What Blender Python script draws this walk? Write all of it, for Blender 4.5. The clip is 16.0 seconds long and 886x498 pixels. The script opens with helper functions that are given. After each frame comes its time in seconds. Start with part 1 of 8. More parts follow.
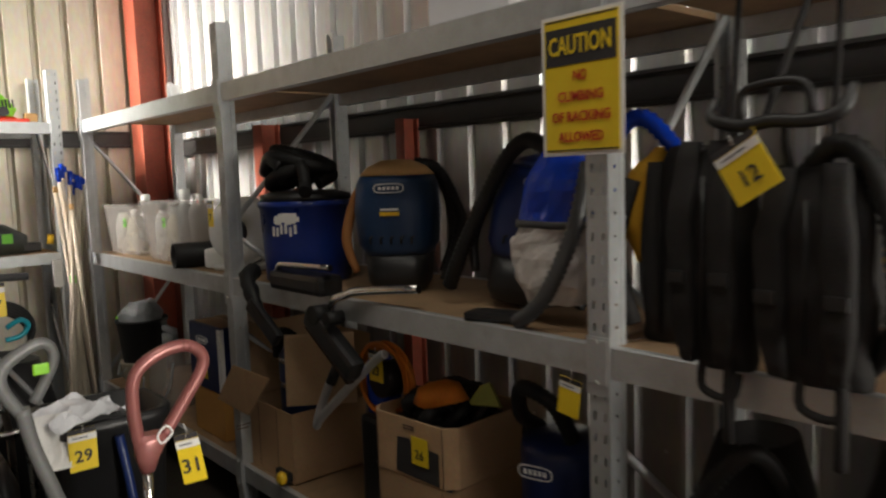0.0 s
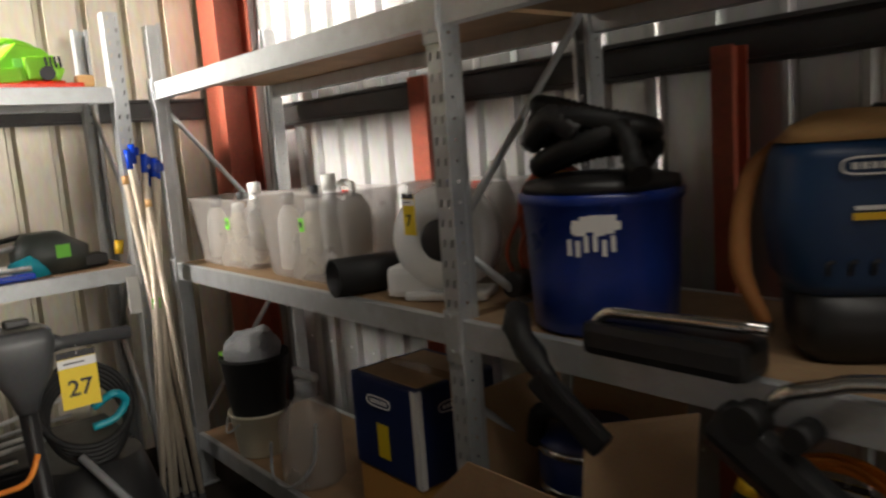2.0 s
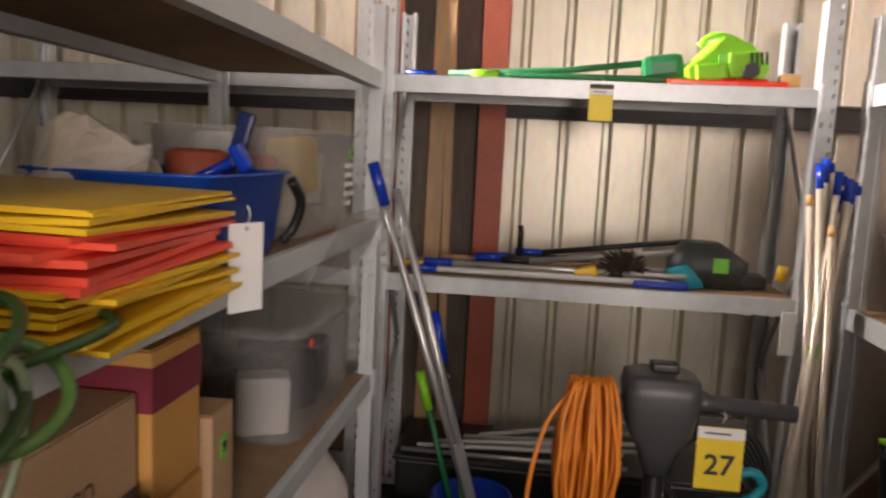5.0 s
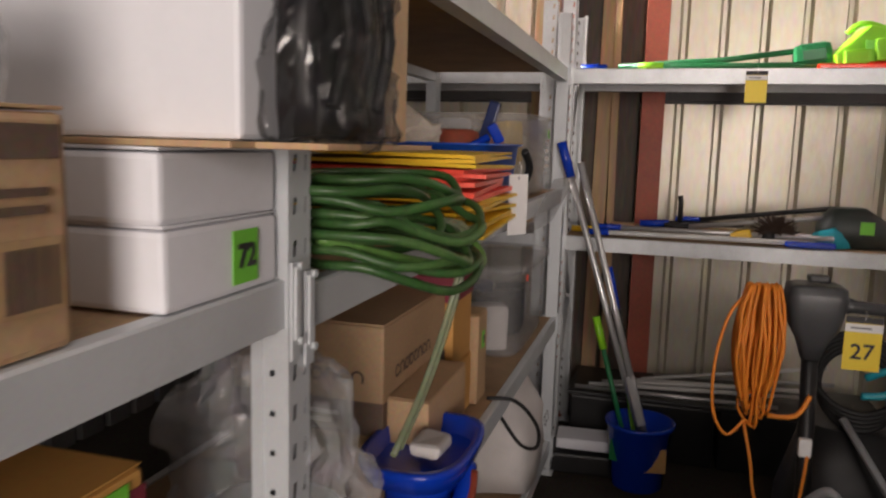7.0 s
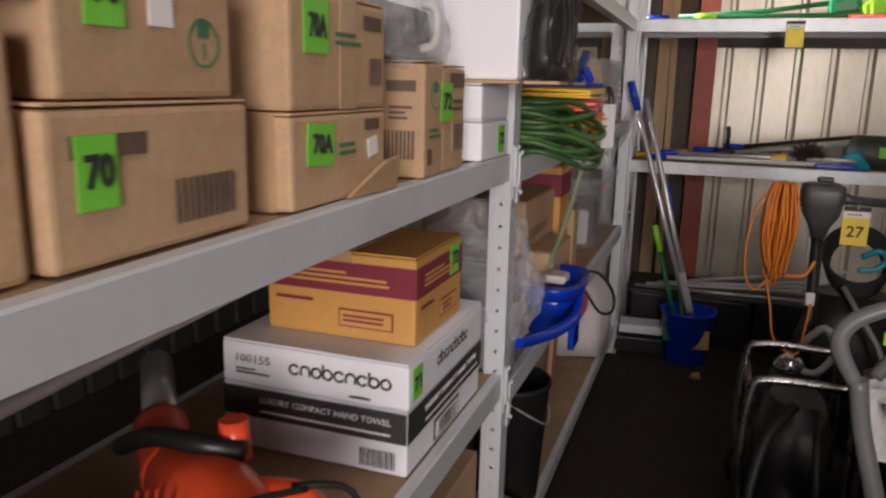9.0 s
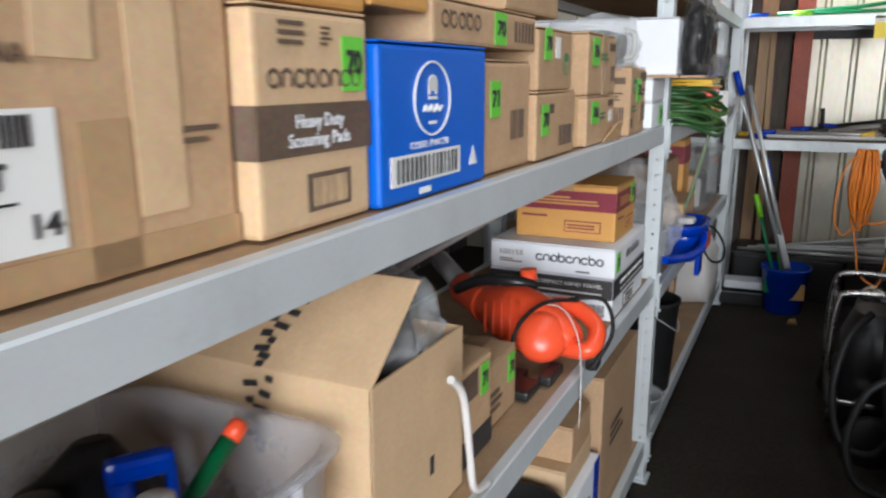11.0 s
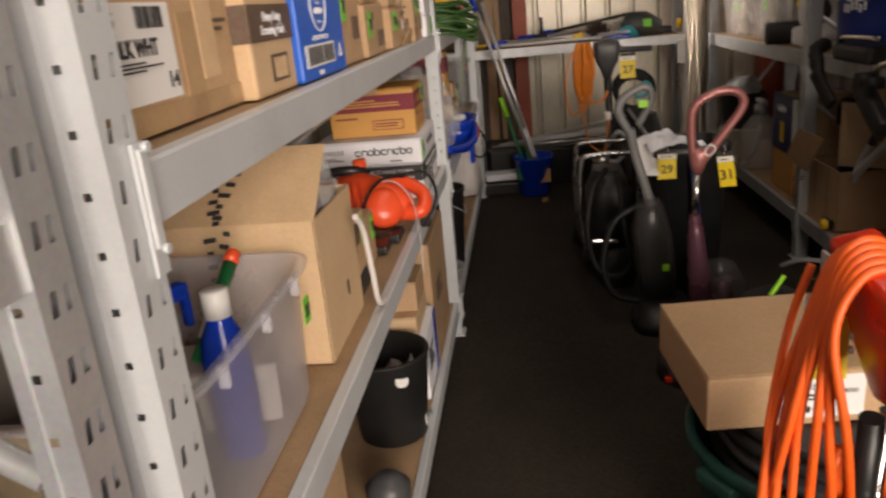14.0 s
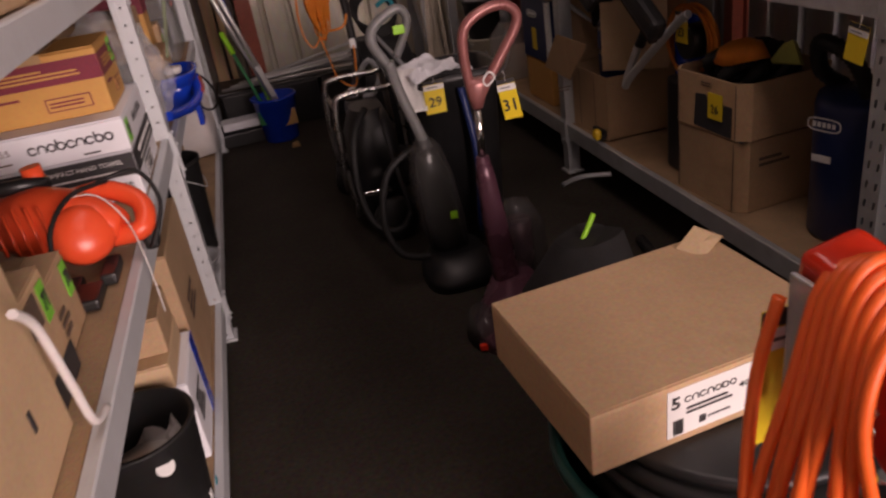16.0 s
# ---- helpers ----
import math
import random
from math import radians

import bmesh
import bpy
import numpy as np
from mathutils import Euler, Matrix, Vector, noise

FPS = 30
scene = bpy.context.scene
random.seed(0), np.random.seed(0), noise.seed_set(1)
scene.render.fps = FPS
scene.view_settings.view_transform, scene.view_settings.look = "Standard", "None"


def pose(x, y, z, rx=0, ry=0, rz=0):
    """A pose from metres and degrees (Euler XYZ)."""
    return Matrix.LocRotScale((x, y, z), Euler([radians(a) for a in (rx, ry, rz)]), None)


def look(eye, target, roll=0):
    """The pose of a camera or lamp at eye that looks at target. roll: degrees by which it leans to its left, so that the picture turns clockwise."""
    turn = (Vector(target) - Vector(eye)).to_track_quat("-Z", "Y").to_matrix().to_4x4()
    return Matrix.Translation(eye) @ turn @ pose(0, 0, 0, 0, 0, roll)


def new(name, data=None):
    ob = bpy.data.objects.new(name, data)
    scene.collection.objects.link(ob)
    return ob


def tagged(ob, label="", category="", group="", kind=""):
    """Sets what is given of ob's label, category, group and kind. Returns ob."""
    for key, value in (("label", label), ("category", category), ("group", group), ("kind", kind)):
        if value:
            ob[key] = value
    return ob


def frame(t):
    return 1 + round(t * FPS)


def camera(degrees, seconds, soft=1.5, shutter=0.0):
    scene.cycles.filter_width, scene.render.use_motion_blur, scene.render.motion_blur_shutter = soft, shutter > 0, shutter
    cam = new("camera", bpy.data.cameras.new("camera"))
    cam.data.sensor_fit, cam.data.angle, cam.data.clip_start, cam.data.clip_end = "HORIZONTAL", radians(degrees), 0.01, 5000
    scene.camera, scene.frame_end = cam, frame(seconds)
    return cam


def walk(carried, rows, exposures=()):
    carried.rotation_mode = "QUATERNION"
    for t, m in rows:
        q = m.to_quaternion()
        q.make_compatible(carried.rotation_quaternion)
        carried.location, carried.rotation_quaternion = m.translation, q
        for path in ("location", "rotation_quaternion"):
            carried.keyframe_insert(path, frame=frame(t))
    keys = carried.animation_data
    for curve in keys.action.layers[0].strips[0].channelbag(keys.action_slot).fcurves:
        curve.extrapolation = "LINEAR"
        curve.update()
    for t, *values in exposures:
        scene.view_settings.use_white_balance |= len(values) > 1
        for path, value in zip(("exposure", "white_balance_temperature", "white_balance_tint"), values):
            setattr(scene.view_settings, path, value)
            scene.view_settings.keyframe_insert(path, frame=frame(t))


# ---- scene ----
cam = camera(61.4, 16.0, soft=2.3, shutter=0.4)
PATH = [
    (0, (-0.065, -0.049, 1.42), (1.233, 1.46, 1.223), -2.0),
    (0.5, (0.016, 0.357, 1.417), (1.322, 1.858, 1.209), -3.5),
    (1, (0.028, 0.73, 1.433), (1.332, 2.227, 1.191), -4.3),
    (1.5, (0.058, 1.081, 1.461), (1.347, 2.587, 1.194), -4.3),
    (2, (0.075, 1.43, 1.472), (1.337, 2.956, 1.189), -4.3),
    (2.5, (0.1, 1.728, 1.48), (1.265, 3.324, 1.172), -3.9),
    (3, (0.132, 1.914, 1.521), (1.097, 3.635, 1.194), -2.9),
    (3.5, (0.136, 1.991, 1.522), (0.736, 3.874, 1.213), -0.8),
    (4, (0.144, 1.982, 1.553), (0.396, 3.944, 1.254), 0.2),
    (4.5, (0.143, 1.98, 1.516), (0.123, 3.962, 1.248), 1.9),
    (5, (0.117, 1.916, 1.511), (-0.119, 3.886, 1.259), 2.8),
    (5.2, (0.097, 1.876, 1.508), (-0.206, 3.837, 1.263), 2.9),
    (7.3, (-0.012, 1.161, 1.443), (-0.579, 3.055, 1.146), 1.4),
    (7.5, (-0.005, 1.084, 1.439), (-0.576, 2.974, 1.117), 1.3),
    (8, (0.019, 0.858, 1.426), (-0.569, 2.734, 1.056), 0.9),
    (8.5, (-0.001, 0.616, 1.422), (-0.623, 2.474, 1.021), 0.7),
    (8.7, (-0.005, 0.542, 1.434), (-0.638, 2.392, 1.017), 1.0),
    (10.8, (0.001, -0.393, 1.448), (-0.833, 1.367, 0.992), -0.0),
    (11, (0.001, -0.491, 1.448), (-0.851, 1.261, 0.996), -0.1),
    (11.5, (0.011, -0.712, 1.452), (-0.873, 1.025, 1.003), -0.4),
    (12, (-0.028, -0.839, 1.405), (-0.948, 0.877, 0.948), -0.5),
    (12.5, (-0.088, -0.944, 1.394), (-0.985, 0.777, 0.911), -0.9),
    (13, (-0.118, -1.011, 1.391), (-0.833, 0.787, 0.885), -2.1),
    (13.5, (-0.111, -1.011, 1.394), (-0.552, 0.859, 0.84), -3.8),
    (14, (-0.092, -0.972, 1.396), (-0.329, 0.915, 0.777), -5.4),
    (14.5, (-0.088, -0.924, 1.398), (-0.122, 0.95, 0.701), -6.8),
    (15, (-0.101, -0.805, 1.399), (0.014, 1.034, 0.621), -7.9),
    (15.5, (-0.095, -0.613, 1.408), (0.139, 1.186, 0.566), -8.6),
    (16, (-0.104, -0.413, 1.385), (0.255, 1.344, 0.498), -9.2),
]
EXPOSURES = [  # seconds, stops, kelvin, tint
    (0.0, 0.04, 6300, 10), (1.0, 0.04, 6200, 11), (2.0, 0.03, 6300, 11), (2.5, -0.14, 6550, 18), (4.5, -0.15, 6600, 20), (5.2, -0.12, 6600, 22), (7.5, -0.37, 6400, 21), (8.5, -0.34, 6300, 23),
    (10.8, 0.10, 5450, 10), (11.5, 0.36, 5400, 8), (12.0, 0.2, 5800, 8), (12.5, -0.05, 6400, 12), (13.0, -0.15, 6700, 18), (13.5, -0.2, 7000, 18), (15.0, -0.18, 6500, 24), (15.5, -0.18, 6500, 28), (16.0, -0.3, 6900, 40)]
walk(cam, [(t, look(eye, target, roll)) for t, eye, target, roll in PATH], EXPOSURES)
DOOR_POWER, ROOF_POWER, WEST_POWER = 590, 34, 66

# ---- light ----
world = bpy.data.worlds.new("sky")
scene.world = world
world.use_nodes = True
_sky = world.node_tree.nodes.new("ShaderNodeTexSky")
_sky.sky_type, _sky.sun_disc = "NISHITA", False
_sky.sun_elevation, _sky.sun_rotation = radians(42), radians(140)
world.node_tree.links.new(_sky.outputs[0], world.node_tree.nodes["Background"].inputs[0])
world.node_tree.nodes["Background"].inputs[1].default_value = 0.12
_sun = new("sun", bpy.data.lights.new("sun", "SUN"))
_sun.data.energy, _sun.data.angle, _sun.data.color = 3.0, radians(0.6), (1.0, 0.93, 0.82)
_sun.matrix_world = look((6, -9, 8), (2.5, -4.5, 0))


def daylight_area(name, eye, target, w, h, power, colour, spread=180):
    """An area lamp in daylight colour: the roller door's light and two added fills."""
    lamp = new(name, bpy.data.lights.new(name, "AREA"))
    lamp.data.shape, lamp.data.size, lamp.data.size_y = "RECTANGLE", w, h
    lamp.data.energy, lamp.data.color, lamp.data.spread = power, colour, radians(spread)
    lamp.matrix_world = look(eye, target)
    return lamp


daylight_area("daylight_roller_door", (2.2, -5.85, 1.95), (0.5, 2.0, 1.4), 2.5, 3.0, DOOR_POWER, (1.0, 0.92, 0.79))
# Added fill just below the closed roof, for the upper walls.
daylight_area("added_roof_fill", (0.3, 0.2, 3.92), (0.3, 0.2, 0), 0.8, 3.6, ROOF_POWER, (1.0, 0.92, 0.79))
# Added fill from the west that brightens the far east corner.
daylight_area("added_corner_fill", (-2.5, 4.75, 2.9), (1.95, 4.75, 1.7), 1.0, 1.2, WEST_POWER, (1.0, 0.93, 0.82), 42)


# ---- materials ----
def mat(name, base, rough=0.5, metal=0.0, var=0.12, scale=5.0, fine=90.0, bump=0.15, stain=None, stain_amount=0.3,
        clear=0.0, random_tint=0.0, stretch=(1, 1, 1), glow=None, wave=0.0, spec=0.5):
    """A surface with broad stains and fine grain. clear: the share that lets light straight through (thin plastic)."""
    m = bpy.data.materials.new(name)
    m.use_nodes = True
    nt = m.node_tree
    n, l = nt.nodes, nt.links
    p = n["Principled BSDF"]
    tc = n.new("ShaderNodeTexCoord")
    mp = n.new("ShaderNodeMapping")
    mp.inputs["Scale"].default_value = stretch
    l.new(tc.outputs["Object"], mp.inputs[0])
    big = n.new("ShaderNodeTexNoise")
    big.inputs["Scale"].default_value, big.inputs["Detail"].default_value, big.inputs["Roughness"].default_value = scale, 5, 0.62
    small = n.new("ShaderNodeTexNoise")
    small.inputs["Scale"].default_value, small.inputs["Detail"].default_value = fine, 3
    l.new(mp.outputs[0], big.inputs[0])
    l.new(mp.outputs[0], small.inputs[0])
    ramp = n.new("ShaderNodeValToRGB")
    ramp.color_ramp.elements[0].position, ramp.color_ramp.elements[1].position = 0.3, 0.72
    ramp.color_ramp.elements[0].color = (*[max(0, c * (1 - var)) for c in base], 1)
    ramp.color_ramp.elements[1].color = (*[min(1, c * (1 + var)) for c in base], 1)
    l.new(big.outputs["Fac"], ramp.inputs[0])
    grain = n.new("ShaderNodeMix")
    grain.data_type, grain.blend_type = "RGBA", "OVERLAY"
    grain.inputs["Factor"].default_value = min(1, var * 2.2)
    l.new(ramp.outputs[0], grain.inputs[6])
    l.new(small.outputs["Color"], grain.inputs[7])
    colour = grain.outputs[2]
    if stain:
        spots = n.new("ShaderNodeTexNoise")
        spots.inputs["Scale"].default_value, spots.inputs["Detail"].default_value = scale * 0.7, 8
        spots.inputs["Roughness"].default_value = 0.75
        l.new(mp.outputs[0], spots.inputs[0])
        sr = n.new("ShaderNodeValToRGB")
        sr.color_ramp.elements[0].position, sr.color_ramp.elements[1].position = 0.52, 0.72
        sr.color_ramp.elements[1].color = (stain_amount, stain_amount, stain_amount, 1)
        l.new(spots.outputs["Fac"], sr.inputs[0])
        mx = n.new("ShaderNodeMix")
        mx.data_type = "RGBA"
        l.new(sr.outputs[0], mx.inputs["Factor"])
        l.new(colour, mx.inputs[6])
        mx.inputs[7].default_value = (*stain, 1)
        colour = mx.outputs[2]
    if random_tint:
        oi = n.new("ShaderNodeObjectInfo")
        mr = n.new("ShaderNodeMapRange")
        mr.inputs[3].default_value, mr.inputs[4].default_value = 1 - random_tint, 1 + random_tint
        l.new(oi.outputs["Random"], mr.inputs[0])
        hs = n.new("ShaderNodeHueSaturation")
        l.new(mr.outputs[0], hs.inputs["Value"])
        l.new(colour, hs.inputs["Color"])
        colour = hs.outputs[0]
    l.new(colour, p.inputs["Base Color"])
    rr = n.new("ShaderNodeMapRange")
    rr.inputs[3].default_value, rr.inputs[4].default_value = max(0.03, rough - 0.12), min(1, rough + 0.12)
    l.new(big.outputs["Fac"], rr.inputs[0])
    l.new(rr.outputs[0], p.inputs["Roughness"])
    p.inputs["Metallic"].default_value, p.inputs["Specular IOR Level"].default_value = metal, spec
    if bump:
        bp = n.new("ShaderNodeBump")
        bp.inputs["Strength"].default_value, bp.inputs["Distance"].default_value = bump, 0.003
        l.new(small.outputs["Fac"], bp.inputs["Height"])
        l.new(bp.outputs[0], p.inputs["Normal"])
        if wave:
            soft = n.new("ShaderNodeBump")
            soft.inputs["Strength"].default_value, soft.inputs["Distance"].default_value = wave, 0.02
            l.new(big.outputs["Fac"], soft.inputs["Height"])
            l.new(soft.outputs[0], bp.inputs["Normal"])
    if glow:
        p.inputs["Emission Color"].default_value, p.inputs["Emission Strength"].default_value = (*glow[:3], 1), glow[3]
    if clear:
        tr = n.new("ShaderNodeBsdfTransparent")
        ms = n.new("ShaderNodeMixShader")
        ms.inputs[0].default_value = clear
        l.new(p.outputs[0], ms.inputs[1])
        l.new(tr.outputs[0], ms.inputs[2])
        l.new(ms.outputs[0], n["Material Output"].inputs[0])
    return m


STEEL = mat("galvanised_steel", (0.56, 0.58, 0.59), 0.42, 0.55, 0.10, 9, 160, 0.06, (0.30, 0.30, 0.29), 0.35)
PAINTED = mat("grey_painted_steel", (0.60, 0.63, 0.65), 0.42, 0.15, 0.06, 4, 200, 0.05, (0.30, 0.28, 0.26), 0.25)
BOARD = mat("chipboard", (0.34, 0.22, 0.12), 0.75, 0, 0.22, 7, 220, 0.3, (0.25, 0.17, 0.10), 0.5)
ZINC = mat("zinc_sheet", (0.66, 0.61, 0.50), 0.36, 0.35, 0.12, 1.6, 40, 0.10, (0.30, 0.22, 0.14), 0.65, stretch=(1, 1, 0.35), random_tint=0.06)
ZINC_E = mat("zinc_sheet_dull", (0.62, 0.615, 0.61), 0.24, 0.5, 0.12, 1.6, 40, 0.10, (0.25, 0.23, 0.20), 0.45, stretch=(1, 1, 0.35))
# Darkened copy of the zinc sheet that keeps bounced light down.
ZINC_DARK = mat("low_bounce_sheet", (0.09, 0.086, 0.083), 0.6, 0.2, 0.15, 1.6, 40, 0.1)
DRUM_BLUE = mat("deep_blue_drum", (0.012, 0.035, 0.23), 0.3, 0, 0.12, 5, 110, 0.05, (0.03, 0.04, 0.1), 0.3)
OLIVE = mat("dark_olive_plastic", (0.03, 0.037, 0.033), 0.45, 0, 0.15, 6, 110, 0.06, (0.07, 0.07, 0.06), 0.3)
# Dark tone puts the shade under the top shelf into the girt colour.
GIRT = mat("shaded_girt_steel", (0.045, 0.043, 0.042), 0.5, 0.3, 0.15, 4, 90, 0.1, (0.09, 0.07, 0.05), 0.4)
RED_OXIDE = mat("red_oxide_primer", (0.34, 0.075, 0.04), 0.55, 0, 0.15, 5, 60, 0.1, (0.15, 0.05, 0.03), 0.4)
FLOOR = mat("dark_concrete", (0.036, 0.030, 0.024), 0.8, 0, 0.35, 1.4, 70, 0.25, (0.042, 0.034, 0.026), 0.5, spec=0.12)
GAP_BACKING = mat("dark_gap_backing", (0.075, 0.055, 0.042), 0.7, 0, 0.3, 4, 70, 0.2, (0.20, 0.16, 0.12), 0.5, stretch=(1, 1, 0.15))
TIMBER = mat("timber", (0.42, 0.27, 0.15), 0.7, 0, 0.2, 3, 60, 0.2, (0.25, 0.15, 0.08), 0.4, stretch=(1, 1, 0.1))
CARD = mat("cardboard", (0.50, 0.33, 0.19), 0.72, 0, 0.10, 3, 130, 0.15, (0.34, 0.21, 0.11), 0.6, random_tint=0.10, wave=0.35, spec=0.3)
CARD_LIGHT = mat("pale_cardboard", (0.60, 0.42, 0.25), 0.7, 0, 0.09, 3, 130, 0.15, (0.43, 0.28, 0.16), 0.5, random_tint=0.08, wave=0.35, spec=0.3)
CARD_ORANGE = mat("orange_cardboard", (0.62, 0.32, 0.08), 0.6, 0, 0.06, 3, 120, 0.1, (0.45, 0.24, 0.08), 0.25)
CARD_WHITE = mat("white_cardboard", (0.82, 0.83, 0.87), 0.6, 0, 0.04, 3, 120, 0.08, (0.55, 0.52, 0.48), 0.2)
CARD_BLUE = mat("blue_printed_card", (0.008, 0.12, 0.62), 0.45, 0, 0.08, 3, 120, 0.08, (0.02, 0.08, 0.4), 0.3)
TAPE = mat("packing_tape", (0.46, 0.30, 0.16), 0.22, 0, 0.08, 6, 90, 0.05)
INK = mat("dark_print", (0.035, 0.033, 0.035), 0.6, 0, 0.2, 10, 150, 0.05)
INK_BROWN = mat("brown_print", (0.13, 0.085, 0.06), 0.7, 0, 0.2, 10, 150, 0.05)
INK_GREEN = mat("green_print", (0.06, 0.18, 0.08), 0.7, 0, 0.2, 10, 150, 0.05)
INK_RED = mat("red_print", (0.55, 0.04, 0.02), 0.6, 0, 0.2, 10, 150, 0.05)
MAROON = mat("maroon_print", (0.22, 0.025, 0.045), 0.6, 0, 0.12, 6, 150, 0.05)
LABEL = mat("white_label_paper", (0.82, 0.81, 0.79), 0.55, 0, 0.03, 6, 150, 0.04)
TAG_YELLOW = mat("yellow_tag", (0.86, 0.63, 0.02), 0.45, 0, 0.05, 10, 120, 0.03)
TAG_GREEN = mat("green_sticker", (0.18, 0.62, 0.05), 0.5, 0, 0.05, 10, 120, 0.03)
BLACK = mat("black_plastic", (0.012, 0.012, 0.0125), 0.42, 0, 0.2, 8, 120, 0.08, (0.04, 0.036, 0.033), 0.3)
RUBBER = mat("black_rubber", (0.012, 0.012, 0.012), 0.55, 0, 0.2, 8, 90, 0.1, (0.035, 0.03, 0.028), 0.3, spec=0.35)
FABRIC = mat("black_webbing", (0.021, 0.020, 0.020), 0.85, 0, 0.3, 6, 260, 0.4, (0.04, 0.037, 0.034), 0.4, spec=0.3)
GREY = mat("grey_plastic", (0.062, 0.064, 0.067), 0.42, 0, 0.1, 6, 110, 0.06, (0.07, 0.07, 0.07), 0.3)
GREY_LIGHT = mat("light_grey_plastic", (0.34, 0.35, 0.36), 0.4, 0, 0.08, 6, 110, 0.05, (0.2, 0.19, 0.18), 0.3)
BLUE = mat("blue_plastic", (0.004, 0.042, 0.44), 0.22, 0, 0.1, 6, 110, 0.05, (0.02, 0.05, 0.25), 0.3)
BLUE_TUB = mat("bright_blue_tub", (0.012, 0.09, 0.50), 0.35, 0, 0.1, 6, 110, 0.05, (0.03, 0.08, 0.3), 0.3)
NAVY = mat("navy_plastic", (0.009, 0.022, 0.10), 0.36, 0, 0.12, 6, 110, 0.05, (0.05, 0.055, 0.07), 0.25)
TEALBLUE = mat("blue_green_plastic", (0.009, 0.038, 0.105), 0.4, 0, 0.12, 6, 110, 0.06, (0.06, 0.07, 0.08), 0.25)
BIN_GREEN = mat("teal_bin_plastic", (0.006, 0.06, 0.05), 0.45, 0, 0.12, 6, 110, 0.06, (0.02, 0.05, 0.045), 0.3)
WHITE = mat("white_plastic", (0.72, 0.72, 0.70), 0.4, 0, 0.05, 6, 110, 0.04, (0.5, 0.46, 0.4), 0.3)
CREAM = mat("cream_plastic", (0.60, 0.55, 0.42), 0.45, 0, 0.06, 5, 110, 0.04, (0.42, 0.36, 0.25), 0.35)
CLEAR = mat("frosted_clear_plastic", (0.62, 0.62, 0.62), 0.25, 0, 0.1, 4, 90, 0.08, (0.42, 0.38, 0.33), 0.4, clear=0.80)
FROST = mat("frosted_lilac_plastic", (0.78, 0.78, 0.84), 0.3, 0, 0.1, 4, 90, 0.08, (0.5, 0.48, 0.5), 0.3, clear=0.71)
HAZY = mat("hazy_tub_plastic", (0.66, 0.63, 0.59), 0.22, 0, 0.12, 4, 90, 0.08, (0.5, 0.45, 0.38), 0.35, clear=0.64)
MILKY = mat("milky_tub_plastic", (0.62, 0.58, 0.54), 0.25, 0, 0.05, 3, 60, 0.05, (0.50, 0.46, 0.40), 0.2, clear=0.63)
ORANGE_DARK = mat("worn_orange_plastic", (0.26, 0.042, 0.015), 0.45, 0, 0.15, 6, 110, 0.06, (0.15, 0.04, 0.02), 0.4)
WRAP = mat("crumpled_clear_wrap", (0.62, 0.63, 0.64), 0.14, 0, 0.15, 9, 34, 1.0, clear=0.72, wave=0.5)
WRAP_THIN = mat("thin_clear_wrap", (0.03, 0.03, 0.03), 0.14, 0, 0.15, 9, 40, 0.6, clear=0.62, wave=0.3, spec=1.0)
SMOKE = mat("smoked_clear_tank", (0.085, 0.08, 0.078), 0.14, 0, 0.1, 5, 90, 0.04, clear=0.55)
GREY_MID = mat("mid_grey_plastic", (0.17, 0.172, 0.17), 0.35, 0, 0.1, 6, 110, 0.05, (0.1, 0.1, 0.1), 0.3)
ORANGE_CORD = mat("orange_cord", (0.95, 0.135, 0.015), 0.42, 0, 0.08, 12, 120, 0.05, (0.6, 0.1, 0.02), 0.3)
ORANGE_DULL = mat("orange_rope", (0.78, 0.24, 0.02), 0.55, 0, 0.14, 12, 120, 0.1, (0.5, 0.14, 0.02), 0.4)
RED = mat("red_enamel", (0.72, 0.035, 0.008), 0.25, 0, 0.06, 5, 120, 0.03, (0.4, 0.02, 0.01), 0.25)
RED_ORANGE = mat("red_orange_plastic", (0.80, 0.085, 0.025), 0.32, 0, 0.08, 5, 120, 0.04, (0.5, 0.05, 0.02), 0.3)
YELLOW = mat("yellow_sheet_plastic", (0.86, 0.54, 0.02), 0.38, 0, 0.1, 5, 120, 0.04, (0.5, 0.3, 0.03), 0.35)
FLUORO = mat("fluorescent_red_sheet", (0.98, 0.11, 0.06), 0.4, 0, 0.07, 5, 120, 0.04, (0.7, 0.05, 0.03), 0.3)
LIME = mat("lime_plastic", (0.27, 0.68, 0.02), 0.38, 0, 0.08, 5, 120, 0.04, (0.15, 0.4, 0.03), 0.3)
LIME_DULL = mat("faded_lime_cloth", (0.40, 0.42, 0.10), 0.8, 0, 0.12, 8, 160, 0.2, (0.25, 0.26, 0.08), 0.3)
GREEN = mat("green_plastic", (0.008, 0.17, 0.055), 0.4, 0, 0.1, 5, 120, 0.05, (0.02, 0.1, 0.04), 0.3)
HOSE_GREEN = mat("green_garden_hose", (0.035, 0.10, 0.025), 0.42, 0, 0.15, 14, 120, 0.05, (0.16, 0.26, 0.08), 0.5)
HOSE_LIGHT = mat("light_green_hose", (0.12, 0.26, 0.06), 0.4, 0, 0.12, 14, 120, 0.05, (0.06, 0.16, 0.04), 0.4)
TEAL = mat("teal_plastic", (0.01, 0.30, 0.38), 0.4, 0, 0.1, 5, 120, 0.05)
CHROME = mat("chromed_tube", (0.68, 0.67, 0.65), 0.16, 1, 0.06, 12, 160, 0.03, (0.35, 0.32, 0.28), 0.3)
CHROME_DULL = mat("tarnished_chrome", (0.30, 0.29, 0.28), 0.28, 1, 0.15, 12, 160, 0.05, (0.12, 0.11, 0.10), 0.5)
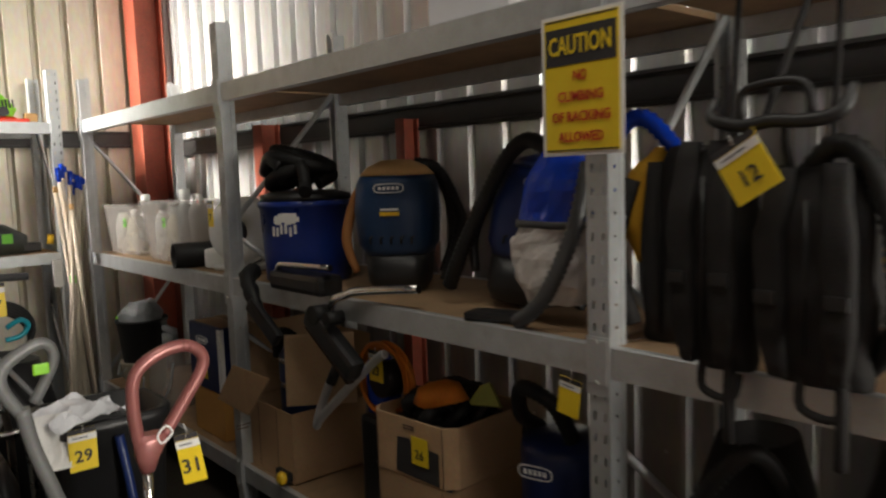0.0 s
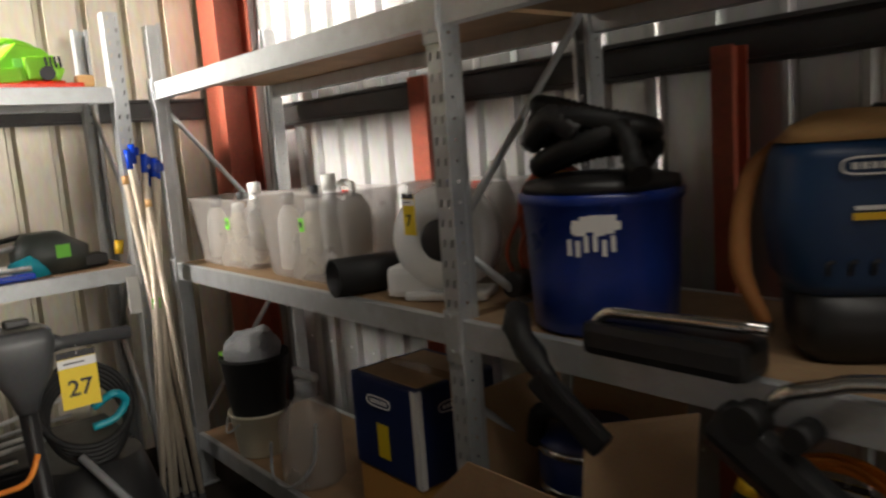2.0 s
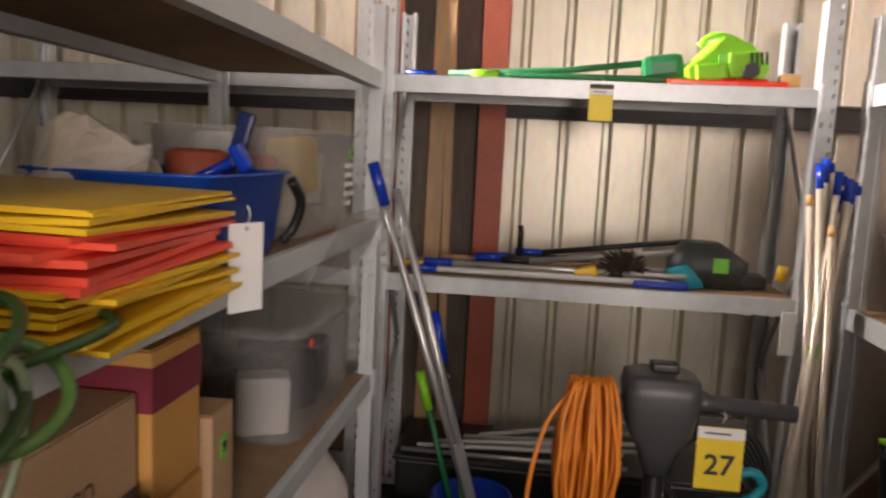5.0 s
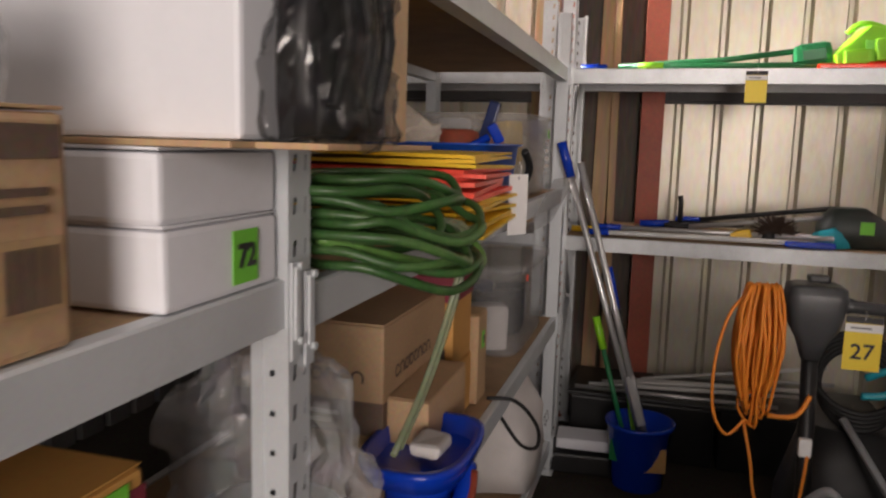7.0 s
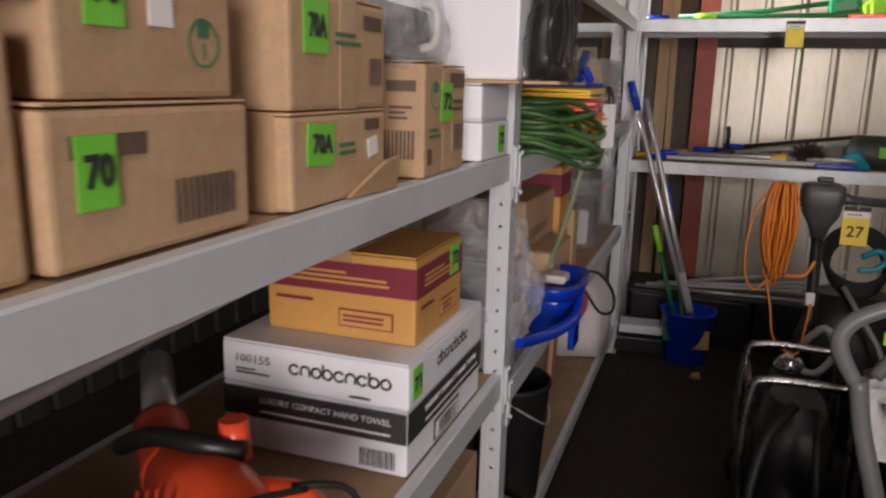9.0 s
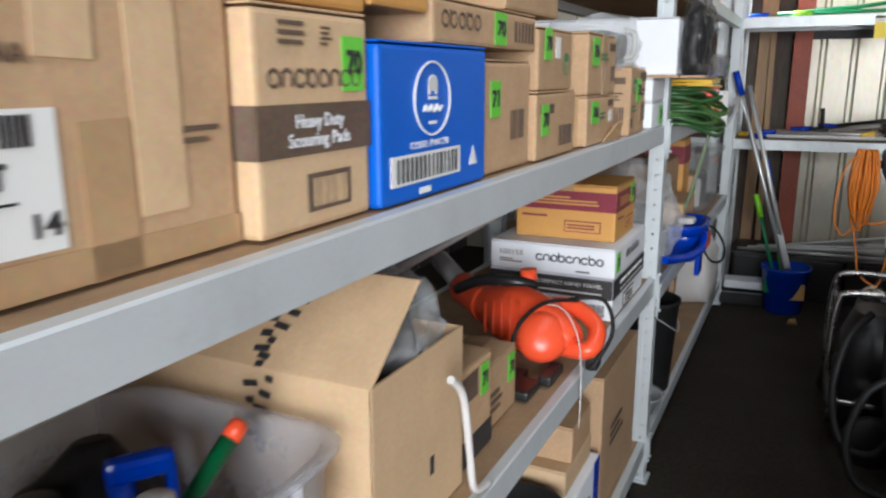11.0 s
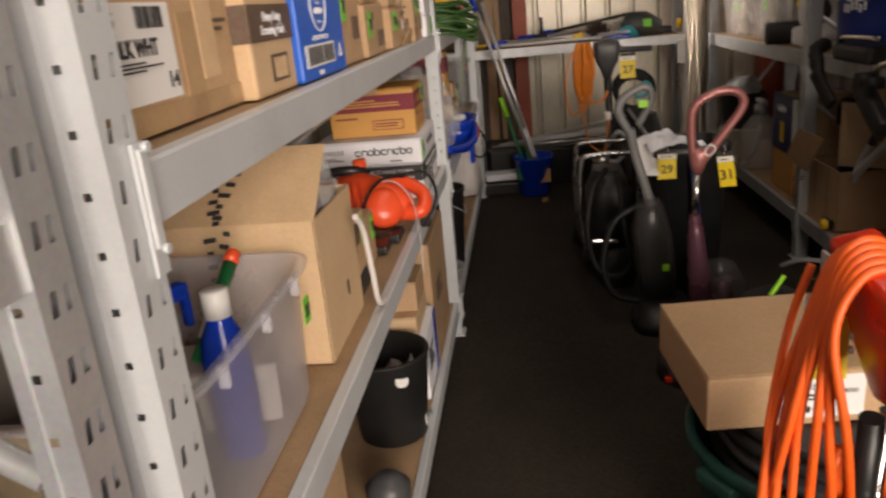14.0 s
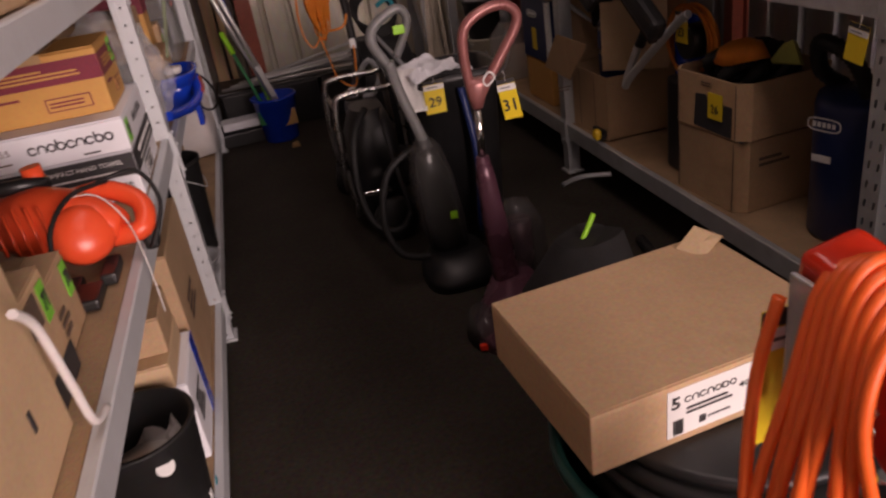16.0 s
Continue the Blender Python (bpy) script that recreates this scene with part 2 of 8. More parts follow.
ALU = mat("aluminium_tube", (0.66, 0.66, 0.66), 0.34, 0.7, 0.08, 10, 160, 0.04, (0.42, 0.41, 0.4), 0.35)
POLE = mat("pale_anodised_pole", (0.66, 0.58, 0.46), 0.36, 0.25, 0.1, 10, 160, 0.04, (0.45, 0.37, 0.28), 0.35)
PINK = mat("metallic_rose_plastic", (0.31, 0.115, 0.105), 0.3, 0.25, 0.08, 5, 120, 0.03, (0.22, 0.07, 0.08), 0.25)
PURPLE = mat("metallic_plum_plastic", (0.115, 0.045, 0.065), 0.28, 0.3, 0.1, 5, 120, 0.03)
CLOTH = mat("beige_cloth", (0.56, 0.50, 0.42), 0.9, 0, 0.12, 6, 200, 0.4, (0.4, 0.34, 0.27), 0.35)
CLOTH_WHITE = mat("white_cloth", (0.66, 0.63, 0.61), 0.9, 0, 0.08, 6, 200, 0.4, (0.45, 0.42, 0.38), 0.3)
BRISTLE = mat("brown_bristle", (0.05, 0.028, 0.018), 0.9, 0, 0.3, 9, 300, 0.6)
HOSE_PALE = mat("pale_green_hose", (0.30, 0.36, 0.22), 0.25, 0, 0.12, 12, 110, 0.04, (0.2, 0.24, 0.14), 0.4, clear=0.35)
STRAP = mat("orange_brown_strap", (0.32, 0.13, 0.035), 0.75, 0, 0.12, 7, 180, 0.3, (0.15, 0.07, 0.03), 0.4)
TAN = mat("tan_strap", (0.50, 0.30, 0.12), 0.75, 0, 0.12, 7, 180, 0.3, (0.3, 0.18, 0.08), 0.4)
OCHRE = mat("ochre_fabric", (0.62, 0.34, 0.02), 0.85, 0, 0.1, 7, 220, 0.3, (0.4, 0.22, 0.03), 0.35)


# ---- mesh helpers ----
class B:
    """Collects the geometry of one part in a bmesh."""

    def __init__(self):
        self.bm = bmesh.new()

    def _take(self, verts, m):
        if m is not None:
            bmesh.ops.transform(self.bm, matrix=m, verts=verts)

    def box(self, c, s, bev=0.0, m=None, mi=0, jitter=0.0):
        g = bmesh.ops.create_cube(self.bm, size=1)
        vs = g["verts"]
        for v in vs:
            v.co = Vector([c[i] + v.co[i] * s[i] + (random.uniform(-jitter, jitter) if jitter else 0) for i in range(3)])
        fs = list({f for v in vs for f in v.link_faces})
        if bev:
            r = bmesh.ops.bevel(self.bm, geom=list({e for v in vs for e in v.link_edges}), offset=min(bev, min(s) * 0.45), segments=2, affect="EDGES", profile=0.6)
            fs = list({f for f in fs if f.is_valid} | set(r["faces"]))
            vs = list({v for f in fs for v in f.verts})
        for f in fs:
            f.material_index = mi
        self._take(vs, m)
        return self

    def rings(self, rings, cap0=True, cap1=True, mi=0, m=None, closed=False):
        rows = [[self.bm.verts.new(p) for p in ring] for ring in rings]
        n = len(rows[0])
        pairs = list(zip(rows, rows[1:])) + ([(rows[-1], rows[0])] if closed else [])
        for a, b in pairs:
            for i in range(n):
                f = self.bm.faces.new((a[i], a[(i + 1) % n], b[(i + 1) % n], b[i]))
                f.material_index, f.smooth = mi, True
        if not closed:
            if cap0:
                self.bm.faces.new(rows[0][::-1]).material_index = mi
            if cap1:
                self.bm.faces.new(rows[-1]).material_index = mi
        self._take([v for r in rows for v in r], m)
        return self

    def tube(self, pts, r, n=8, mi=0, smooth=0, m=None, closed=False):
        """A tube along points; smooth: how many points are put between two of them. r: one radius or one a point."""
        pts = [Vector(p) for p in pts]
        rs = list(r) if isinstance(r, (list, tuple)) else [r] * len(pts)
        if smooth:
            out, ro, k = [], [], len(pts)
            for i in range(k if closed else k - 1):
                if closed:
                    a, b, c, d = pts[i - 1], pts[i], pts[(i + 1) % k], pts[(i + 2) % k]
                else:
                    a, b, c, d = pts[max(i - 1, 0)], pts[i], pts[i + 1], pts[min(i + 2, k - 1)]
                for j in range(smooth):
                    t = j / smooth
                    out.append(0.5 * ((2 * b) + (c - a) * t + (2 * a - 5 * b + 4 * c - d) * t * t + (3 * b - a - 3 * c + d) * t ** 3))
                    ro.append(rs[i] + (rs[(i + 1) % k] - rs[i]) * t)
            if not closed:
                out.append(pts[-1])
                ro.append(rs[-1])
            pts, rs = out, ro
        k = len(pts)
        rings, up = [], None
        for i, p in enumerate(pts):
            if closed:
                d = pts[(i + 1) % k] - pts[i - 1]
            else:
                d = pts[min(i + 1, k - 1)] - pts[max(i - 1, 0)]
            if d.length < 1e-7:
                d = Vector((0, 0, 1))
            d.normalize()
            if up is None:
                up = Vector((0, 0, 1)) if abs(d.z) < 0.9 else Vector((1, 0, 0))
            s = d.cross(up)
            if s.length < 1e-5:
                s = d.orthogonal()
            s.normalize()
            up = s.cross(d).normalized()
            rings.append([p + rs[i] * (math.cos(2 * math.pi * j / n) * s + math.sin(2 * math.pi * j / n) * up) for j in range(n)])
        return self.rings(rings, mi=mi, m=m, closed=closed)

    def cyl(self, a, b, r, r2=None, n=16, mi=0, m=None):
        return self.tube([a, b], [r, r if r2 is None else r2], n, mi, 0, m)

    def lathe(self, prof, n=24, at=(0, 0, 0), mi=0, m=None, cap0=True, cap1=False):
        """Turns a profile of (radius, height) round the vertical through at."""
        rings = [[Vector((at[0] + r * math.cos(2 * math.pi * j / n), at[1] + r * math.sin(2 * math.pi * j / n), at[2] + z)) for j in range(n)] for r, z in prof]
        return self.rings(rings, cap0, cap1, mi, m)

    def loft(self, secs, n=24, mi=0, m=None, sub=1):
        """Rings (x, y, z, rx, ry, power) stacked upwards; power 2 is an ellipse, higher is boxier."""
        rings = []
        if sub > 1:
            secs = [tuple(a[k] + (b[k] - a[k]) * j / sub for k in range(6)) for a, b in zip(secs, secs[1:]) for j in range(sub)] + [secs[-1]]
        for x, y, z, rx, ry, pw in secs:
            ring = []
            for j in range(n):
                a = 2 * math.pi * j / n
                c, s = math.cos(a), math.sin(a)
                ring.append(Vector((x + rx * math.copysign(abs(c) ** (2 / pw), c), y + ry * math.copysign(abs(s) ** (2 / pw), s), z)))
            rings.append(ring)
        return self.rings(rings, mi=mi, m=m)

    def prism(self, poly, depth, m=None, mi=0):
        """A flat outline (x, z) made thick along y."""
        a = [self.bm.verts.new((x, -depth / 2, z)) for x, z in poly]
        b = [self.bm.verts.new((x, depth / 2, z)) for x, z in poly]
        fs = [self.bm.faces.new(a), self.bm.faces.new(b[::-1])]
        for i in range(len(poly)):
            j = (i + 1) % len(poly)
            fs.append(self.bm.faces.new((a[j], a[i], b[i], b[j])))
        for f in fs:
            f.material_index = mi
        self._take(a + b, m)
        return self

    def crumple(self, amount, scale=6.0):
        for v in self.bm.verts:
            v.co += amount * Vector((noise.noise(v.co * scale), noise.noise(v.co * scale + Vector((7, 3, 1))), noise.noise(v.co * scale + Vector((2, 9, 5)))))
        return self

    def sheet(self, w, d, nx, ny, thick, amount, scale, m=None, droop=0.0):
        """A thin crumpled sheet; droop: how far its ends hang."""
        r = bmesh.ops.create_grid(self.bm, x_segments=nx, y_segments=ny, size=0.5)
        for v in r["verts"]:
            x, y = v.co.x, v.co.y
            v.co = Vector((x * w, y * d, amount * noise.noise(Vector((x * scale, y * scale, scale))) - droop * 4 * x * x))
        bmesh.ops.solidify(self.bm, geom=list(self.bm.faces), thickness=thick)
        self._take(list(self.bm.verts), m)
        return self

    def creased(self, amount):
        """Crushed film: folds at two sizes, facets left sharp."""
        self.crumple(amount, 9).crumple(amount * 0.5, 23).crumple(amount * 0.3, 55)
        for f in self.bm.faces:
            f.smooth = False
        return self

    def mesh(self, name, mats):
        bmesh.ops.recalc_face_normals(self.bm, faces=self.bm.faces)
        me = bpy.data.meshes.new(name)
        self.bm.to_mesh(me)
        self.bm.free()
        for x in mats if isinstance(mats, (list, tuple)) else [mats]:
            me.materials.append(x)
        return me

    def part(self, name, mats, parent, m=None, label=""):
        ob = new(name, self.mesh(name, mats))
        ob.parent = parent
        if m is not None:
            ob.matrix_basis = m
        if label:
            tagged(ob, label)
        return ob

    def thing(self, name, mats, m, label, category, group="", kind=""):
        ob = new(name, self.mesh(name, mats))
        ob.matrix_basis = m
        return tagged(ob, label, category, group, kind)


def thing(name, at, rz, label, category, group="", kind=""):
    """An empty at a thing's base, to carry its parts."""
    e = new(name)
    e.empty_display_size = 0.05
    e.matrix_basis = at if isinstance(at, Matrix) else pose(*at, 0, 0, rz)
    return tagged(e, label, category, group, kind)


def share(name, mesh, parent, m):
    ob = new(name, mesh)
    ob.parent = parent
    ob.matrix_basis = m
    return ob


def basis(o, x, y, z):
    return Matrix(((x[0], y[0], z[0], o[0]), (x[1], y[1], z[1], o[1]), (x[2], y[2], z[2], o[2]), (0, 0, 0, 1)))


def face(dims, side, u, v, proud=0.001):
    """The frame of a point on a box's side (F front, L left, R right, T top): u along, v up from its lower left corner."""
    w, d, h = dims
    if side == "F":
        return basis((u - w / 2, -d / 2 - proud, v), (1, 0, 0), (0, 0, 1), (0, -1, 0))
    if side == "L":
        return basis((-w / 2 - proud, d / 2 - u, v), (0, -1, 0), (0, 0, 1), (-1, 0, 0))
    if side == "R":
        return basis((w / 2 + proud, u - d / 2, v), (0, 1, 0), (0, 0, 1), (1, 0, 0))
    return basis((u - w / 2, v - d / 2, h + proud), (1, 0, 0), (0, 1, 0), (0, 0, 1))


def patch(parent, dims, side, u0, v0, u1, v1, material, name="label_patch", proud=0.0012, label="", turn=0):
    b = B().box((0, 0, 0), (u1 - u0, v1 - v0, 0.0012))
    return b.part(name, material, parent, face(dims, side, (u0 + u1) / 2, (v0 + v1) / 2, proud) @ pose(0, 0, 0, 0, 0, turn), label)


def letters(parent, text, m, size, material, width=None, name="lettering", bold=0.0):
    """Raised letters in the built-in font, centred on m."""
    cu = bpy.data.curves.new(name, "FONT")
    cu.body, cu.size, cu.align_x, cu.align_y, cu.extrude, cu.resolution_u = text, size, "CENTER", "CENTER", 0.0004, 2
    cu.offset = bold
    tmp = bpy.data.objects.new(name, cu)
    me = bpy.data.meshes.new_from_object(tmp)
    bpy.data.objects.remove(tmp)
    bpy.data.curves.remove(cu)
    if width:
        xs = [v.co.x for v in me.vertices]
        k = width / max(1e-4, max(xs) - min(xs))
        for v in me.vertices:
            v.co.x *= k
    me.materials.clear()
    me.materials.append(material)
    return share(name, me, parent, m)


def on(parent, dims, side, text, u, v, size, material, width=None, turn=0, bold=0.0):
    return letters(parent, text, face(dims, side, u, v, 0.003) @ pose(0, 0, 0, 0, 0, turn), size, material, width, bold=bold)


def bars(parent, dims, side, u0, v0, u1, v1, n, material, upright=False, name="print_bars"):
    """Small print that cannot be read, or a bar code: plain bars."""
    b = B()
    rnd = random.Random(round((u0 + v0) * 1000) + n)
    for i in range(n):
        if upright:
            w = (u1 - u0) / n
            b.box((-(u1 - u0) / 2 + (i + 0.5) * w, 0, 0), (w * rnd.uniform(0.3, 0.75), v1 - v0, 0.0008))
        else:
            h = (v1 - v0) / n
            k = rnd.uniform(0.55, 1)
            b.box(((k - 1) * (u1 - u0) / 2, -(v1 - v0) / 2 + (i + 0.5) * h, 0), ((u1 - u0) * k, h * 0.5, 0.0008))
    return b.part(name, material, parent, face(dims, side, (u0 + u1) / 2, (v0 + v1) / 2, 0.0028))


def word_mark(parent, dims, side, u0, v0, u1, v1, n, material):
    """A brand's word as plain rounded shapes: rings, arches and stems in a row."""
    b = B()
    rnd = random.Random(round((u0 + v1) * 1000) + n)
    pitch, hh = (u1 - u0) / n, (v1 - v0)
    r, th = min(pitch * 0.40, hh * 0.34), min(pitch * 0.1, hh * 0.075)
    for i in range(n):
        x, kind = -(u1 - u0) / 2 + (i + 0.5) * pitch, (i * 2 + rnd.randrange(2)) % 4
        a0, a1 = ((0, 360), (30, 330), (0, 180), (0, 360))[kind]
        pts = [(x + r * math.cos(radians(a0 + (a1 - a0) * k / 12)), r * math.sin(radians(a0 + (a1 - a0) * k / 12)), 0) for k in range(13)]
        b.tube(pts, th, 4)
        if kind == 2:
            b.box((x - r, -r * 0.5, 0), (th * 1.9, r, th * 1.5)).box((x + r, -r * 0.5, 0), (th * 1.9, r, th * 1.5))
        if kind == 3:
            b.box((x - r, (hh / 2 - r) * (0.5 if i % 2 else -0.5), 0), (th * 1.9, hh * 0.7, th * 1.5))
    for v in b.bm.verts:
        v.co.z *= 0.0006 / max(th, 1e-5)
    return b.part("word_mark", material, parent, face(dims, side, (u0 + u1) / 2, (v0 + v1) / 2, 0.0028))


def carton(at, rz, dims, label, material=None, tape="T", group="", tilt=(0, 0), name="cardboard_box"):
    """A closed carton: body, two lid flaps with a gap, a strip of tape. Origin: the middle of its base; front towards -y."""
    w, d, h = dims
    c = thing(name, pose(*at, tilt[0], tilt[1], rz), 0, label, "box", group)
    material = material or CARD
    B().box((0, 0, h / 2 - 0.002), (w, d, h - 0.004), 0.006, jitter=0.0006).part("body", material, c)
    for s in (-1, 1) if tape else (0,):
        B().box((0, s * d * 0.25, h - 0.001), (w - 0.003, d * (0.5 if s else 1) - 0.003, 0.003), 0.001, jitter=0.0008).part("lid_flap", material, c)
    if "T" in tape:
        B().box((0, 0, h + 0.0012), (w + 0.001, 0.05, 0.0014)).part("tape_strip", TAPE, c)
        for s in (-1, 1):
            B().box((s * (w / 2 + 0.0004), 0, h - 0.035), (0.0012, 0.05, 0.07)).part("tape_strip", TAPE, c)
    return c


def sticker(parent, dims, side, u, v, text, w=0.042, h=0.058, turn=0):
    patch(parent, dims, side, u - w / 2, v - h / 2, u + w / 2, v + h / 2, TAG_GREEN, "lot_sticker", 0.0024, "bright green handwritten lot sticker", turn)
    letters(parent, text, face(dims, side, u, v, 0.0045) @ pose(0, 0, 0, 0, 0, turn), h * 0.60, INK, w * 0.72, name="handwriting", bold=0.0012)


def hang_tag(at, rz, text, label, w=0.062, h=0.105, string=0.06, lean=0, material=None):
    """A yellow lot tag on a string, hanging from a point."""
    t = thing("lot_tag", pose(*at, 0, lean, rz), 0, label, "tag", "yellow lot tags")
    B().tube([(0, 0, 0), (0.004, -0.004, -string * 0.5), (0, -0.002, -string - 0.008)], 0.0009, 5, smooth=3).part("string", LABEL, t)
    dims = (w, 0.0016, h)
    k = pose(0, 0, -string - h)
    B().box((0, 0, h / 2), (w, 0.0016, h), 0.0005).part("card", material or TAG_YELLOW, t, k)
    if material is None:
        B().box((0, -0.0016, h * 0.94), (w, 0.0012, h * 0.12)).part("header", INK, t, k)
        B().box((0, -0.0016, h * 0.79), (w, 0.0012, h * 0.15)).part("white_panel", LABEL, t, k)
        B().box((-w * 0.08, -0.0026, h * 0.79), (w * 0.55, 0.0006, h * 0.025)).part("print_bar", GREY, t, k)
    else:
        B().cyl((0, -0.0012, h * 0.94), (0, -0.0002, h * 0.94), w * 0.06, n=12).part("eyelet", GREY_LIGHT, t, k)
    if text:
        letters(t, text, k @ face(dims, "F", w / 2, h * 0.34, 0.0025), h * 0.40, INK, name="handwriting", bold=0.0006)
    return t

# ---- shell of the shed ----
WX, EX, NY, SY, H = -2.6, 1.98, 5.34, -6.0, 4.0


def slab(name, a, b, material, label=""):
    c = [(a[i] + b[i]) / 2 for i in range(3)]
    ob = B().box((0, 0, 0), [b[i] - a[i] for i in range(3)]).thing(name, material, Matrix.Translation(c), label or name.replace("_", " "), "structure")
    return tagged(ob, kind="structure")


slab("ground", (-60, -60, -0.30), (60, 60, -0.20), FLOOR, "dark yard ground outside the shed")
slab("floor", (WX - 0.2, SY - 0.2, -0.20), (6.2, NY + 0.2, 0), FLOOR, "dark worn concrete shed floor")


def sheet_mesh(name, width, height, ribs, material, rib=0.026):
    """A ribbed steel sheet: flat pans with narrow ribs; rib: how far they stand away from the room (+y)."""
    pitch = width / ribs
    prof = []
    for i in range(ribs):
        x = i * pitch
        prof += [(x, 0), (x + pitch - 0.048, 0),
                 (x + pitch - 0.034, rib), (x + pitch - 0.014, rib)]
    prof.append((width, 0))
    b = B()
    lo = [b.bm.verts.new((x, y, 0)) for x, y in prof]
    hi = [b.bm.verts.new((x, y, height)) for x, y in prof]
    for i in range(len(prof) - 1):
        b.bm.faces.new((lo[i], lo[i + 1], hi[i + 1], hi[i]))
    me = b.mesh(name, material)
    return me


def ribbed_wall(name, m, length, material, label, rib=0.026):
    wall = B().box((length / 2, 0.075, H / 2), (length, 0.03, H)).thing(name, material, m, label, "wall", kind="structure")
    me = sheet_mesh("sheet", 0.76, H, 4, material, rib)
    n = math.ceil(length / 0.76)
    for i in range(n):
        if i == n - 1:
            rest = length - i * 0.76
            me = sheet_mesh("sheet", rest, H, max(1, round(rest / 0.19)), material, rib)
        share("sheet", me, wall, pose(i * 0.76, 0.002 * (i % 2), 0))
    # rows of screw heads along the girts
    s = B()
    k = int(length / 0.19)
    for z in (0.45, 1.62, 2.75):
        for i in range(k):
            s.cyl((i * 0.19 + 0.09, -0.004, z + 0.06), (i * 0.19 + 0.09, 0.0, z + 0.06), 0.006, n=6)
    tagged(s.part("screw_heads", STEEL, wall), kind="stuff")
    return wall


ribbed_wall("wall_north", pose(WX, NY, 0), EX - WX, ZINC, "cream-lit ribbed steel sheet end wall", 0.042)
ribbed_wall("wall_east", pose(EX, NY, 0, 0, 0, -90), NY + 2.2, ZINC_E, "dull ribbed steel sheet side wall", -0.026)
# West wall: shade behind the left racks is put into its dark colour.
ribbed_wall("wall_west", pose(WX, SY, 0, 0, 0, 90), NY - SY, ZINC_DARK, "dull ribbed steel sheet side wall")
# Unseen walls: the door bay is added so light enters from one side.
slab("wall_step", (EX, -2.32, 0), (6.0, -2.2, H), ZINC_DARK, "unseen plain steel wall beside the added door bay")
slab("wall_east_far", (6.0, SY, 0), (6.1, -2.2, H), ZINC_DARK, "unseen plain steel side wall of the added door bay")
slab("wall_south", (WX, SY - 0.1, 0), (0.8, SY, H), ZINC_DARK, "unseen plain steel front wall")
slab("wall_south_far", (3.6, SY - 0.1, 0), (6.1, SY, H), ZINC_DARK, "unseen plain steel front wall")
slab("lintel", (0.8, SY - 0.1, 3.5), (3.6, SY, H), ZINC_DARK, "unseen steel lintel over the open roller door")
slab("ceiling", (WX, SY, H), (6.1, NY + 0.1, H + 0.06), ZINC_DARK, "steel roof sheeting, darkened to cut bounced light")


def girt(name, m, length):
    """A steel rail the wall sheets are screwed to, shade put into its colour."""
    b = B().prism([(0, 0), (0.016, 0), (0.016, 0.012), (0.004, 0.016), (0.004, 0.094), (0.016, 0.098), (0.016, 0.11), (0, 0.11)], length, basis((length / 2, 0, 0), (0, -1, 0), (1, 0, 0), (0, 0, 1)))
    b.thing(name, GIRT, m, "steel girt rail along the wall sheets, shade in its colour", "rail", kind="structure")


girt("trim_east", pose(EX - 0.030, NY - 0.3, 1.61, 0, 0, -90), NY + 2.2)
girt("trim_north", pose(WX + 0.05, NY - 0.003, 1.685), EX - WX - 0.3)


def red_column(x, y, w, d, rz=0, top=H):
    """A red oxide steel column with two flanges and a web."""
    c = thing("steel_column", (x, y, 0), rz, "red oxide painted steel column against the wall", "column", "red steel columns", "structure")
    B().box((0, -d / 2, top / 2), (w, 0.009, top), 0.002).part("flange", RED_OXIDE, c)
    B().box((0, d / 2, top / 2), (w, 0.009, top), 0.002).part("flange", RED_OXIDE, c)
    B().box((0, 0, top / 2), (0.008, d, top)).part("web", RED_OXIDE, c)
    B().box((0, 0, 0.008), (w + 0.06, d + 0.06, 0.016), 0.002).part("base_plate", RED_OXIDE, c)


red_column(-0.09, NY - 0.085, 0.11, 0.13)
red_column(EX - 0.15, NY - 0.14, 0.20, 0.18, 90)
red_column(EX - 0.10, 3.635, 0.10, 0.1, 90, 1.72)
red_column(EX - 0.080, 2.44, 0.06, 0.07, 90, 1.66)
red_column(-0.52, NY - 0.08, 0.05, 0.1)
# Added sheet that stands in for the dark gaps between the boards.
slab("trim_corner", (-0.60, NY - 0.040, 0), (-0.155, NY - 0.030, H), GAP_BACKING, "dark sheet added behind the boards in the corner")
# timber boards stood on end in the corner beside the column
for i, (x, w, h, r) in enumerate(((-0.345, 0.075, 2.6, 0.5), (-0.255, 0.035, 2.4, -0.8), (-0.66, 0.12, 2.3, 0.6))):
    B().box((0, 0, h / 2), (w, 0.022, h), 0.002, jitter=0.003).thing("timber_board", TIMBER, pose(x, NY - 0.1 - 0.03 * i, 0, -1.0, r, 0), "rough sawn timber board stood against the wall", "board", "stood timber boards")


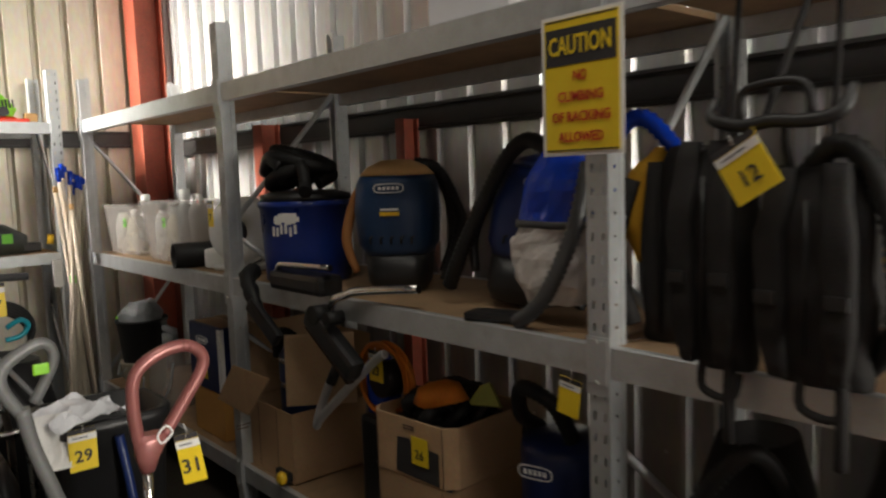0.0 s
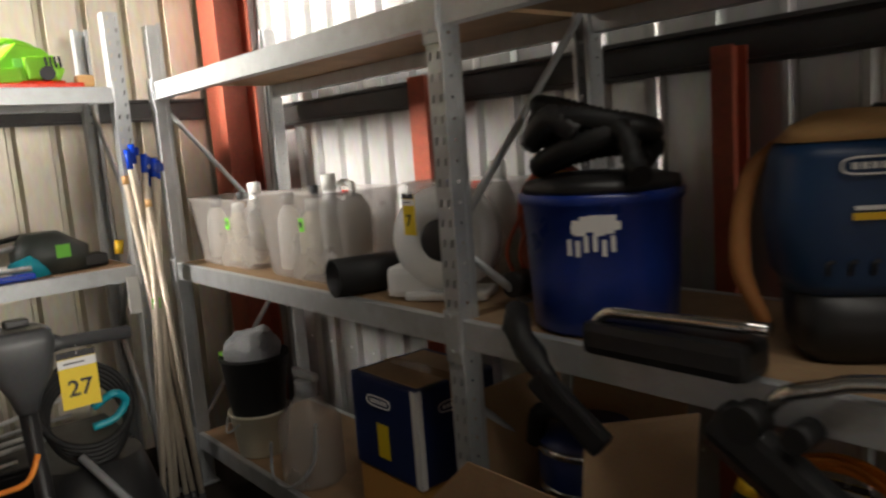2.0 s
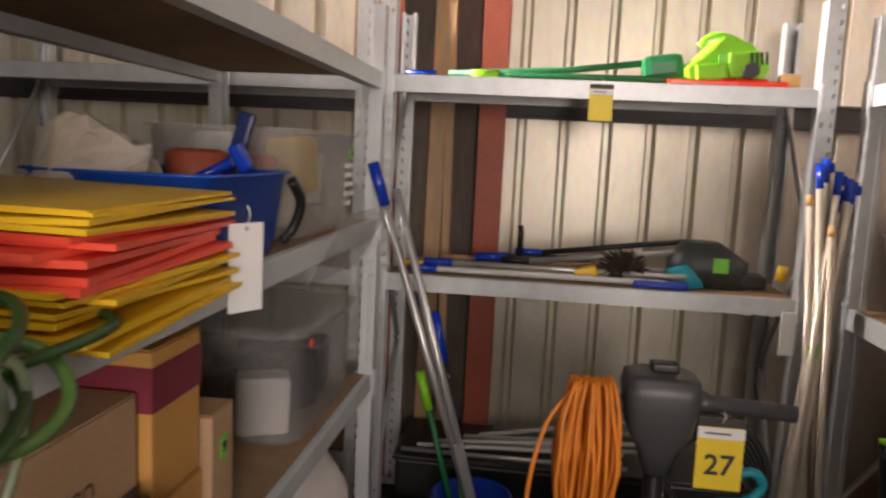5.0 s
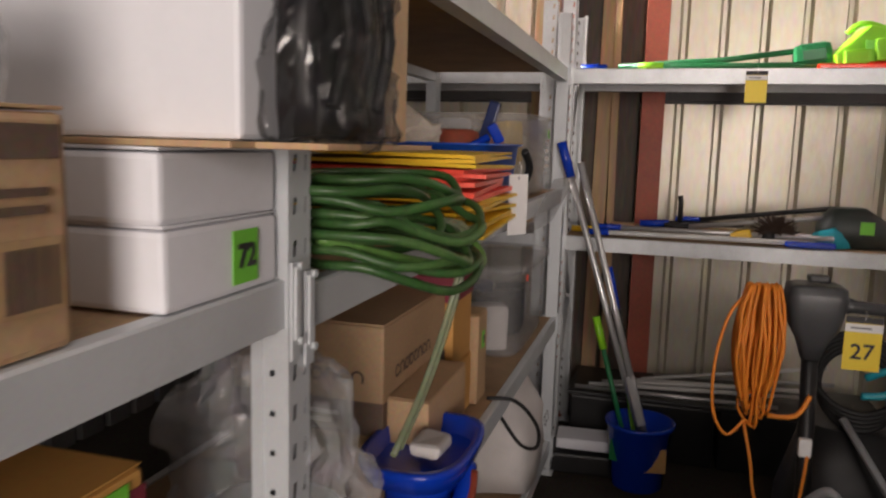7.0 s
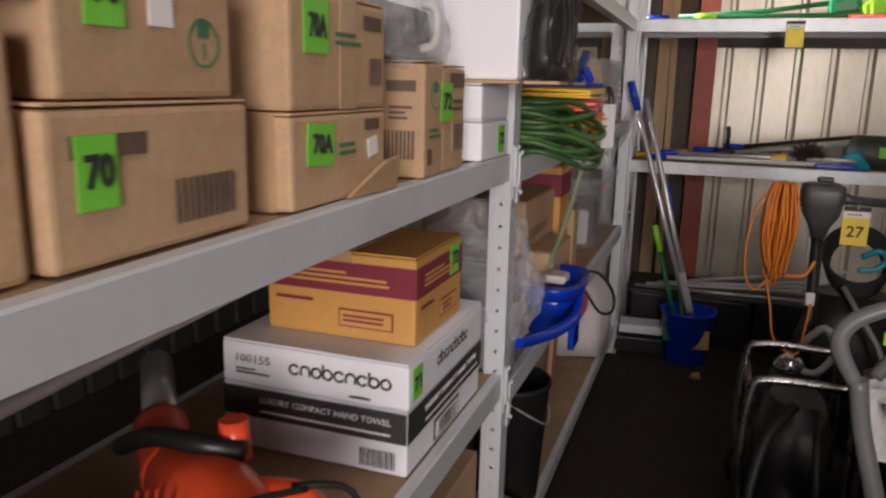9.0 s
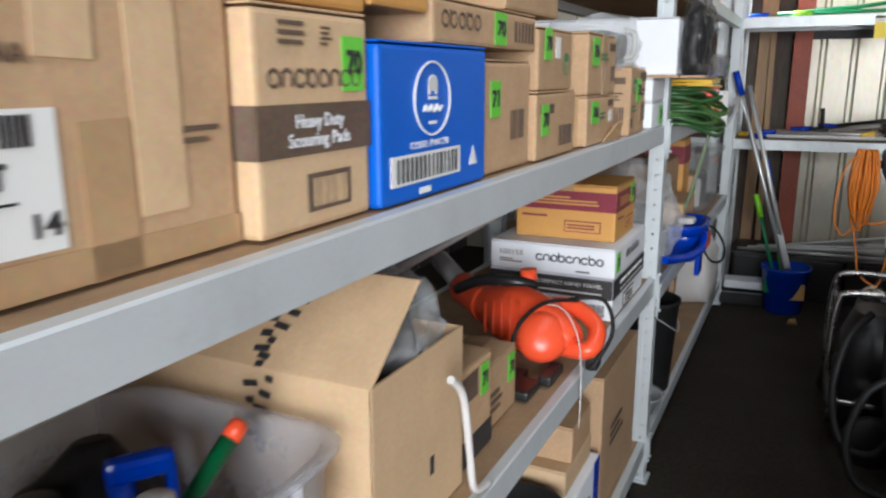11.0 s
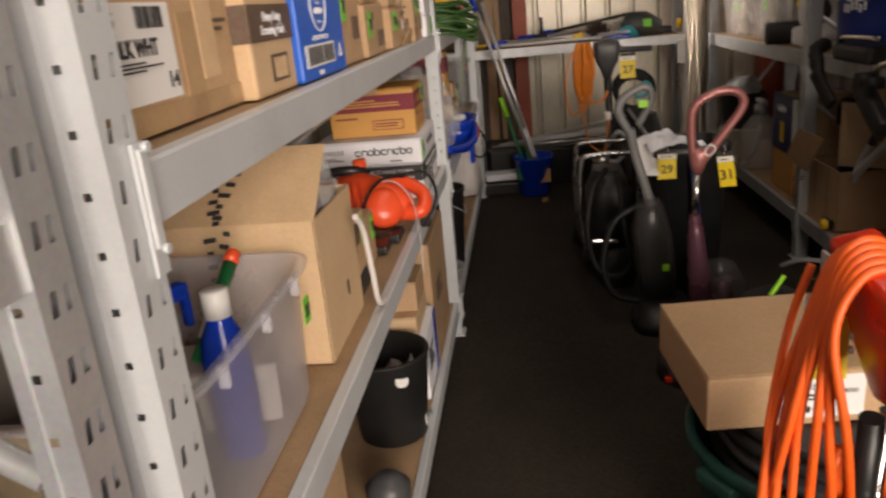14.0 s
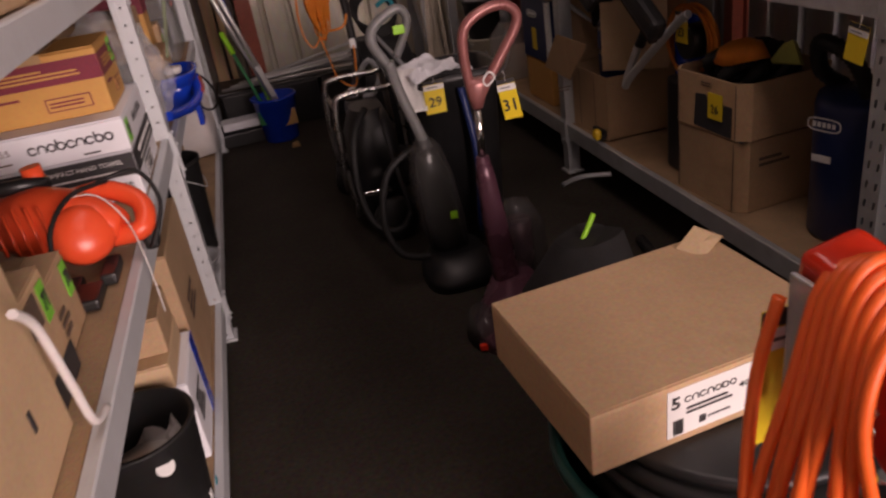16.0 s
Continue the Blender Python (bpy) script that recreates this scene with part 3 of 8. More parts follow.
# ---- shelving ----
def post_mesh(h, w, d, material):
    """A folded upright with two columns of slots in front and round holes in the cheeks."""
    b = B()
    rows = int(h / 0.05)
    t = 0.05

    def grid(xs, zs, put, skip, slant):
        keep = {}
        for r in range(rows):
            for j, z in enumerate(zs[:-1]):
                for i in range(len(xs) - 1):
                    if (i, j) in skip:
                        continue
                    q = []
                    for (ii, jj) in ((i, j), (i + 1, j), (i + 1, j + 1), (i, j + 1)):
                        key = (ii, r * (len(zs) - 1) + jj)
                        if key not in keep:
                            sl = slant if (jj in (2,) and 0 < ii < len(xs) - 1) else 0
                            keep[key] = b.bm.verts.new(put(xs[ii] + sl, r * t + zs[jj]))
                        q.append(keep[key])
                    b.bm.faces.new(q)

    grid([-w / 2, -w / 2 + 0.011, -w / 2 + 0.018, w / 2 - 0.018, w / 2 - 0.011, w / 2], [0, 0.015, 0.034, t], lambda x, z: (x, 0, z), {(1, 1), (3, 1)}, 0.003)
    for s in (-1, 1):
        grid([0, d * 0.36, d * 0.36 + 0.007, d], [0, 0.022, 0.029, t], lambda x, z, s=s: (s * w / 2, x, z), {(1, 1)}, 0)
        b.bm.faces.new([b.bm.verts.new(p) for p in ((s * w / 2, d, 0), (s * (w / 2 - 0.014), d, 0), (s * (w / 2 - 0.014), d, h), (s * w / 2, d, h))])
        # a shallow ridge down the cheek
        b.box((s * (w / 2 + 0.0006), d * 0.78, h / 2), (0.003, 0.012, h))
    bmesh.ops.remove_doubles(b.bm, verts=b.bm.verts, dist=0.0002)
    return b.mesh("upright", material)


def beam_mesh(length, hgt, material):
    """A stepped box beam with a lip for the board."""
    b = B().prism([(0, 0), (0.042, 0), (0.042, hgt - 0.022), (0.022, hgt - 0.022), (0.022, hgt), (0.003, hgt), (0, hgt - 0.003)], length,
                  basis((0, 0, -hgt), (0, 1, 0), (1, 0, 0), (0, 0, 1)))
    return b.mesh("beam", material)


def connector(parent, x, z, material, hgt, w):
    b = B().box((0, -0.0035, -hgt / 2 - 0.01), (w, 0.004, hgt + 0.06), 0.001)
    b.box((0, -0.007, -hgt / 2), (w - 0.008, 0.004, hgt + 0.03), 0.002)
    for k in (-1, 1):
        b.cyl((0, -0.014, -hgt / 2 + k * 0.045), (0, -0.008, -hgt / 2 + k * 0.045), 0.005, n=8)
    b.part("beam_connector", material, parent, pose(x, 0, z))


def rack(m, frames, depth, h, bays, label, material, post_w=0.062, hgt=0.075, group="steel shelving racks", board=None, brace=((0, 0.15, 0.67), (1, 0.70, 1.22), (0, 1.26, 1.78)), wide=False, brace_rest=None, post_d=0.06, plates=True):
    """Boltless shelving. frames: where the post pairs stand along x; bays: (first frame, levels). Front towards -y."""
    r = thing("shelving_rack", m, 0, label, "shelving", group)
    pm = post_mesh(h, post_w, post_d, material)
    for i, x in enumerate(frames):
        share("upright", pm, r, pose(x, 0, 0))
        share("upright", pm, r, pose(x, depth, 0, 0, 0, 180))
        for yy in (0.03, depth - 0.03):
            B().box((x, yy, 0.004), (post_w + 0.03, 0.085, 0.008), 0.002).part("foot_plate", material, r)
        for back_first, z0, z1 in (brace_rest if i and brace_rest else brace):
            a, c = (depth - 0.05, 0.05) if back_first else (0.05, depth - 0.05)
            B().cyl((x, a, z0), (x, c, z1), 0.011, n=10).part("diagonal_brace", material, r)
    put = set()
    for i, levels in bays:
        a, c = frames[i] + post_w / 2, frames[i + 1] - post_w / 2
        bm_ = beam_mesh(c - a, hgt, material)
        for z in levels:
            share("beam", bm_, r, pose((a + c) / 2, 0.004, z))
            share("beam", bm_, r, pose((a + c) / 2, depth - 0.004, z, 0, 0, 180))
            B().box(((a + c) / 2, depth / 2, z - 0.011), (c - a + 0.01, depth - 0.056, 0.018), 0.001).part("shelf_board", board or BOARD, r)
            for k, x in enumerate((a - post_w / 2, c + post_w / 2) if plates else ()):
                if wide and (round(x, 2), z) in put:
                    continue
                put.add((round(x, 2), z))
                connector(r, x + (0 if wide else (0.5 - k) * post_w * 0.62), z, material, hgt, post_w + 0.004 if wide else post_w * 0.4)
    return r


BRACE_A = ((0, 1.08, 1.42), (1, 0.45, 1.0))
LX, RX, BY = -0.42, 1.24, 4.70
# left side: three bays in a row
rack(pose(LX, -3.0, 0, 0, 0, 90), [0, 2.482], 0.62, 2.0, [(0, (0.16, 0.78, 1.292))], "galvanised bolt-free steel shelving rack with chipboard shelves", STEEL, 0.046, 0.052, brace=BRACE_A, post_d=0.036, plates=False)
rack(pose(LX, -0.396, 0, 0, 0, 90), [0, 2.466, 4.879], 0.62, 2.0, [(0, (0.16, 0.77, 1.29)), (1, (0.16, 0.72, 1.275, 1.78))], "pale grey painted steel shelving rack packed with cartons and hose", PAINTED, 0.056, 0.058, brace=((1, 0.2, 0.72),), post_d=0.05)
# right side: one long run
rack(pose(RX, 4.71, 0, 0, 0, -90), [0, 1.891, 3.756, 5.65], 0.60, 2.06, [(0, (0.25, 1.035, 1.815)), (1, (0.25, 1.035, 1.815)), (2, (0.25, 1.035, 1.815))],
     "long galvanised steel shelving run loaded with backpack vacuums", STEEL, 0.058, 0.072, wide=True, brace=((0, 0.3, 0.92), (1, 1.08, 1.70)), brace_rest=((1, 0.36, 0.80), (1, 0.80, 1.20), (0, 1.27, 1.80)))
# end wall
rack(pose(-0.46, BY, 0), [0, 1.565], 0.50, 2.1, [(0, (1.05, 1.80))], "galvanised steel shelving rack holding poles and garden tools", STEEL, 0.06, 0.065)
rack(pose(-2.15, BY + 0.02, 0), [0, 1.60], 0.48, 2.1, [(0, (0.30, 1.05, 1.80))], "galvanised steel shelving rack in the far corner", STEEL, 0.06, 0.065)

# ---- left racks: cartons and tubs ----
# boxes here turn their fronts to the aisle (+x): local x runs along +y
FX = -0.462


def left_box(y0, y1, z0, z1, label, material=None, depth=0.38, front=FX, tape="T", group="cartons on the shelf", rz=90, name="cardboard_box"):
    dims = (y1 - y0, depth, z1 - z0)
    return carton((front - depth / 2, (y0 + y1) / 2, z0), rz, dims, label, material, tape, group, name=name), dims


Z2, Z1, Z0 = 1.291, 0.771, 0.161



def leaf_mark(c, m):
    """A printed ring with a small spray of leaves."""
    b = B().tube([(0.021 * math.cos(a), 0.021 * math.sin(a), 0) for a in [i * math.pi / 12 for i in range(24)]], 0.0010, 4, closed=True)
    for a in (-38, 0, 38):
        b.box((0.009 * math.sin(radians(a)), 0.004 + 0.009 * math.cos(radians(a)), 0), (0.005, 0.014, 0.001))
    b.box((0, -0.008, 0), (0.002, 0.014, 0.001))
    b.part("leaf_mark", INK_GREEN, c, m)


# the large brown carton with a shipping label
c, d = left_box(-0.455, 0.058, Z2, Z2 + 0.44, "large brown shipping carton with a white address label", front=-0.484, depth=0.46)
patch(c, d, "F", 0.147, 0.034, 0.327, 0.136, LABEL, "shipping_label", label="white printed shipping label")
on(c, d, "F", "2305", 0.177, 0.118, 0.022, INK, 0.05, bold=0.0004)
bars(c, d, "F", 0.245, 0.110, 0.307, 0.132, 12, INK, True, "bar_code")
on(c, d, "F", "BLK WHT", 0.238, 0.090, 0.024, INK, 0.092, bold=0.0009)
bars(c, d, "F", 0.170, 0.066, 0.300, 0.078, 3, INK)
on(c, d, "F", "14", 0.309, 0.053, 0.024, INK, 0.022, bold=0.0006)
on(c, d, "F", "50", 0.175, 0.044, 0.014, INK, 0.018)
on(c, d, "F", "MADE IN CHINA", 0.245, 0.172, 0.020, INK_BROWN, 0.125)
on(c, d, "F", "MEAS 50x40x40CM", 0.240, 0.215, 0.020, INK_BROWN, 0.135)
bars(c, d, "F", 0.195, 0.250, 0.315, 0.268, 1, INK_BROWN)
patch(c, d, "F", 0.345, 0.002, 0.393, 0.125, TAPE, "tape_strip", turn=1.5)
patch(c, d, "F", 0.395, 0.045, 0.447, 0.36, CARD_LIGHT, "pale_scuff", turn=1)
patch(c, d, "F", 0.317, 0.170, 0.367, 0.30, CARD_LIGHT, "torn_tape_patch", turn=-2)
patch(c, d, "F", 0.000, 0.002, 0.513, 0.030, TAPE, "tape_strip")
bars(c, d, "F", 0.447, 0.098, 0.495, 0.118, 2, INK_BROWN)
patch(c, d, "F", 0.004, 0.034, 0.105, 0.136, LABEL, "shipping_label")
on(c, d, "F", "BLK", 0.060, 0.090, 0.024, INK, 0.05, bold=0.0009)
bars(c, d, "F", 0.015, 0.050, 0.095, 0.078, 4, INK)

# tall pale carton with a dark band
c, d = left_box(0.064, 0.264, Z2, Z2 + 0.224, "pale brown cleaning-pad carton with a dark printed band", CARD_LIGHT)
patch(c, d, "F", 0.0, 0.078, 0.200, 0.130, INK_BROWN, "dark_band")
on(c, d, "F", "Heavy Duty", 0.100, 0.112, 0.020, CARD_WHITE, 0.085)
on(c, d, "F", "Scouring Pads", 0.100, 0.093, 0.020, CARD_WHITE, 0.11)
patch(c, d, "L", 0.0, 0.078, 0.38, 0.130, INK_BROWN, "dark_band")
word_mark(c, d, "F", 0.015, 0.143, 0.180, 0.167, 8, INK_BROWN)
bars(c, d, "F", 0.035, 0.185, 0.09, 0.212, 3, INK_BROWN)
bars(c, d, "F", 0.105, 0.187, 0.125, 0.208, 4, INK_BROWN)
patch(c, d, "F", 0.075, 0.018, 0.155, 0.058, INK_BROWN, "care_symbols")
bars(c, d, "F", 0.082, 0.023, 0.148, 0.053, 9, CARD_LIGHT, True)
sticker(c, d, "F", 0.165, 0.170, "70")
c, d = left_box(0.05, 0.262, Z2 + 0.226, Z2 + 0.31, "orange carton stacked on top", CARD_ORANGE)
c, d = left_box(0.275, 0.42, Z2 + 0.236, Z2 + 0.33, "small orange and clear wrapped packet", CARD_ORANGE, 0.25)

# the blue carton with a white oval mark
c, d = left_box(0.272, 0.592, Z2, Z2 + 0.198, "bright blue printed carton with white oval mark", CARD_BLUE, front=-0.452)
oval = B()
oval.tube([(0.052 * math.cos(a), 0.047 * math.sin(a), 0) for a in [i * math.pi / 16 for i in range(32)]], 0.0016, 5, closed=True)
for a in range(-60, 61, 30):
    ca, sa = math.sin(radians(a)), math.cos(radians(a))
    oval.box((0.011 * ca, 0.010 + 0.011 * sa, 0), (0.006, 0.020, 0.001), m=None)
oval.box((0, 0.001, 0), (0.024, 0.004, 0.001)).tube([(-0.026, -0.016, 0), (-0.02, -0.008, 0), (-0.012, -0.016, 0), (-0.004, -0.008, 0), (0.004, -0.017, 0), (0.012, -0.008, 0), (0.018, -0.016, 0), (0.027, -0.010, 0)], 0.0022, 4, smooth=4).box((0, -0.031, 0), (0.022, 0.004, 0.001))
oval.part("oval_mark", LABEL, c, face(d, "F", 0.135, 0.128, 0.002))
on(c, d, "F", "CODE: PWC78", 0.125, 0.070, 0.013, LABEL, 0.11)
patch(c, d, "F", 0.022, 0.022, 0.222, 0.060, LABEL, "bar_code_panel")
bars(c, d, "F", 0.032, 0.026, 0.212, 0.056, 15, INK, True, "bar_code")
B().prism([(-0.014, 0), (0.014, 0), (0.0, 0.028)], 0.001).part("triangle_mark", LABEL, c, face(d, "F", 0.268, 0.028, 0.002) @ pose(0, 0, 0, -90))
patch(c, d, "F", 0.098, 0.006, 0.128, 0.014, LABEL, "print_bar")

# stacks of brown cartons
c, d = left_box(0.597, 0.822, Z2, Z2 + 0.182, "brown carton with green lot sticker", group="brown carton stack")
sticker(c, d, "F", 0.055, 0.12, "71")
bars(c, d, "F", 0.12, 0.05, 0.19, 0.10, 6, INK_BROWN, True)
c, d = left_box(0.43, 0.85, Z2 + 0.200, Z2 + 0.262, "flat brown carton lying upside down", group="brown carton stack", depth=0.30)
word_mark(c, d, "F", 0.020, 0.019, 0.160, 0.049, 5, INK_BROWN)
sticker(c, d, "F", 0.24, 0.03, "70", 0.05, 0.05)
bars(c, d, "F", 0.30, 0.012, 0.40, 0.046, 6, INK_BROWN, True)
B().box((0, 0, 0), (0.26, 0.2, 0.012), 0.003).crumple(0.01, 18).thing("plastic_sheet", RUBBER, pose(-0.60, 0.47, Z2 + 0.198, 4, 3, 10), "crumpled dark plastic bag on the boxes", "bag")
c, d = left_box(0.70, 0.98, Z2 + 0.264, Z2 + 0.37, "brown carton on the top of the stack", group="brown carton stack", depth=0.34)
c, d = left_box(0.835, 1.085, Z2, Z2 + 0.128, "low brown carton with green lot sticker", group="brown carton stack", front=-0.452)
sticker(c, d, "F", 0.045, 0.075, "70")
patch(c, d, "F", 0.02, 0.086, 0.10, 0.104, INK_BROWN, "print_bar")
bars(c, d, "F", 0.13, 0.02, 0.22, 0.06, 10, INK_BROWN, True)
c, d = left_box(0.855, 1.07, Z2 + 0.130, Z2 + 0.245, "brown carton with leaf print", group="brown carton stack", front=-0.458)
sticker(c, d, "F", 0.05, 0.085, "70")
leaf_mark(c, face(d, "F", 0.17, 0.05, 0.0012))
patch(c, d, "F", 0.10, 0.06, 0.13, 0.10, LABEL, "white_label")

c, d = left_box(1.155, 1.41, Z2, Z2 + 0.112, "crushed brown carton with loose tape end", group="brown carton stack", front=-0.445)
sticker(c, d, "F", 0.065, 0.074, "70A", 0.066, 0.05, -3)
bars(c, d, "F", 0.11, 0.055, 0.18, 0.075, 2, INK_GREEN)
patch(c, d, "F", 0.195, 0.05, 0.225, 0.075, LABEL, "white_label", turn=10)
patch(c, d, "F", 0.185, 0.085, 0.23, 0.100, INK_BROWN, "print_bar")
B().prism([(0, 0), (0.13, 0.0), (0.13, 0.045), (0.09, 0.04)], 0.006).part("loose_tape", TAPE, c, pose(0.0, -0.195, 0.002, 8, 0, -4))
patch(c, d, "L", 0.31, 0.0, 0.36, 0.112, TAPE, "tape_strip")
c, d = left_box(1.16, 1.412, Z2 + 0.114, Z2 + 0.25, "brown carton with green band and lot sticker", group="brown carton stack", front=-0.447)
sticker(c, d, "F", 0.055, 0.095, "70A", 0.058, 0.06)
bars(c, d, "F", 0.10, 0.075, 0.17, 0.095, 2, INK_GREEN)
bars(c, d, "F", 0.195, 0.03, 0.235, 0.065, 8, INK_BROWN, True)
patch(c, d, "F", 0.18, 0.10, 0.235, 0.118, INK_BROWN, "print_bar")
patch(c, d, "F", 0.115, 0.0, 0.16, 0.136, TAPE, "tape_strip")

c, d = left_box(1.525, 1.610, Z2, Z2 + 0.182, "tall brown carton with leaf print", group="brown carton stack", front=-0.430, depth=0.3, tape="")
leaf_mark(c, face(d, "F", 0.044, 0.130, 0.0012))
patch(c, d, "L", 0.235, 0.135, 0.285, 0.152, INK_BROWN, "print_band")
bars(c, d, "L", 0.24, 0.09, 0.28, 0.115, 3, INK_BROWN)
bars(c, d, "L", 0.23, 0.03, 0.285, 0.075, 8, INK_BROWN, True)
patch(c, d, "F", 0.012, 0.02, 0.030, 0.045, INK_BROWN, "print_mark")
bars(c, d, "F", 0.015, 0.06, 0.07, 0.08, 2, INK_GREEN)
c, d = left_box(1.614, 1.728, Z2, Z2 + 0.178, "narrow brown carton with lot sticker", group="brown carton stack", front=-0.432, depth=0.3, tape="")
sticker(c, d, "F", 0.012, 0.118, "72", 0.055, 0.062)
patch(c, d, "F", 0.03, 0.142, 0.105, 0.166, INK_BROWN, "print_bar")
bars(c, d, "F", 0.04, 0.100, 0.10, 0.125, 2, INK_BROWN)
patch(c, d, "F", 0.045, 0.032, 0.105, 0.086, TAPE, "printed_panel")
bars(c, d, "F", 0.05, 0.036, 0.10, 0.080, 9, INK_BROWN, True)
# wrapped tool on that carton
g = thing("wrapped_vacuum_head", (-0.56, 1.60, Z2 + 0.184), 90, "grey vacuum head in crumpled clear wrap", "tool")
B().box((0, 0, 0.045), (0.20, 0.16, 0.09), 0.03).part("body", GREY, g)
B().tube([(0.02, -0.085, 0.02), (0.02, -0.11, 0.03), (0.02, -0.11, 0.08), (0.02, -0.085, 0.09)], 0.008, 8, smooth=4).part("grip", WHITE, g)
B().cyl((-0.04, -0.083, 0.05), (-0.04, -0.1, 0.05), 0.028).part("knob", BLACK, g)
B().loft([(0, 0, 0.0, 0.13, 0.115, 3), (0, 0, 0.06, 0.14, 0.125, 3), (0, 0, 0.12, 0.11, 0.10, 3)], 44, sub=6).creased(0.02).part("clear_wrap", WRAP, g)

# white cartons at the end of the shelf
c, d = left_box(1.830, 2.030, Z2, Z2 + 0.080, "white carton with green lot sticker", CARD_WHITE, front=-0.428, depth=0.30, tape="", group="white cartons")
sticker(c, d, "F", 0.13, 0.038, "72", 0.048, 0.056)
c, d = left_box(1.828, 2.030, Z2 + 0.081, Z2 + 0.150, "plain white carton with closed lid", CARD_WHITE, front=-0.430, depth=0.30, tape="", group="white cartons")
c, d = left_box(1.865, 1.993, Z2 + 0.158, Z2 + 0.325, "wide plain white carton jutting over the shelf edge", CARD_WHITE, front=-0.372, depth=0.50, tape="", group="white cartons")
B().box((-0.57, 1.92, 0), (0.42, 0.18, 0.006), 0.001).box((-0.345, 2.02, 0), (0.11, 0.30, 0.006), 0.001).thing("cardboard_sheet", CARD, pose(0, 0, Z2 + 0.154), "folded brown card under the white box", "box")
g = thing("bagged_black_tool", (-0.335, 1.985, Z2 + 0.160), 90, "black tool in a clear plastic bag beside the box", "tool")
B().loft([(0, 0, 0.002, 0.085, 0.028, 4), (0, 0, 0.10, 0.095, 0.030, 3), (0, 0, 0.17, 0.085, 0.028, 3), (0, 0, 0.2, 0.05, 0.02, 3)], 32, sub=3).crumple(0.008, 14).part("body", BLACK, g)
for k in range(3):
    B().tube([(-0.07 + 0.05 * k, -0.030, 0.03), (-0.05 + 0.05 * k, -0.036, 0.10), (-0.06 + 0.05 * k, -0.030, 0.17)], 0.008, 8, smooth=4).part("grip_rib", RUBBER, g)
B().loft([(0, 0, 0.001, 0.100, 0.040, 3), (0, 0, 0.10, 0.108, 0.044, 2.5), (0.01, 0, 0.19, 0.10, 0.04, 2.2), (0.02, 0, 0.235, 0.06, 0.025, 2)], 60, sub=8).creased(0.026).part("clear_wrap", WRAP_THIN, g)
B().box((0.135, 0.005, 0.095), (0.05, 0.05, 0.19), 0.003).part("card_back", CARD_LIGHT, g)


# open tub of bottles
def tub(at, rz, w, d, h, label, material, flare=0.04, wall=0.004, rim=0.012, name="plastic_tub", group="plastic tubs"):
    """An open, tapered tub with a rolled rim: a shell with a floor and thickness."""
    t = thing(name, (*at,), rz, label, "tub", group)
    k = 1 - flare
    out = [(0, 0, 0, w / 2 * (k - 0.03), d / 2 * (k - 0.03), 7), (0, 0, 0.008, w / 2 * k, d / 2 * k, 7), (0, 0, h - 0.004, w / 2, d / 2, 7),
           (0, 0, h - 0.002, w / 2 + rim, d / 2 + rim, 7), (0, 0, h + 0.003, w / 2 + rim, d / 2 + rim, 7), (0, 0, h + 0.003, w / 2 - wall, d / 2 - wall, 7),
           (0, 0, 0.012, w / 2 * k - wall, d / 2 * k - wall, 7)]
    B().loft(out, 40).part("shell", material, t)
    return t


def bottle(at, label, body, cap, r=0.036, h=0.2, neck=0.5, rz=0, tilt=(0, 0), name="bottle", group="bottles"):
    b = thing(name, pose(*at, tilt[0], tilt[1], rz), 0, label, "bottle", group)
    B().lathe([(r * 0.9, 0), (r, 0.006), (r, h * 0.6), (r * 0.85, h * 0.72), (r * neck, h * 0.82), (r * neck, h * 0.86), (0.002, h * 0.86)], 20).part("body", body, b)
    B().lathe([(r * neck * 1.1, h * 0.84), (r * neck * 1.12, h * 0.99), (r * neck * 0.9, h), (0.001, h)], 18, cap0=True).part("cap", cap, b)
    return b


t = tub((-0.665, -0.052, Z1), 90, 0.55, 0.375, 0.238, "frosted clear storage tub full of bottles", FROST, rim=0.016)
for u in (-0.14, 0.02, 0.16):
    B().box((u, -0.194, 0.222), (0.010, 0.014, 0.03), 0.003).part("rim_rib", FROST, t)
bottle((-0.545, -0.02, Z1 + 0.008), "blue bottle with a white cap", BLUE, WHITE, 0.036, 0.265)
bottle((-0.60, -0.17, Z1 + 0.012), "white cleaning bottle stood in the tub", WHITE, WHITE, 0.04, 0.19)
bottle((-0.72, -0.13, Z1 + 0.012), "clear spray bottle stood in the tub", CLEAR, GREY_LIGHT, 0.042, 0.23)
bottle((-0.72, -0.03, Z1 + 0.008), "smoky cleaning bottle with grey cap", SMOKE, GREY, 0.045, 0.22)
B().box((0, 0, 0.05), (0.2, 0.14, 0.1), 0.01).crumple(0.008, 12).thing("cloth_bundle", CLOTH_WHITE, pose(-0.62, 0.09, Z1 + 0.014, 0, 0, 20), "folded rags in the tub", "cloth")
b = thing("scrubbing_brush", pose(-0.60, -0.005, Z1 + 0.15, -48, 12, 0), 0, "green brush handle with orange tip", "brush")
B().tube([(0, 0, 0), (0, 0, 0.17)], [0.009, 0.012], 10).part("handle", GREEN, b)
B().tube([(0, 0, 0.171), (0, 0, 0.192), (0, 0, 0.196)], [0.0125, 0.012, 0.006], 10).part("tip", RED_ORANGE, b)
B().box((0, -0.0125, 0.06), (0.012, 0.002, 0.05)).part("label_patch", LABEL, b)
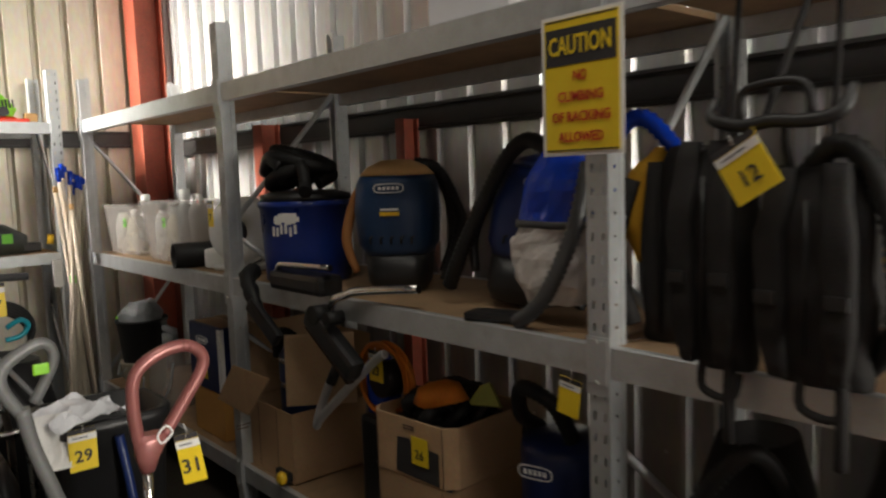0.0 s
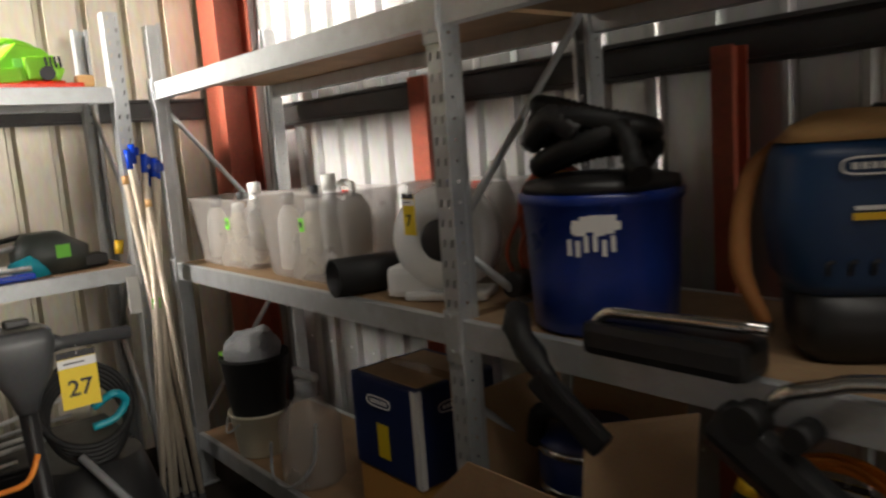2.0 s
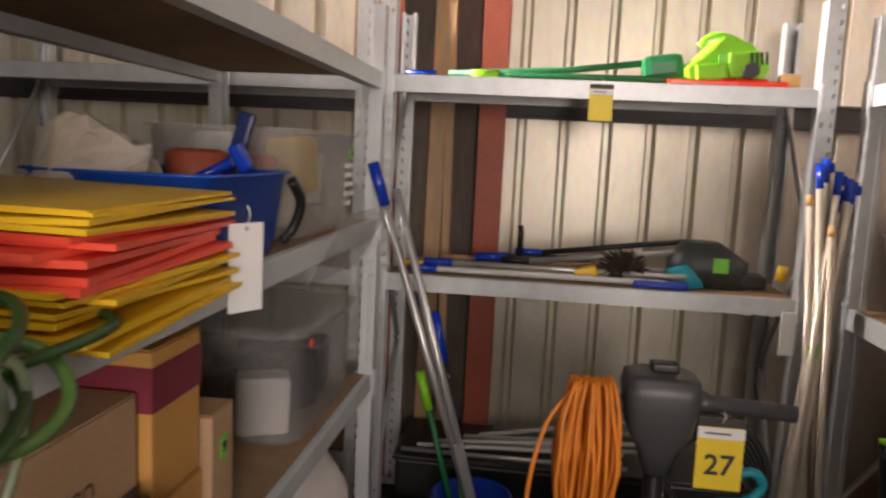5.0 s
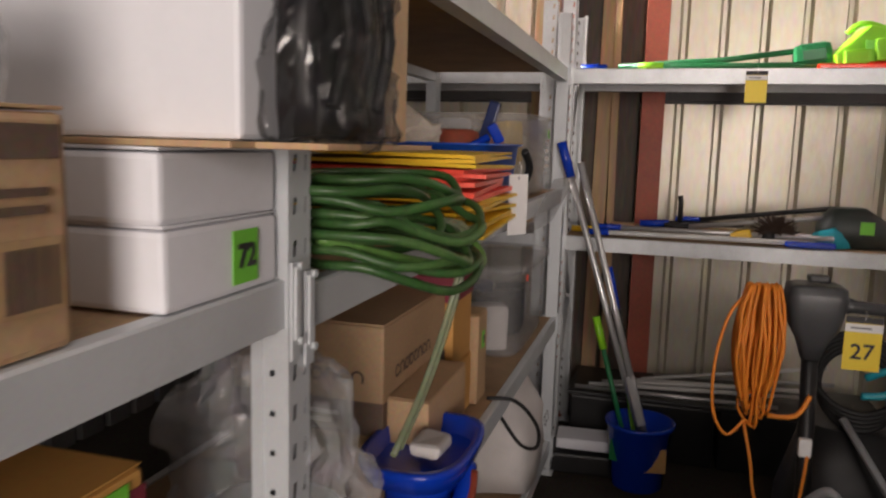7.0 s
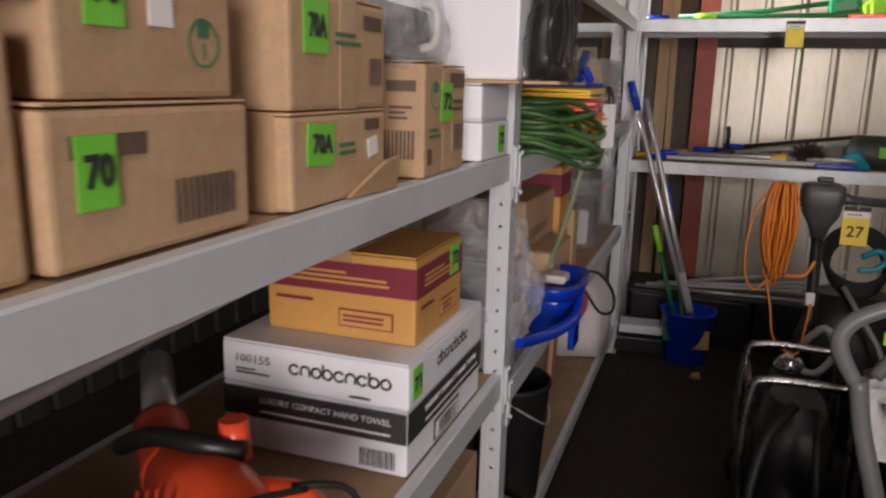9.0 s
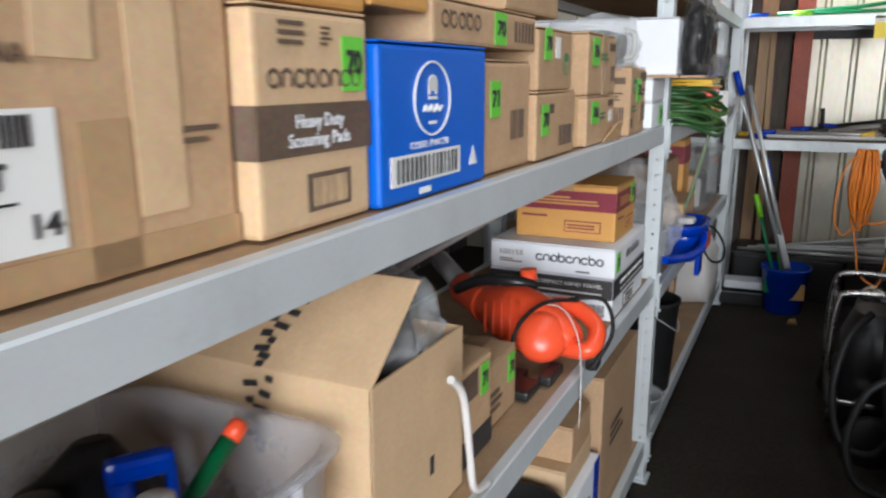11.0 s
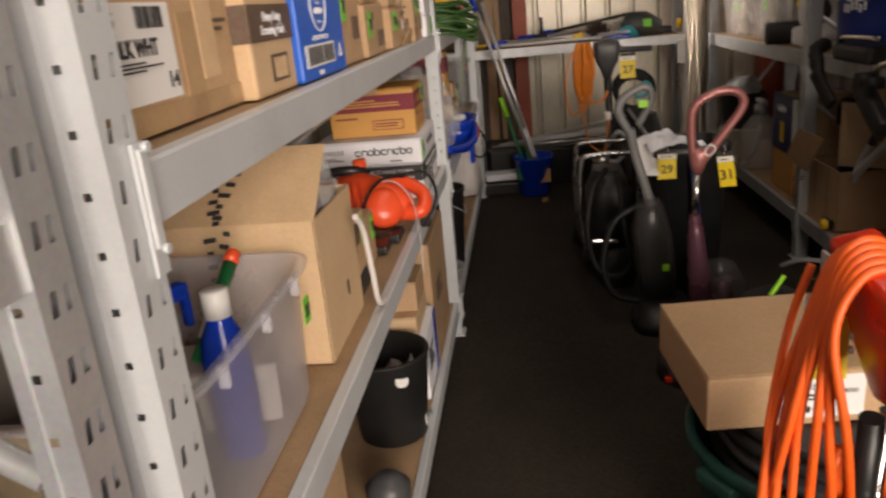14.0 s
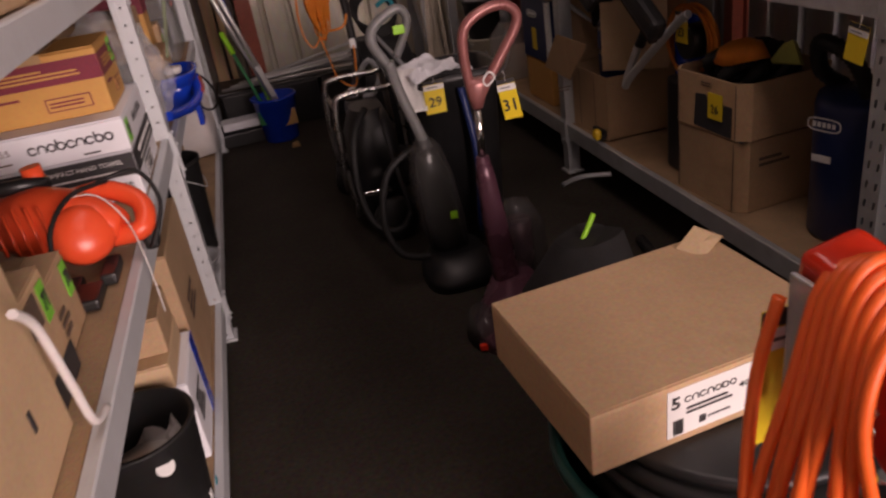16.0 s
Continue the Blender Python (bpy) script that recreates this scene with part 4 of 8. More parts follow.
B().loft([(0, 0, 0, 0.09, 0.10, 2.4), (0, 0, 0.12, 0.10, 0.11, 2.2), (0.01, 0, 0.2, 0.06, 0.07, 2), (0.02, 0, 0.235, 0.02, 0.02, 2)], 26, sub=4).crumple(0.03, 9).thing("plastic_bag", RUBBER, pose(-0.765, 0.06, Z1 + 0.012), "crumpled black plastic bag in the tub", "bag")
B().loft([(0, 0, 0, 0.07, 0.06, 2.4), (0, 0, 0.10, 0.075, 0.07, 2.2), (0.0, 0, 0.2, 0.05, 0.05, 2), (0.0, 0, 0.24, 0.02, 0.02, 2)], 44, sub=6).creased(0.02).thing("plastic_bag", WRAP, pose(-0.64, -0.11, Z1 + 0.012), "crumpled clear plastic bag in the tub", "bag")
g = thing("spray_trigger", pose(-0.675, 0.075, Z1 + 0.205, 0, 0, 55) @ Matrix.Scale(1.15, 4), 0, "blue plastic spray trigger head in the tub", "sprayer")
B().box((0, 0, 0.02), (0.07, 0.024, 0.026), 0.008).box((0.03, 0, -0.01), (0.012, 0.016, 0.05), 0.004).cyl((-0.02, 0, -0.06), (-0.02, 0, 0.01), 0.014).part("body", BLUE, g)
sticker(t, (0.55, 0.385, 0.23), "F", 0.475, 0.165, "21", 0.032, 0.045)
# jerry can and pale panel behind the tub
g = thing("jerry_can", pose(-0.925, 0.07, Z1, 0, 0, 90) @ Matrix.Diagonal((1.1, 0.75, 1.25, 1)), 0, "cream plastic jerry can with white cap", "can")
B().loft([(0, 0, 0, 0.10, 0.085, 6), (0, 0, 0.25, 0.10, 0.085, 6), (0, 0, 0.31, 0.06, 0.06, 3), (0, 0, 0.325, 0.03, 0.03, 2)], 28).part("body", CREAM, g)
B().cyl((0, 0, 0.32), (0, 0, 0.35), 0.026).part("cap", WHITE, g)

# wide open carton with a raised flap
c = thing("open_cardboard_box", (-0.475, 0.275, Z1), 90, "large open brown carton with raised flaps", "box")
w, dd, h = 0.285, 0.52, 0.282
B().box((w / 2, 0.002, h / 2), (w, 0.005, h), 0.001).box((w / 2, dd, h / 2), (w, 0.005, h), 0.001).box((0.0025, dd / 2, h / 2), (0.005, dd, h), 0.001).box((w - 0.0025, dd / 2, h / 2), (0.005, dd, h), 0.001).box((w / 2, dd / 2, 0.003), (w, dd, 0.005)).part("body", CARD_LIGHT, c)
B().box((0, 0, 0.088), (0.005, dd, 0.176), 0.001, jitter=0.0015).part("raised_flap", CARD_LIGHT, c, pose(0.002, dd / 2, h, 0, 50, 0))
B().box((0, 0, 0.07), (w * 0.9, 0.005, 0.14), 0.001, jitter=0.004).part("raised_flap", CARD_LIGHT, c, pose(w / 2, dd + 0.004, h, -35, 0, 0))
for n_, m_ in ((10, pose(-0.0045, 0.185, h - 0.13)), (13, pose(-0.006, 0.180, h + 0.002, 0, 50, 0))):
    bb = B()
    for i in range(n_):
        bb.box((0, 0.007 * math.sin(0.45 * i), 0.006 + i * 0.0125), (0.0015, 0.012 + 0.006 * (i % 3), 0.009), m=pose(0, 0, 0, 16 * (i % 2) - 8))
    tagged(bb.part("tape_print", INK, c, m_), kind="stuff")
B().loft([(0.17, 0.13, 0.16, 0.09, 0.10, 3), (0.18, 0.13, 0.29, 0.10, 0.11, 2.5), (0.19, 0.13, 0.36, 0.08, 0.08, 2), (0.2, 0.13, 0.385, 0.03, 0.03, 2)], 44, sub=6).creased(0.03).part("clear_wrap", WRAP, c)
B().loft([(0.15, 0.17, 0.05, 0.10, 0.13, 4), (0.165, 0.15, 0.26, 0.09, 0.11, 3), (0.185, 0.13, 0.335, 0.06, 0.07, 2.4), (0.19, 0.13, 0.345, 0.02, 0.02, 2)], 24, sub=3).crumple(0.015, 14).part("dark_contents", BLACK, c)
B().box((0, 0, 0), (0.012, 0.0012, 0.03)).part("print_mark", INK, c, pose(0.17, -0.0015, 0.09))
# strip of white webbing over the shelf edge
B().tube([(-0.44, 0.44, Z1 + 0.24), (-0.435, 0.475, Z1 + 0.2), (-0.430, 0.49, Z1 + 0.1), (-0.428, 0.505, Z1 + 0.03), (-0.425, 0.56, Z1 + 0.012)], 0.0065, 6, smooth=5).thing("white_strap", CLOTH_WHITE, Matrix(), "dangling strip of white packing strap", "strap")
c, d = left_box(0.568, 0.725, Z1, Z1 + 0.185, "small brown carton with dark base band", front=-0.49, depth=0.2)
patch(c, d, "F", 0, 0.002, 0.157, 0.05, INK, "dark_band")
patch(c, d, "L", 0, 0.002, 0.20, 0.05, INK, "dark_band")
sticker(c, d, "F", 0.12, 0.14, "71", 0.034, 0.06)
patch(c, d, "F", 0.02, 0.12, 0.09, 0.17, INK_BROWN, "print_mark")

# red leaf blower lying on the shelf
g = thing("leaf_blower", (-0.60, 1.15, Z1), 0, "red-orange electric leaf blower with black flex", "blower")
B().tube([(-0.13, 0.12, 0.085), (-0.07, 0.08, 0.092), (0.0, 0.03, 0.095), (0.06, 0.0, 0.09), (0.13, -0.02, 0.078), (0.16, -0.03, 0.07)], [0.046, 0.062, 0.078, 0.074, 0.05, 0.028], 24, smooth=3).part("motor_housing", RED_ORANGE, g)
B().lathe([(0.052, -0.05), (0.060, 0), (0.062, 0.010), (0.056, 0.024), (0.040, 0.036), (0.02, 0.041), (0.001, 0.042)], 28).part("fan_cover", RED_ORANGE, g, pose(0.085, -0.055, 0.082, 58, 0, 22))
for i in range(5):
    B().tube([(-0.075 + 0.025 * i, -0.015 - 0.010 * i, 0.135 + 0.012 * min(i, 2)), (-0.06 + 0.025 * i, -0.05 - 0.010 * i, 0.07)], 0.0035, 6).part("cooling_rib", RED_ORANGE, g)
B().tube([(-0.11, 0.10, 0.088), (-0.18, 0.16, 0.09), (-0.235, 0.215, 0.092)], [0.050, 0.043, 0.045], 18, smooth=3).part("nozzle", RED_ORANGE, g)
B().tube([(-0.23, 0.21, 0.092), (-0.40, 0.40, 0.115)], 0.03, 14).part("blow_tube", ALU, g)
B().tube([(-0.20, 0.09, 0.125), (-0.12, 0.07, 0.165), (-0.03, 0.06, 0.175), (0.02, 0.09, 0.16)], 0.015, 10, smooth=4).part("black_grip", BLACK, g)
B().cyl((0.0, 0.10, 0.14), (-0.005, 0.10, 0.20), 0.021).part("red_knob", RED_ORANGE, g)
B().tube([(0.05, 0.05, 0.125), (0.13, 0.055, 0.13), (0.195, 0.02, 0.10), (0.195, -0.035, 0.062), (0.13, -0.03, 0.055)], 0.021, 12, smooth=5).part("handle", RED_ORANGE, g)
B().box((0.20, -0.015, 0.045), (0.03, 0.05, 0.07), 0.01).part("switch", BLACK, g)
B().tube([(0.12, 0.05, 0.15), (0.20, 0.06, 0.155), (0.236, 0.01, 0.10), (0.215, -0.045, 0.04), (0.20, -0.05, 0.02)], 0.005, 7, smooth=6).part("flex", RUBBER, g)
B().tube([(0.14, 0.05, 0.15), (0.09, -0.05, 0.165), (0.055, -0.13, 0.13), (0.05, -0.17, 0.06), (0.06, -0.20, 0.012)], 0.005, 7, smooth=6).part("flex", RUBBER, g)
B().tube([(0.07, -0.03, 0.155), (0.13, -0.035, 0.15), (0.175, -0.06, 0.09), (0.187, -0.07, -0.01), (0.187, -0.07, -0.12)], 0.0014, 6, smooth=4).part("string", CLOTH_WHITE, g)
B().box((0.09, -0.20, 0.012), (0.06, 0.09, 0.022), 0.006).box((0.125, -0.10, 0.014), (0.03, 0.10, 0.024), 0.006).box((0.05, -0.14, 0.012), (0.05, 0.06, 0.02), 0.005).part("plug", BLACK, g)
c, d = left_box(0.735, 0.90, Z1, Z1 + 0.135, "small brown carton with green lot sticker", CARD, front=-0.505, depth=0.16)
sticker(c, d, "F", 0.13, 0.095, "70", 0.034, 0.06)
bars(c, d, "F", 0.02, 0.03, 0.08, 0.08, 3, INK_BROWN)
B().box((0, 0, 0.004), (0.09, 0.4, 0.008), 0.002).crumple(0.012, 9).thing("timber_offcut", TIMBER, pose(-0.80, 0.88, Z1 + 0.05, 0, 4, 8), "dusty offcuts and poles lying at the back", "board")
B().cyl((-0.78, 0.55, Z1 + 0.25), (-0.70, 1.5, Z1 + 0.34), 0.011).cyl((-0.82, 0.6, Z1 + 0.2), (-0.9, 1.6, Z1 + 0.3), 0.011).thing("metal_rods", STEEL, Matrix(), "thin metal rods leaning at the back", "rod")

# hand-towel cartons and the orange carton
c, d = left_box(1.515, 1.935, Z1, Z1 + 0.122, "white and black hand-towel carton", CARD_WHITE, front=-0.448, depth=0.37, tape="", group="hand towel cartons")
for s, uu in (("F", 0.42), ("L", 0.37)):
    patch(c, d, s, 0.001, 0.062, uu - 0.001, 0.118, INK, "black_band")
    bars(c, d, s, 0.08, 0.072, uu - 0.03, 0.080, 1, LABEL)
on(c, d, "F", "LUXURY COMPACT HAND TOWEL", 0.23, 0.098, 0.016, LABEL, 0.30)
on(c, d, "L", "LUXURY COMPACT HAND TOWEL", 0.21, 0.098, 0.016, LABEL, 0.26)
bars(c, d, "L", 0.28, 0.012, 0.35, 0.045, 14, INK, True)
patch(c, d, "F", 0.13, 0.01, 0.27, 0.052, INK, "print_frame")
patch(c, d, "F", 0.137, 0.015, 0.263, 0.047, LABEL, "white_panel", 0.0024)
bars(c, d, "F", 0.15, 0.018, 0.25, 0.044, 16, INK, True)
c, d = left_box(1.515, 1.935, Z1 + 0.124, Z1 + 0.207, "white hand-towel carton with large black lettering", CARD_WHITE, front=-0.446, depth=0.37, tape="", group="hand towel cartons")
word_mark(c, d, "L", 0.140, 0.026, 0.340, 0.062, 9, INK)
word_mark(c, d, "F", 0.130, 0.029, 0.310, 0.062, 9, INK)
on(c, d, "L", "100155", 0.065, 0.050, 0.022, INK_BROWN, 0.07)
bars(c, d, "L", 0.03, 0.020, 0.10, 0.034, 2, INK_BROWN)
bars(c, d, "L", 0.26, 0.008, 0.33, 0.016, 1, INK)
sticker(c, d, "F", 0.035, 0.042, "71", 0.042, 0.056)
c, d = left_box(1.595, 1.845, Z1 + 0.210, Z1 + 0.372, "orange carton with maroon printed band", CARD_ORANGE, front=-0.468, depth=0.30)
for s, uu in (("F", 0.25), ("L", 0.30)):
    patch(c, d, s, 0.0, 0.086, uu, 0.142, MAROON, "maroon_band")
    bars(c, d, s, 0.04, 0.100, uu - 0.04, 0.128, 3, CARD_ORANGE)
    patch(c, d, s, uu * 0.5, 0.022, uu * 0.86, 0.056, MAROON, "print_frame")
    patch(c, d, s, uu * 0.5 + 0.003, 0.025, uu * 0.86 - 0.003, 0.053, CARD_ORANGE, "print_frame", 0.0024)
    bars(c, d, s, uu * 0.53, 0.030, uu * 0.83, 0.048, 2, MAROON)
    bars(c, d, s, 0.02, 0.060, uu * 0.4, 0.072, 1, MAROON)
sticker(c, d, "F", 0.20, 0.122, "73", 0.05, 0.06)

# lowest shelf
b = thing("waste_bin", (-0.545, 1.02, Z0), 0, "black plastic waste bin with paper inside", "bin")
B().lathe([(0.10, 0), (0.104, 0.004), (0.128, 0.262), (0.132, 0.27), (0.132, 0.276), (0.122, 0.276), (0.10, 0.02), (0.001, 0.02)], 32).part("shell", RUBBER, b)
jm = pose(0.0, -0.02, 0.17, 62, 0, 35)
B().loft([(0, 0, -0.09, 0.055, 0.04, 4), (0, 0, -0.08, 0.06, 0.045, 4), (0, 0, 0.05, 0.06, 0.045, 4), (0, 0, 0.085, 0.03, 0.028, 2.5), (0, 0, 0.10, 0.018, 0.018, 2)], 28, sub=2).part("white_jug", WHITE, b, jm)
B().cyl((0, 0, 0.10), (0, 0, 0.125), 0.02).part("jug_cap", WHITE, b, jm)
B().sheet(0.16, 0.14, 10, 9, 0.0015, 0.04, 5, pose(0.01, 0.03, 0.16, 12, -14, 20)).part("paper", CLOTH_WHITE, b)
B().box((0.107, -0.02, 0.05), (0.003, 0.024, 0.03), 0.001).part("sticker", LABEL, b)
B().box((0.112, 0.05, 0.03), (0.003, 0.02, 0.014), 0.001).part("sticker", TEAL, b)
c, d = left_box(1.20, 1.46, Z0, Z0 + 0.23, "white and blue carton on the lowest shelf", CARD_WHITE, front=-0.45, group="cartons on the lowest shelf")
patch(c, d, "F", 0.20, 0.0, 0.26, 0.23, BLUE, "blue_band")
bars(c, d, "F", 0.04, 0.08, 0.16, 0.16, 4, INK)
c, d = left_box(1.19, 1.44, Z0 + 0.232, Z0 + 0.30, "low pale brown carton on another", CARD_LIGHT, front=-0.47, group="cartons on the lowest shelf")
c, d = left_box(1.24, 1.42, Z0 + 0.302, Z0 + 0.40, "open brown carton on the lowest shelf", CARD, front=-0.47, group="cartons on the lowest shelf")
c, d = left_box(1.50, 1.97, Z0, Z0 + 0.44, "large brown carton on the lowest shelf", CARD, front=-0.455, group="cartons on the lowest shelf")
bars(c, d, "F", 0.1, 0.18, 0.3, 0.26, 3, INK_BROWN)
B().lathe([(0.055, 0), (0.06, 0.06), (0.03, 0.09), (0.001, 0.092)], 18).thing("plastic_pot", GREY, pose(-0.50, 0.66, Z0), "dark grey plastic pot on the shelf", "pot")
c, d = left_box(-0.30, 0.5, Z0, Z0 + 0.34, "long brown carton on the lowest shelf", CARD, front=-0.56, group="cartons on the lowest shelf")

# ---- near bay: blue drum, mop bucket ----
g = thing("blue_dispenser", (-0.60, -0.665, Z2 + 0.006), 12, "blue drum with white label on a blue base", "drum")
B().lathe([(0.098, 0.022), (0.10, 0.03), (0.094, 0.30), (0.08, 0.34), (0.001, 0.345)], 36).part("drum", BLUE, g)
lab = B()
lab.rings([[Vector((r * math.cos(a), r * math.sin(a), z)) for a, r in ([(radians(-100 + 13 * i), 0.1) for i in range(15)] + [(radians(-100 + 13 * (14 - i)), 0.097) for i in range(15)])] for z in (0.086, 0.27)])
lab.part("paper_label", LABEL, g)
bb = B()
for r, (z, a0, a1, th) in enumerate(((0.25, -80, -30, 0.006), (0.232, -80, -14, 0.004), (0.220, -80, -20, 0.003), (0.208, -80, -8, 0.003), (0.196, -80, -26, 0.003), (0.176, -80, -48, 0.010), (0.15, -80, -12, 0.003), (0.14, -80, -18, 0.003), (0.13, -80, -10, 0.003), (0.108, -80, -40, 0.006))):
    for a in range(a0, a1, 3):
        if (a * 7 + r * 5) % 13 > 1:
            bb.box((0.1006, 0, z), (0.0012, 0.0044, th), m=pose(0, 0, 0, 0, 0, a))
for k in range(16):
    bb.box((0.1006, 0, 0.165), (0.0012, 0.0012 + 0.0008 * (k % 3), 0.04), m=pose(0, 0, 0, 0, 0, -34 + 1.9 * k))
tagged(bb.part("print_bars", INK, g), kind="stuff")
B().loft([(0.01, 0.0, 0, 0.13, 0.125, 3), (0.01, 0.0, 0.014, 0.135, 0.13, 3), (0.01, 0, 0.020, 0.115, 0.11, 3)], 36).part("base", BLUE, g)
B().box((0.115, 0.06, 0.018), (0.07, 0.06, 0.012), 0.004).part("pump_pad", BLACK, g)
B().tube([(0.05, 0.08, 0.18), (0.08, 0.12, 0.25), (0.06, 0.14, 0.34)], 0.016, 10, smooth=4).part("dark_hose", RUBBER, g)
ZL = 0.781
g = thing("mop_bucket", (-0.59, -0.745, ZL), 8, "blue mop bucket with wringer and metal handle", "bucket")
B().lathe([(0.115, 0), (0.118, 0.006), (0.138, 0.33), (0.15, 0.335), (0.152, 0.375), (0.142, 0.375), (0.128, 0.34), (0.112, 0.02), (0.001, 0.02)], 36).part("shell", BLUE, g)
for i in range(3):
    B().box((0.05 * (i - 1), 0.0, 0.35), (0.012, 0.2, 0.03), 0.004).part("wringer_bar", BLACK, g)
B().tube([(-0.09, -0.03, 0.35), (-0.05, -0.02, 0.42), (0.06, 0.03, 0.41), (0.1, 0.04, 0.36)], 0.009, 8, smooth=5).part("bail", CHROME, g)
B().box((0.06, -0.02, 0.378), (0.05, 0.09, 0.01), 0.003).part("brass_plate", TAN, g)
B().tube([(-0.03, 0.05, 0.36), (0.02, 0.06, 0.43), (0.07, 0.05, 0.42), (0.09, 0.04, 0.34)], 0.012, 8, smooth=4).part("dark_lever", BLACK, g)
for i, mm in enumerate((CARD_WHITE, YELLOW, PINK, CREAM)):
    B().box((0, 0, 0.05), (0.1, 0.03, 0.13), 0.01).crumple(0.01, 15).thing("packet", mm, pose(-0.79 + 0.055 * i, -0.225 + 0.006 * i, Z1 + 0.016 + 0.045 * (i % 2), 0, 4 * i, 6 * i), "printed cleaning packet in a tub", "packet", "printed packets")
bottle((-0.985, -0.09, Z1), "dark chemical bottle with white cap", GREEN, WHITE, 0.05, 0.32, 0.75)
bottle((-0.90, -0.78, ZL), "pale jug with red cap", CREAM, RED, 0.08, 0.30)

# ---- second bay: hose, signs, tubs ----
ZA, ZB = 1.277, 0.722
g = thing("garden_hose", (-0.43, 2.30, ZA), 0, "coiled green garden hose drooping over the shelf edge", "hose")
rnd = random.Random(5)
for i in range(11):
    rx, ry = rnd.uniform(0.085, 0.165), rnd.uniform(0.12, 0.22)
    ox, oy, oz = rnd.uniform(-0.03, 0.03), rnd.uniform(-0.05, 0.07), 0.010 + 0.0115 * i
    fall, pts = rnd.uniform(0.1, 0.5), []
    for k in range(14):
        a = 2 * math.pi * k / 14
        x, y = ox + rx * math.cos(a), oy + ry * math.sin(a)
        pts.append((x, y, oz - max(0, x - 0.06) * fall + 0.012 * math.sin(3 * a + i)) if x > 0.06 else (x, y, oz))
    B().tube(pts, 0.0068, 8, smooth=3, closed=True).part("loop", HOSE_GREEN, g)
B().tube([(0.02, 0.0, 0.012), (0.075, 0.2, 0.02), (0.085, 0.38, 0.024), (0.03, 0.43, 0.03), (-0.05, 0.36, 0.05), (-0.06, 0.15, 0.03)], 0.0072, 8, smooth=5, closed=True).part("loop", HOSE_GREEN, g)
B().tube([(0.0, -0.16, 0.05), (0.07, -0.08, 0.02), (0.11, 0.05, -0.01), (0.13, 0.18, -0.03), (0.11, 0.27, -0.015), (0.05, 0.30, 0.02), (-0.04, 0.24, 0.04)], 0.0075, 8, smooth=5).part("loop", HOSE_LIGHT, g)
for o in (0.0, 0.03):
    B().tube([(0.05, 0.10 + o, 0.05), (0.10, 0.18 + o, 0.03), (0.085, 0.19 + o, -0.08), (0.06, 0.12 + o, -0.22), (0.05, 0.0 + o, -0.30)], 0.0055, 8, smooth=5).part("loose_end", HOSE_PALE, g)
# the stack of folded floor signs
g = thing("folded_sign_stack", (-0.60, 2.87, ZA), 90, "stack of yellow and fluorescent red folded floor signs", "signs")
z = 0.004
for i, (mm, t) in enumerate(((YELLOW, 0.013), (YELLOW, 0.015), (YELLOW, 0.013), (YELLOW, 0.012), (FLUORO, 0.020), (FLUORO, 0.018), (FLUORO, 0.016), (YELLOW, 0.014), (YELLOW, 0.010))):
    o = rnd.uniform(-0.025, 0.025)
    for k in (0, 1):
        B().prism([(-0.22, -0.24), (0.20, -0.24), (0.225, -0.20), (0.205 - 0.03 * k, 0.24), (-0.215, 0.24)], t * 0.5, pose(0, 0, 0, 90)).part("sign_board", mm, g, pose(o + rnd.uniform(-0.01, 0.01), 0.012 * k + rnd.uniform(-0.014, 0.014), z + k * t * 0.62, rnd.uniform(-1.0, 1.0), rnd.uniform(-1.4, 1.4), rnd.uniform(-5, 5)))
    z += t + 0.003
hang_tag((-0.355, 3.10, ZA + 0.135), 60, "", "white paper tag hanging from the sign stack", 0.07, 0.15, 0.03, 0, LABEL)
# blue tub with odds and ends
t = tub((-0.62, 3.36, ZA), 90, 0.46, 0.36, 0.175, "blue plastic tub with cloths and brushes", BLUE_TUB, 0.10)
B().tube([(0.16, -0.20, 0.16), (0.2, -0.21, 0.11), (0.21, -0.19, 0.05), (0.19, -0.17, 0.02)], 0.012, 8, smooth=4).part("strap", BLACK, t)
B().loft([(0, 0, 0.0, 0.13, 0.10, 2), (0, 0, 0.07, 0.15, 0.12, 2), (0.01, 0, 0.15, 0.10, 0.08, 2), (0, 0, 0.19, 0.02, 0.02, 2)], 40, sub=6).creased(0.03).crumple(0.05, 7).thing("mop_cloth", CLOTH, pose(-0.72, 3.24, ZA + 0.07), "bundled beige mop cloth in the tub", "cloth")
b = thing("scrub_brush", pose(-0.55, 3.37, ZA + 0.17, 20, 60, 30), 0, "blue plastic scrubbing brush in the tub", "brush")
B().tube([(0, 0, -0.08), (0, 0, 0.06)], 0.011, 10).box((0, 0, 0.08), (0.06, 0.03, 0.03), 0.008).part("handle", BLUE, b)
B().box((0, 0, 0.1), (0.035, 0.02, 0.20), 0.006).thing("dustpan_handle", NAVY, pose(-0.56, 3.48, ZA + 0.11, 0, 16, 0), "dark blue handle stood in the tub", "handle")
B().lathe([(0.065, 0), (0.07, 0.01), (0.07, 0.09), (0.05, 0.1), (0.001, 0.1)], 20).thing("red_tin", RED_OXIDE, pose(-0.63, 3.50, ZA + 0.12), "round red tin in the tub", "tin")
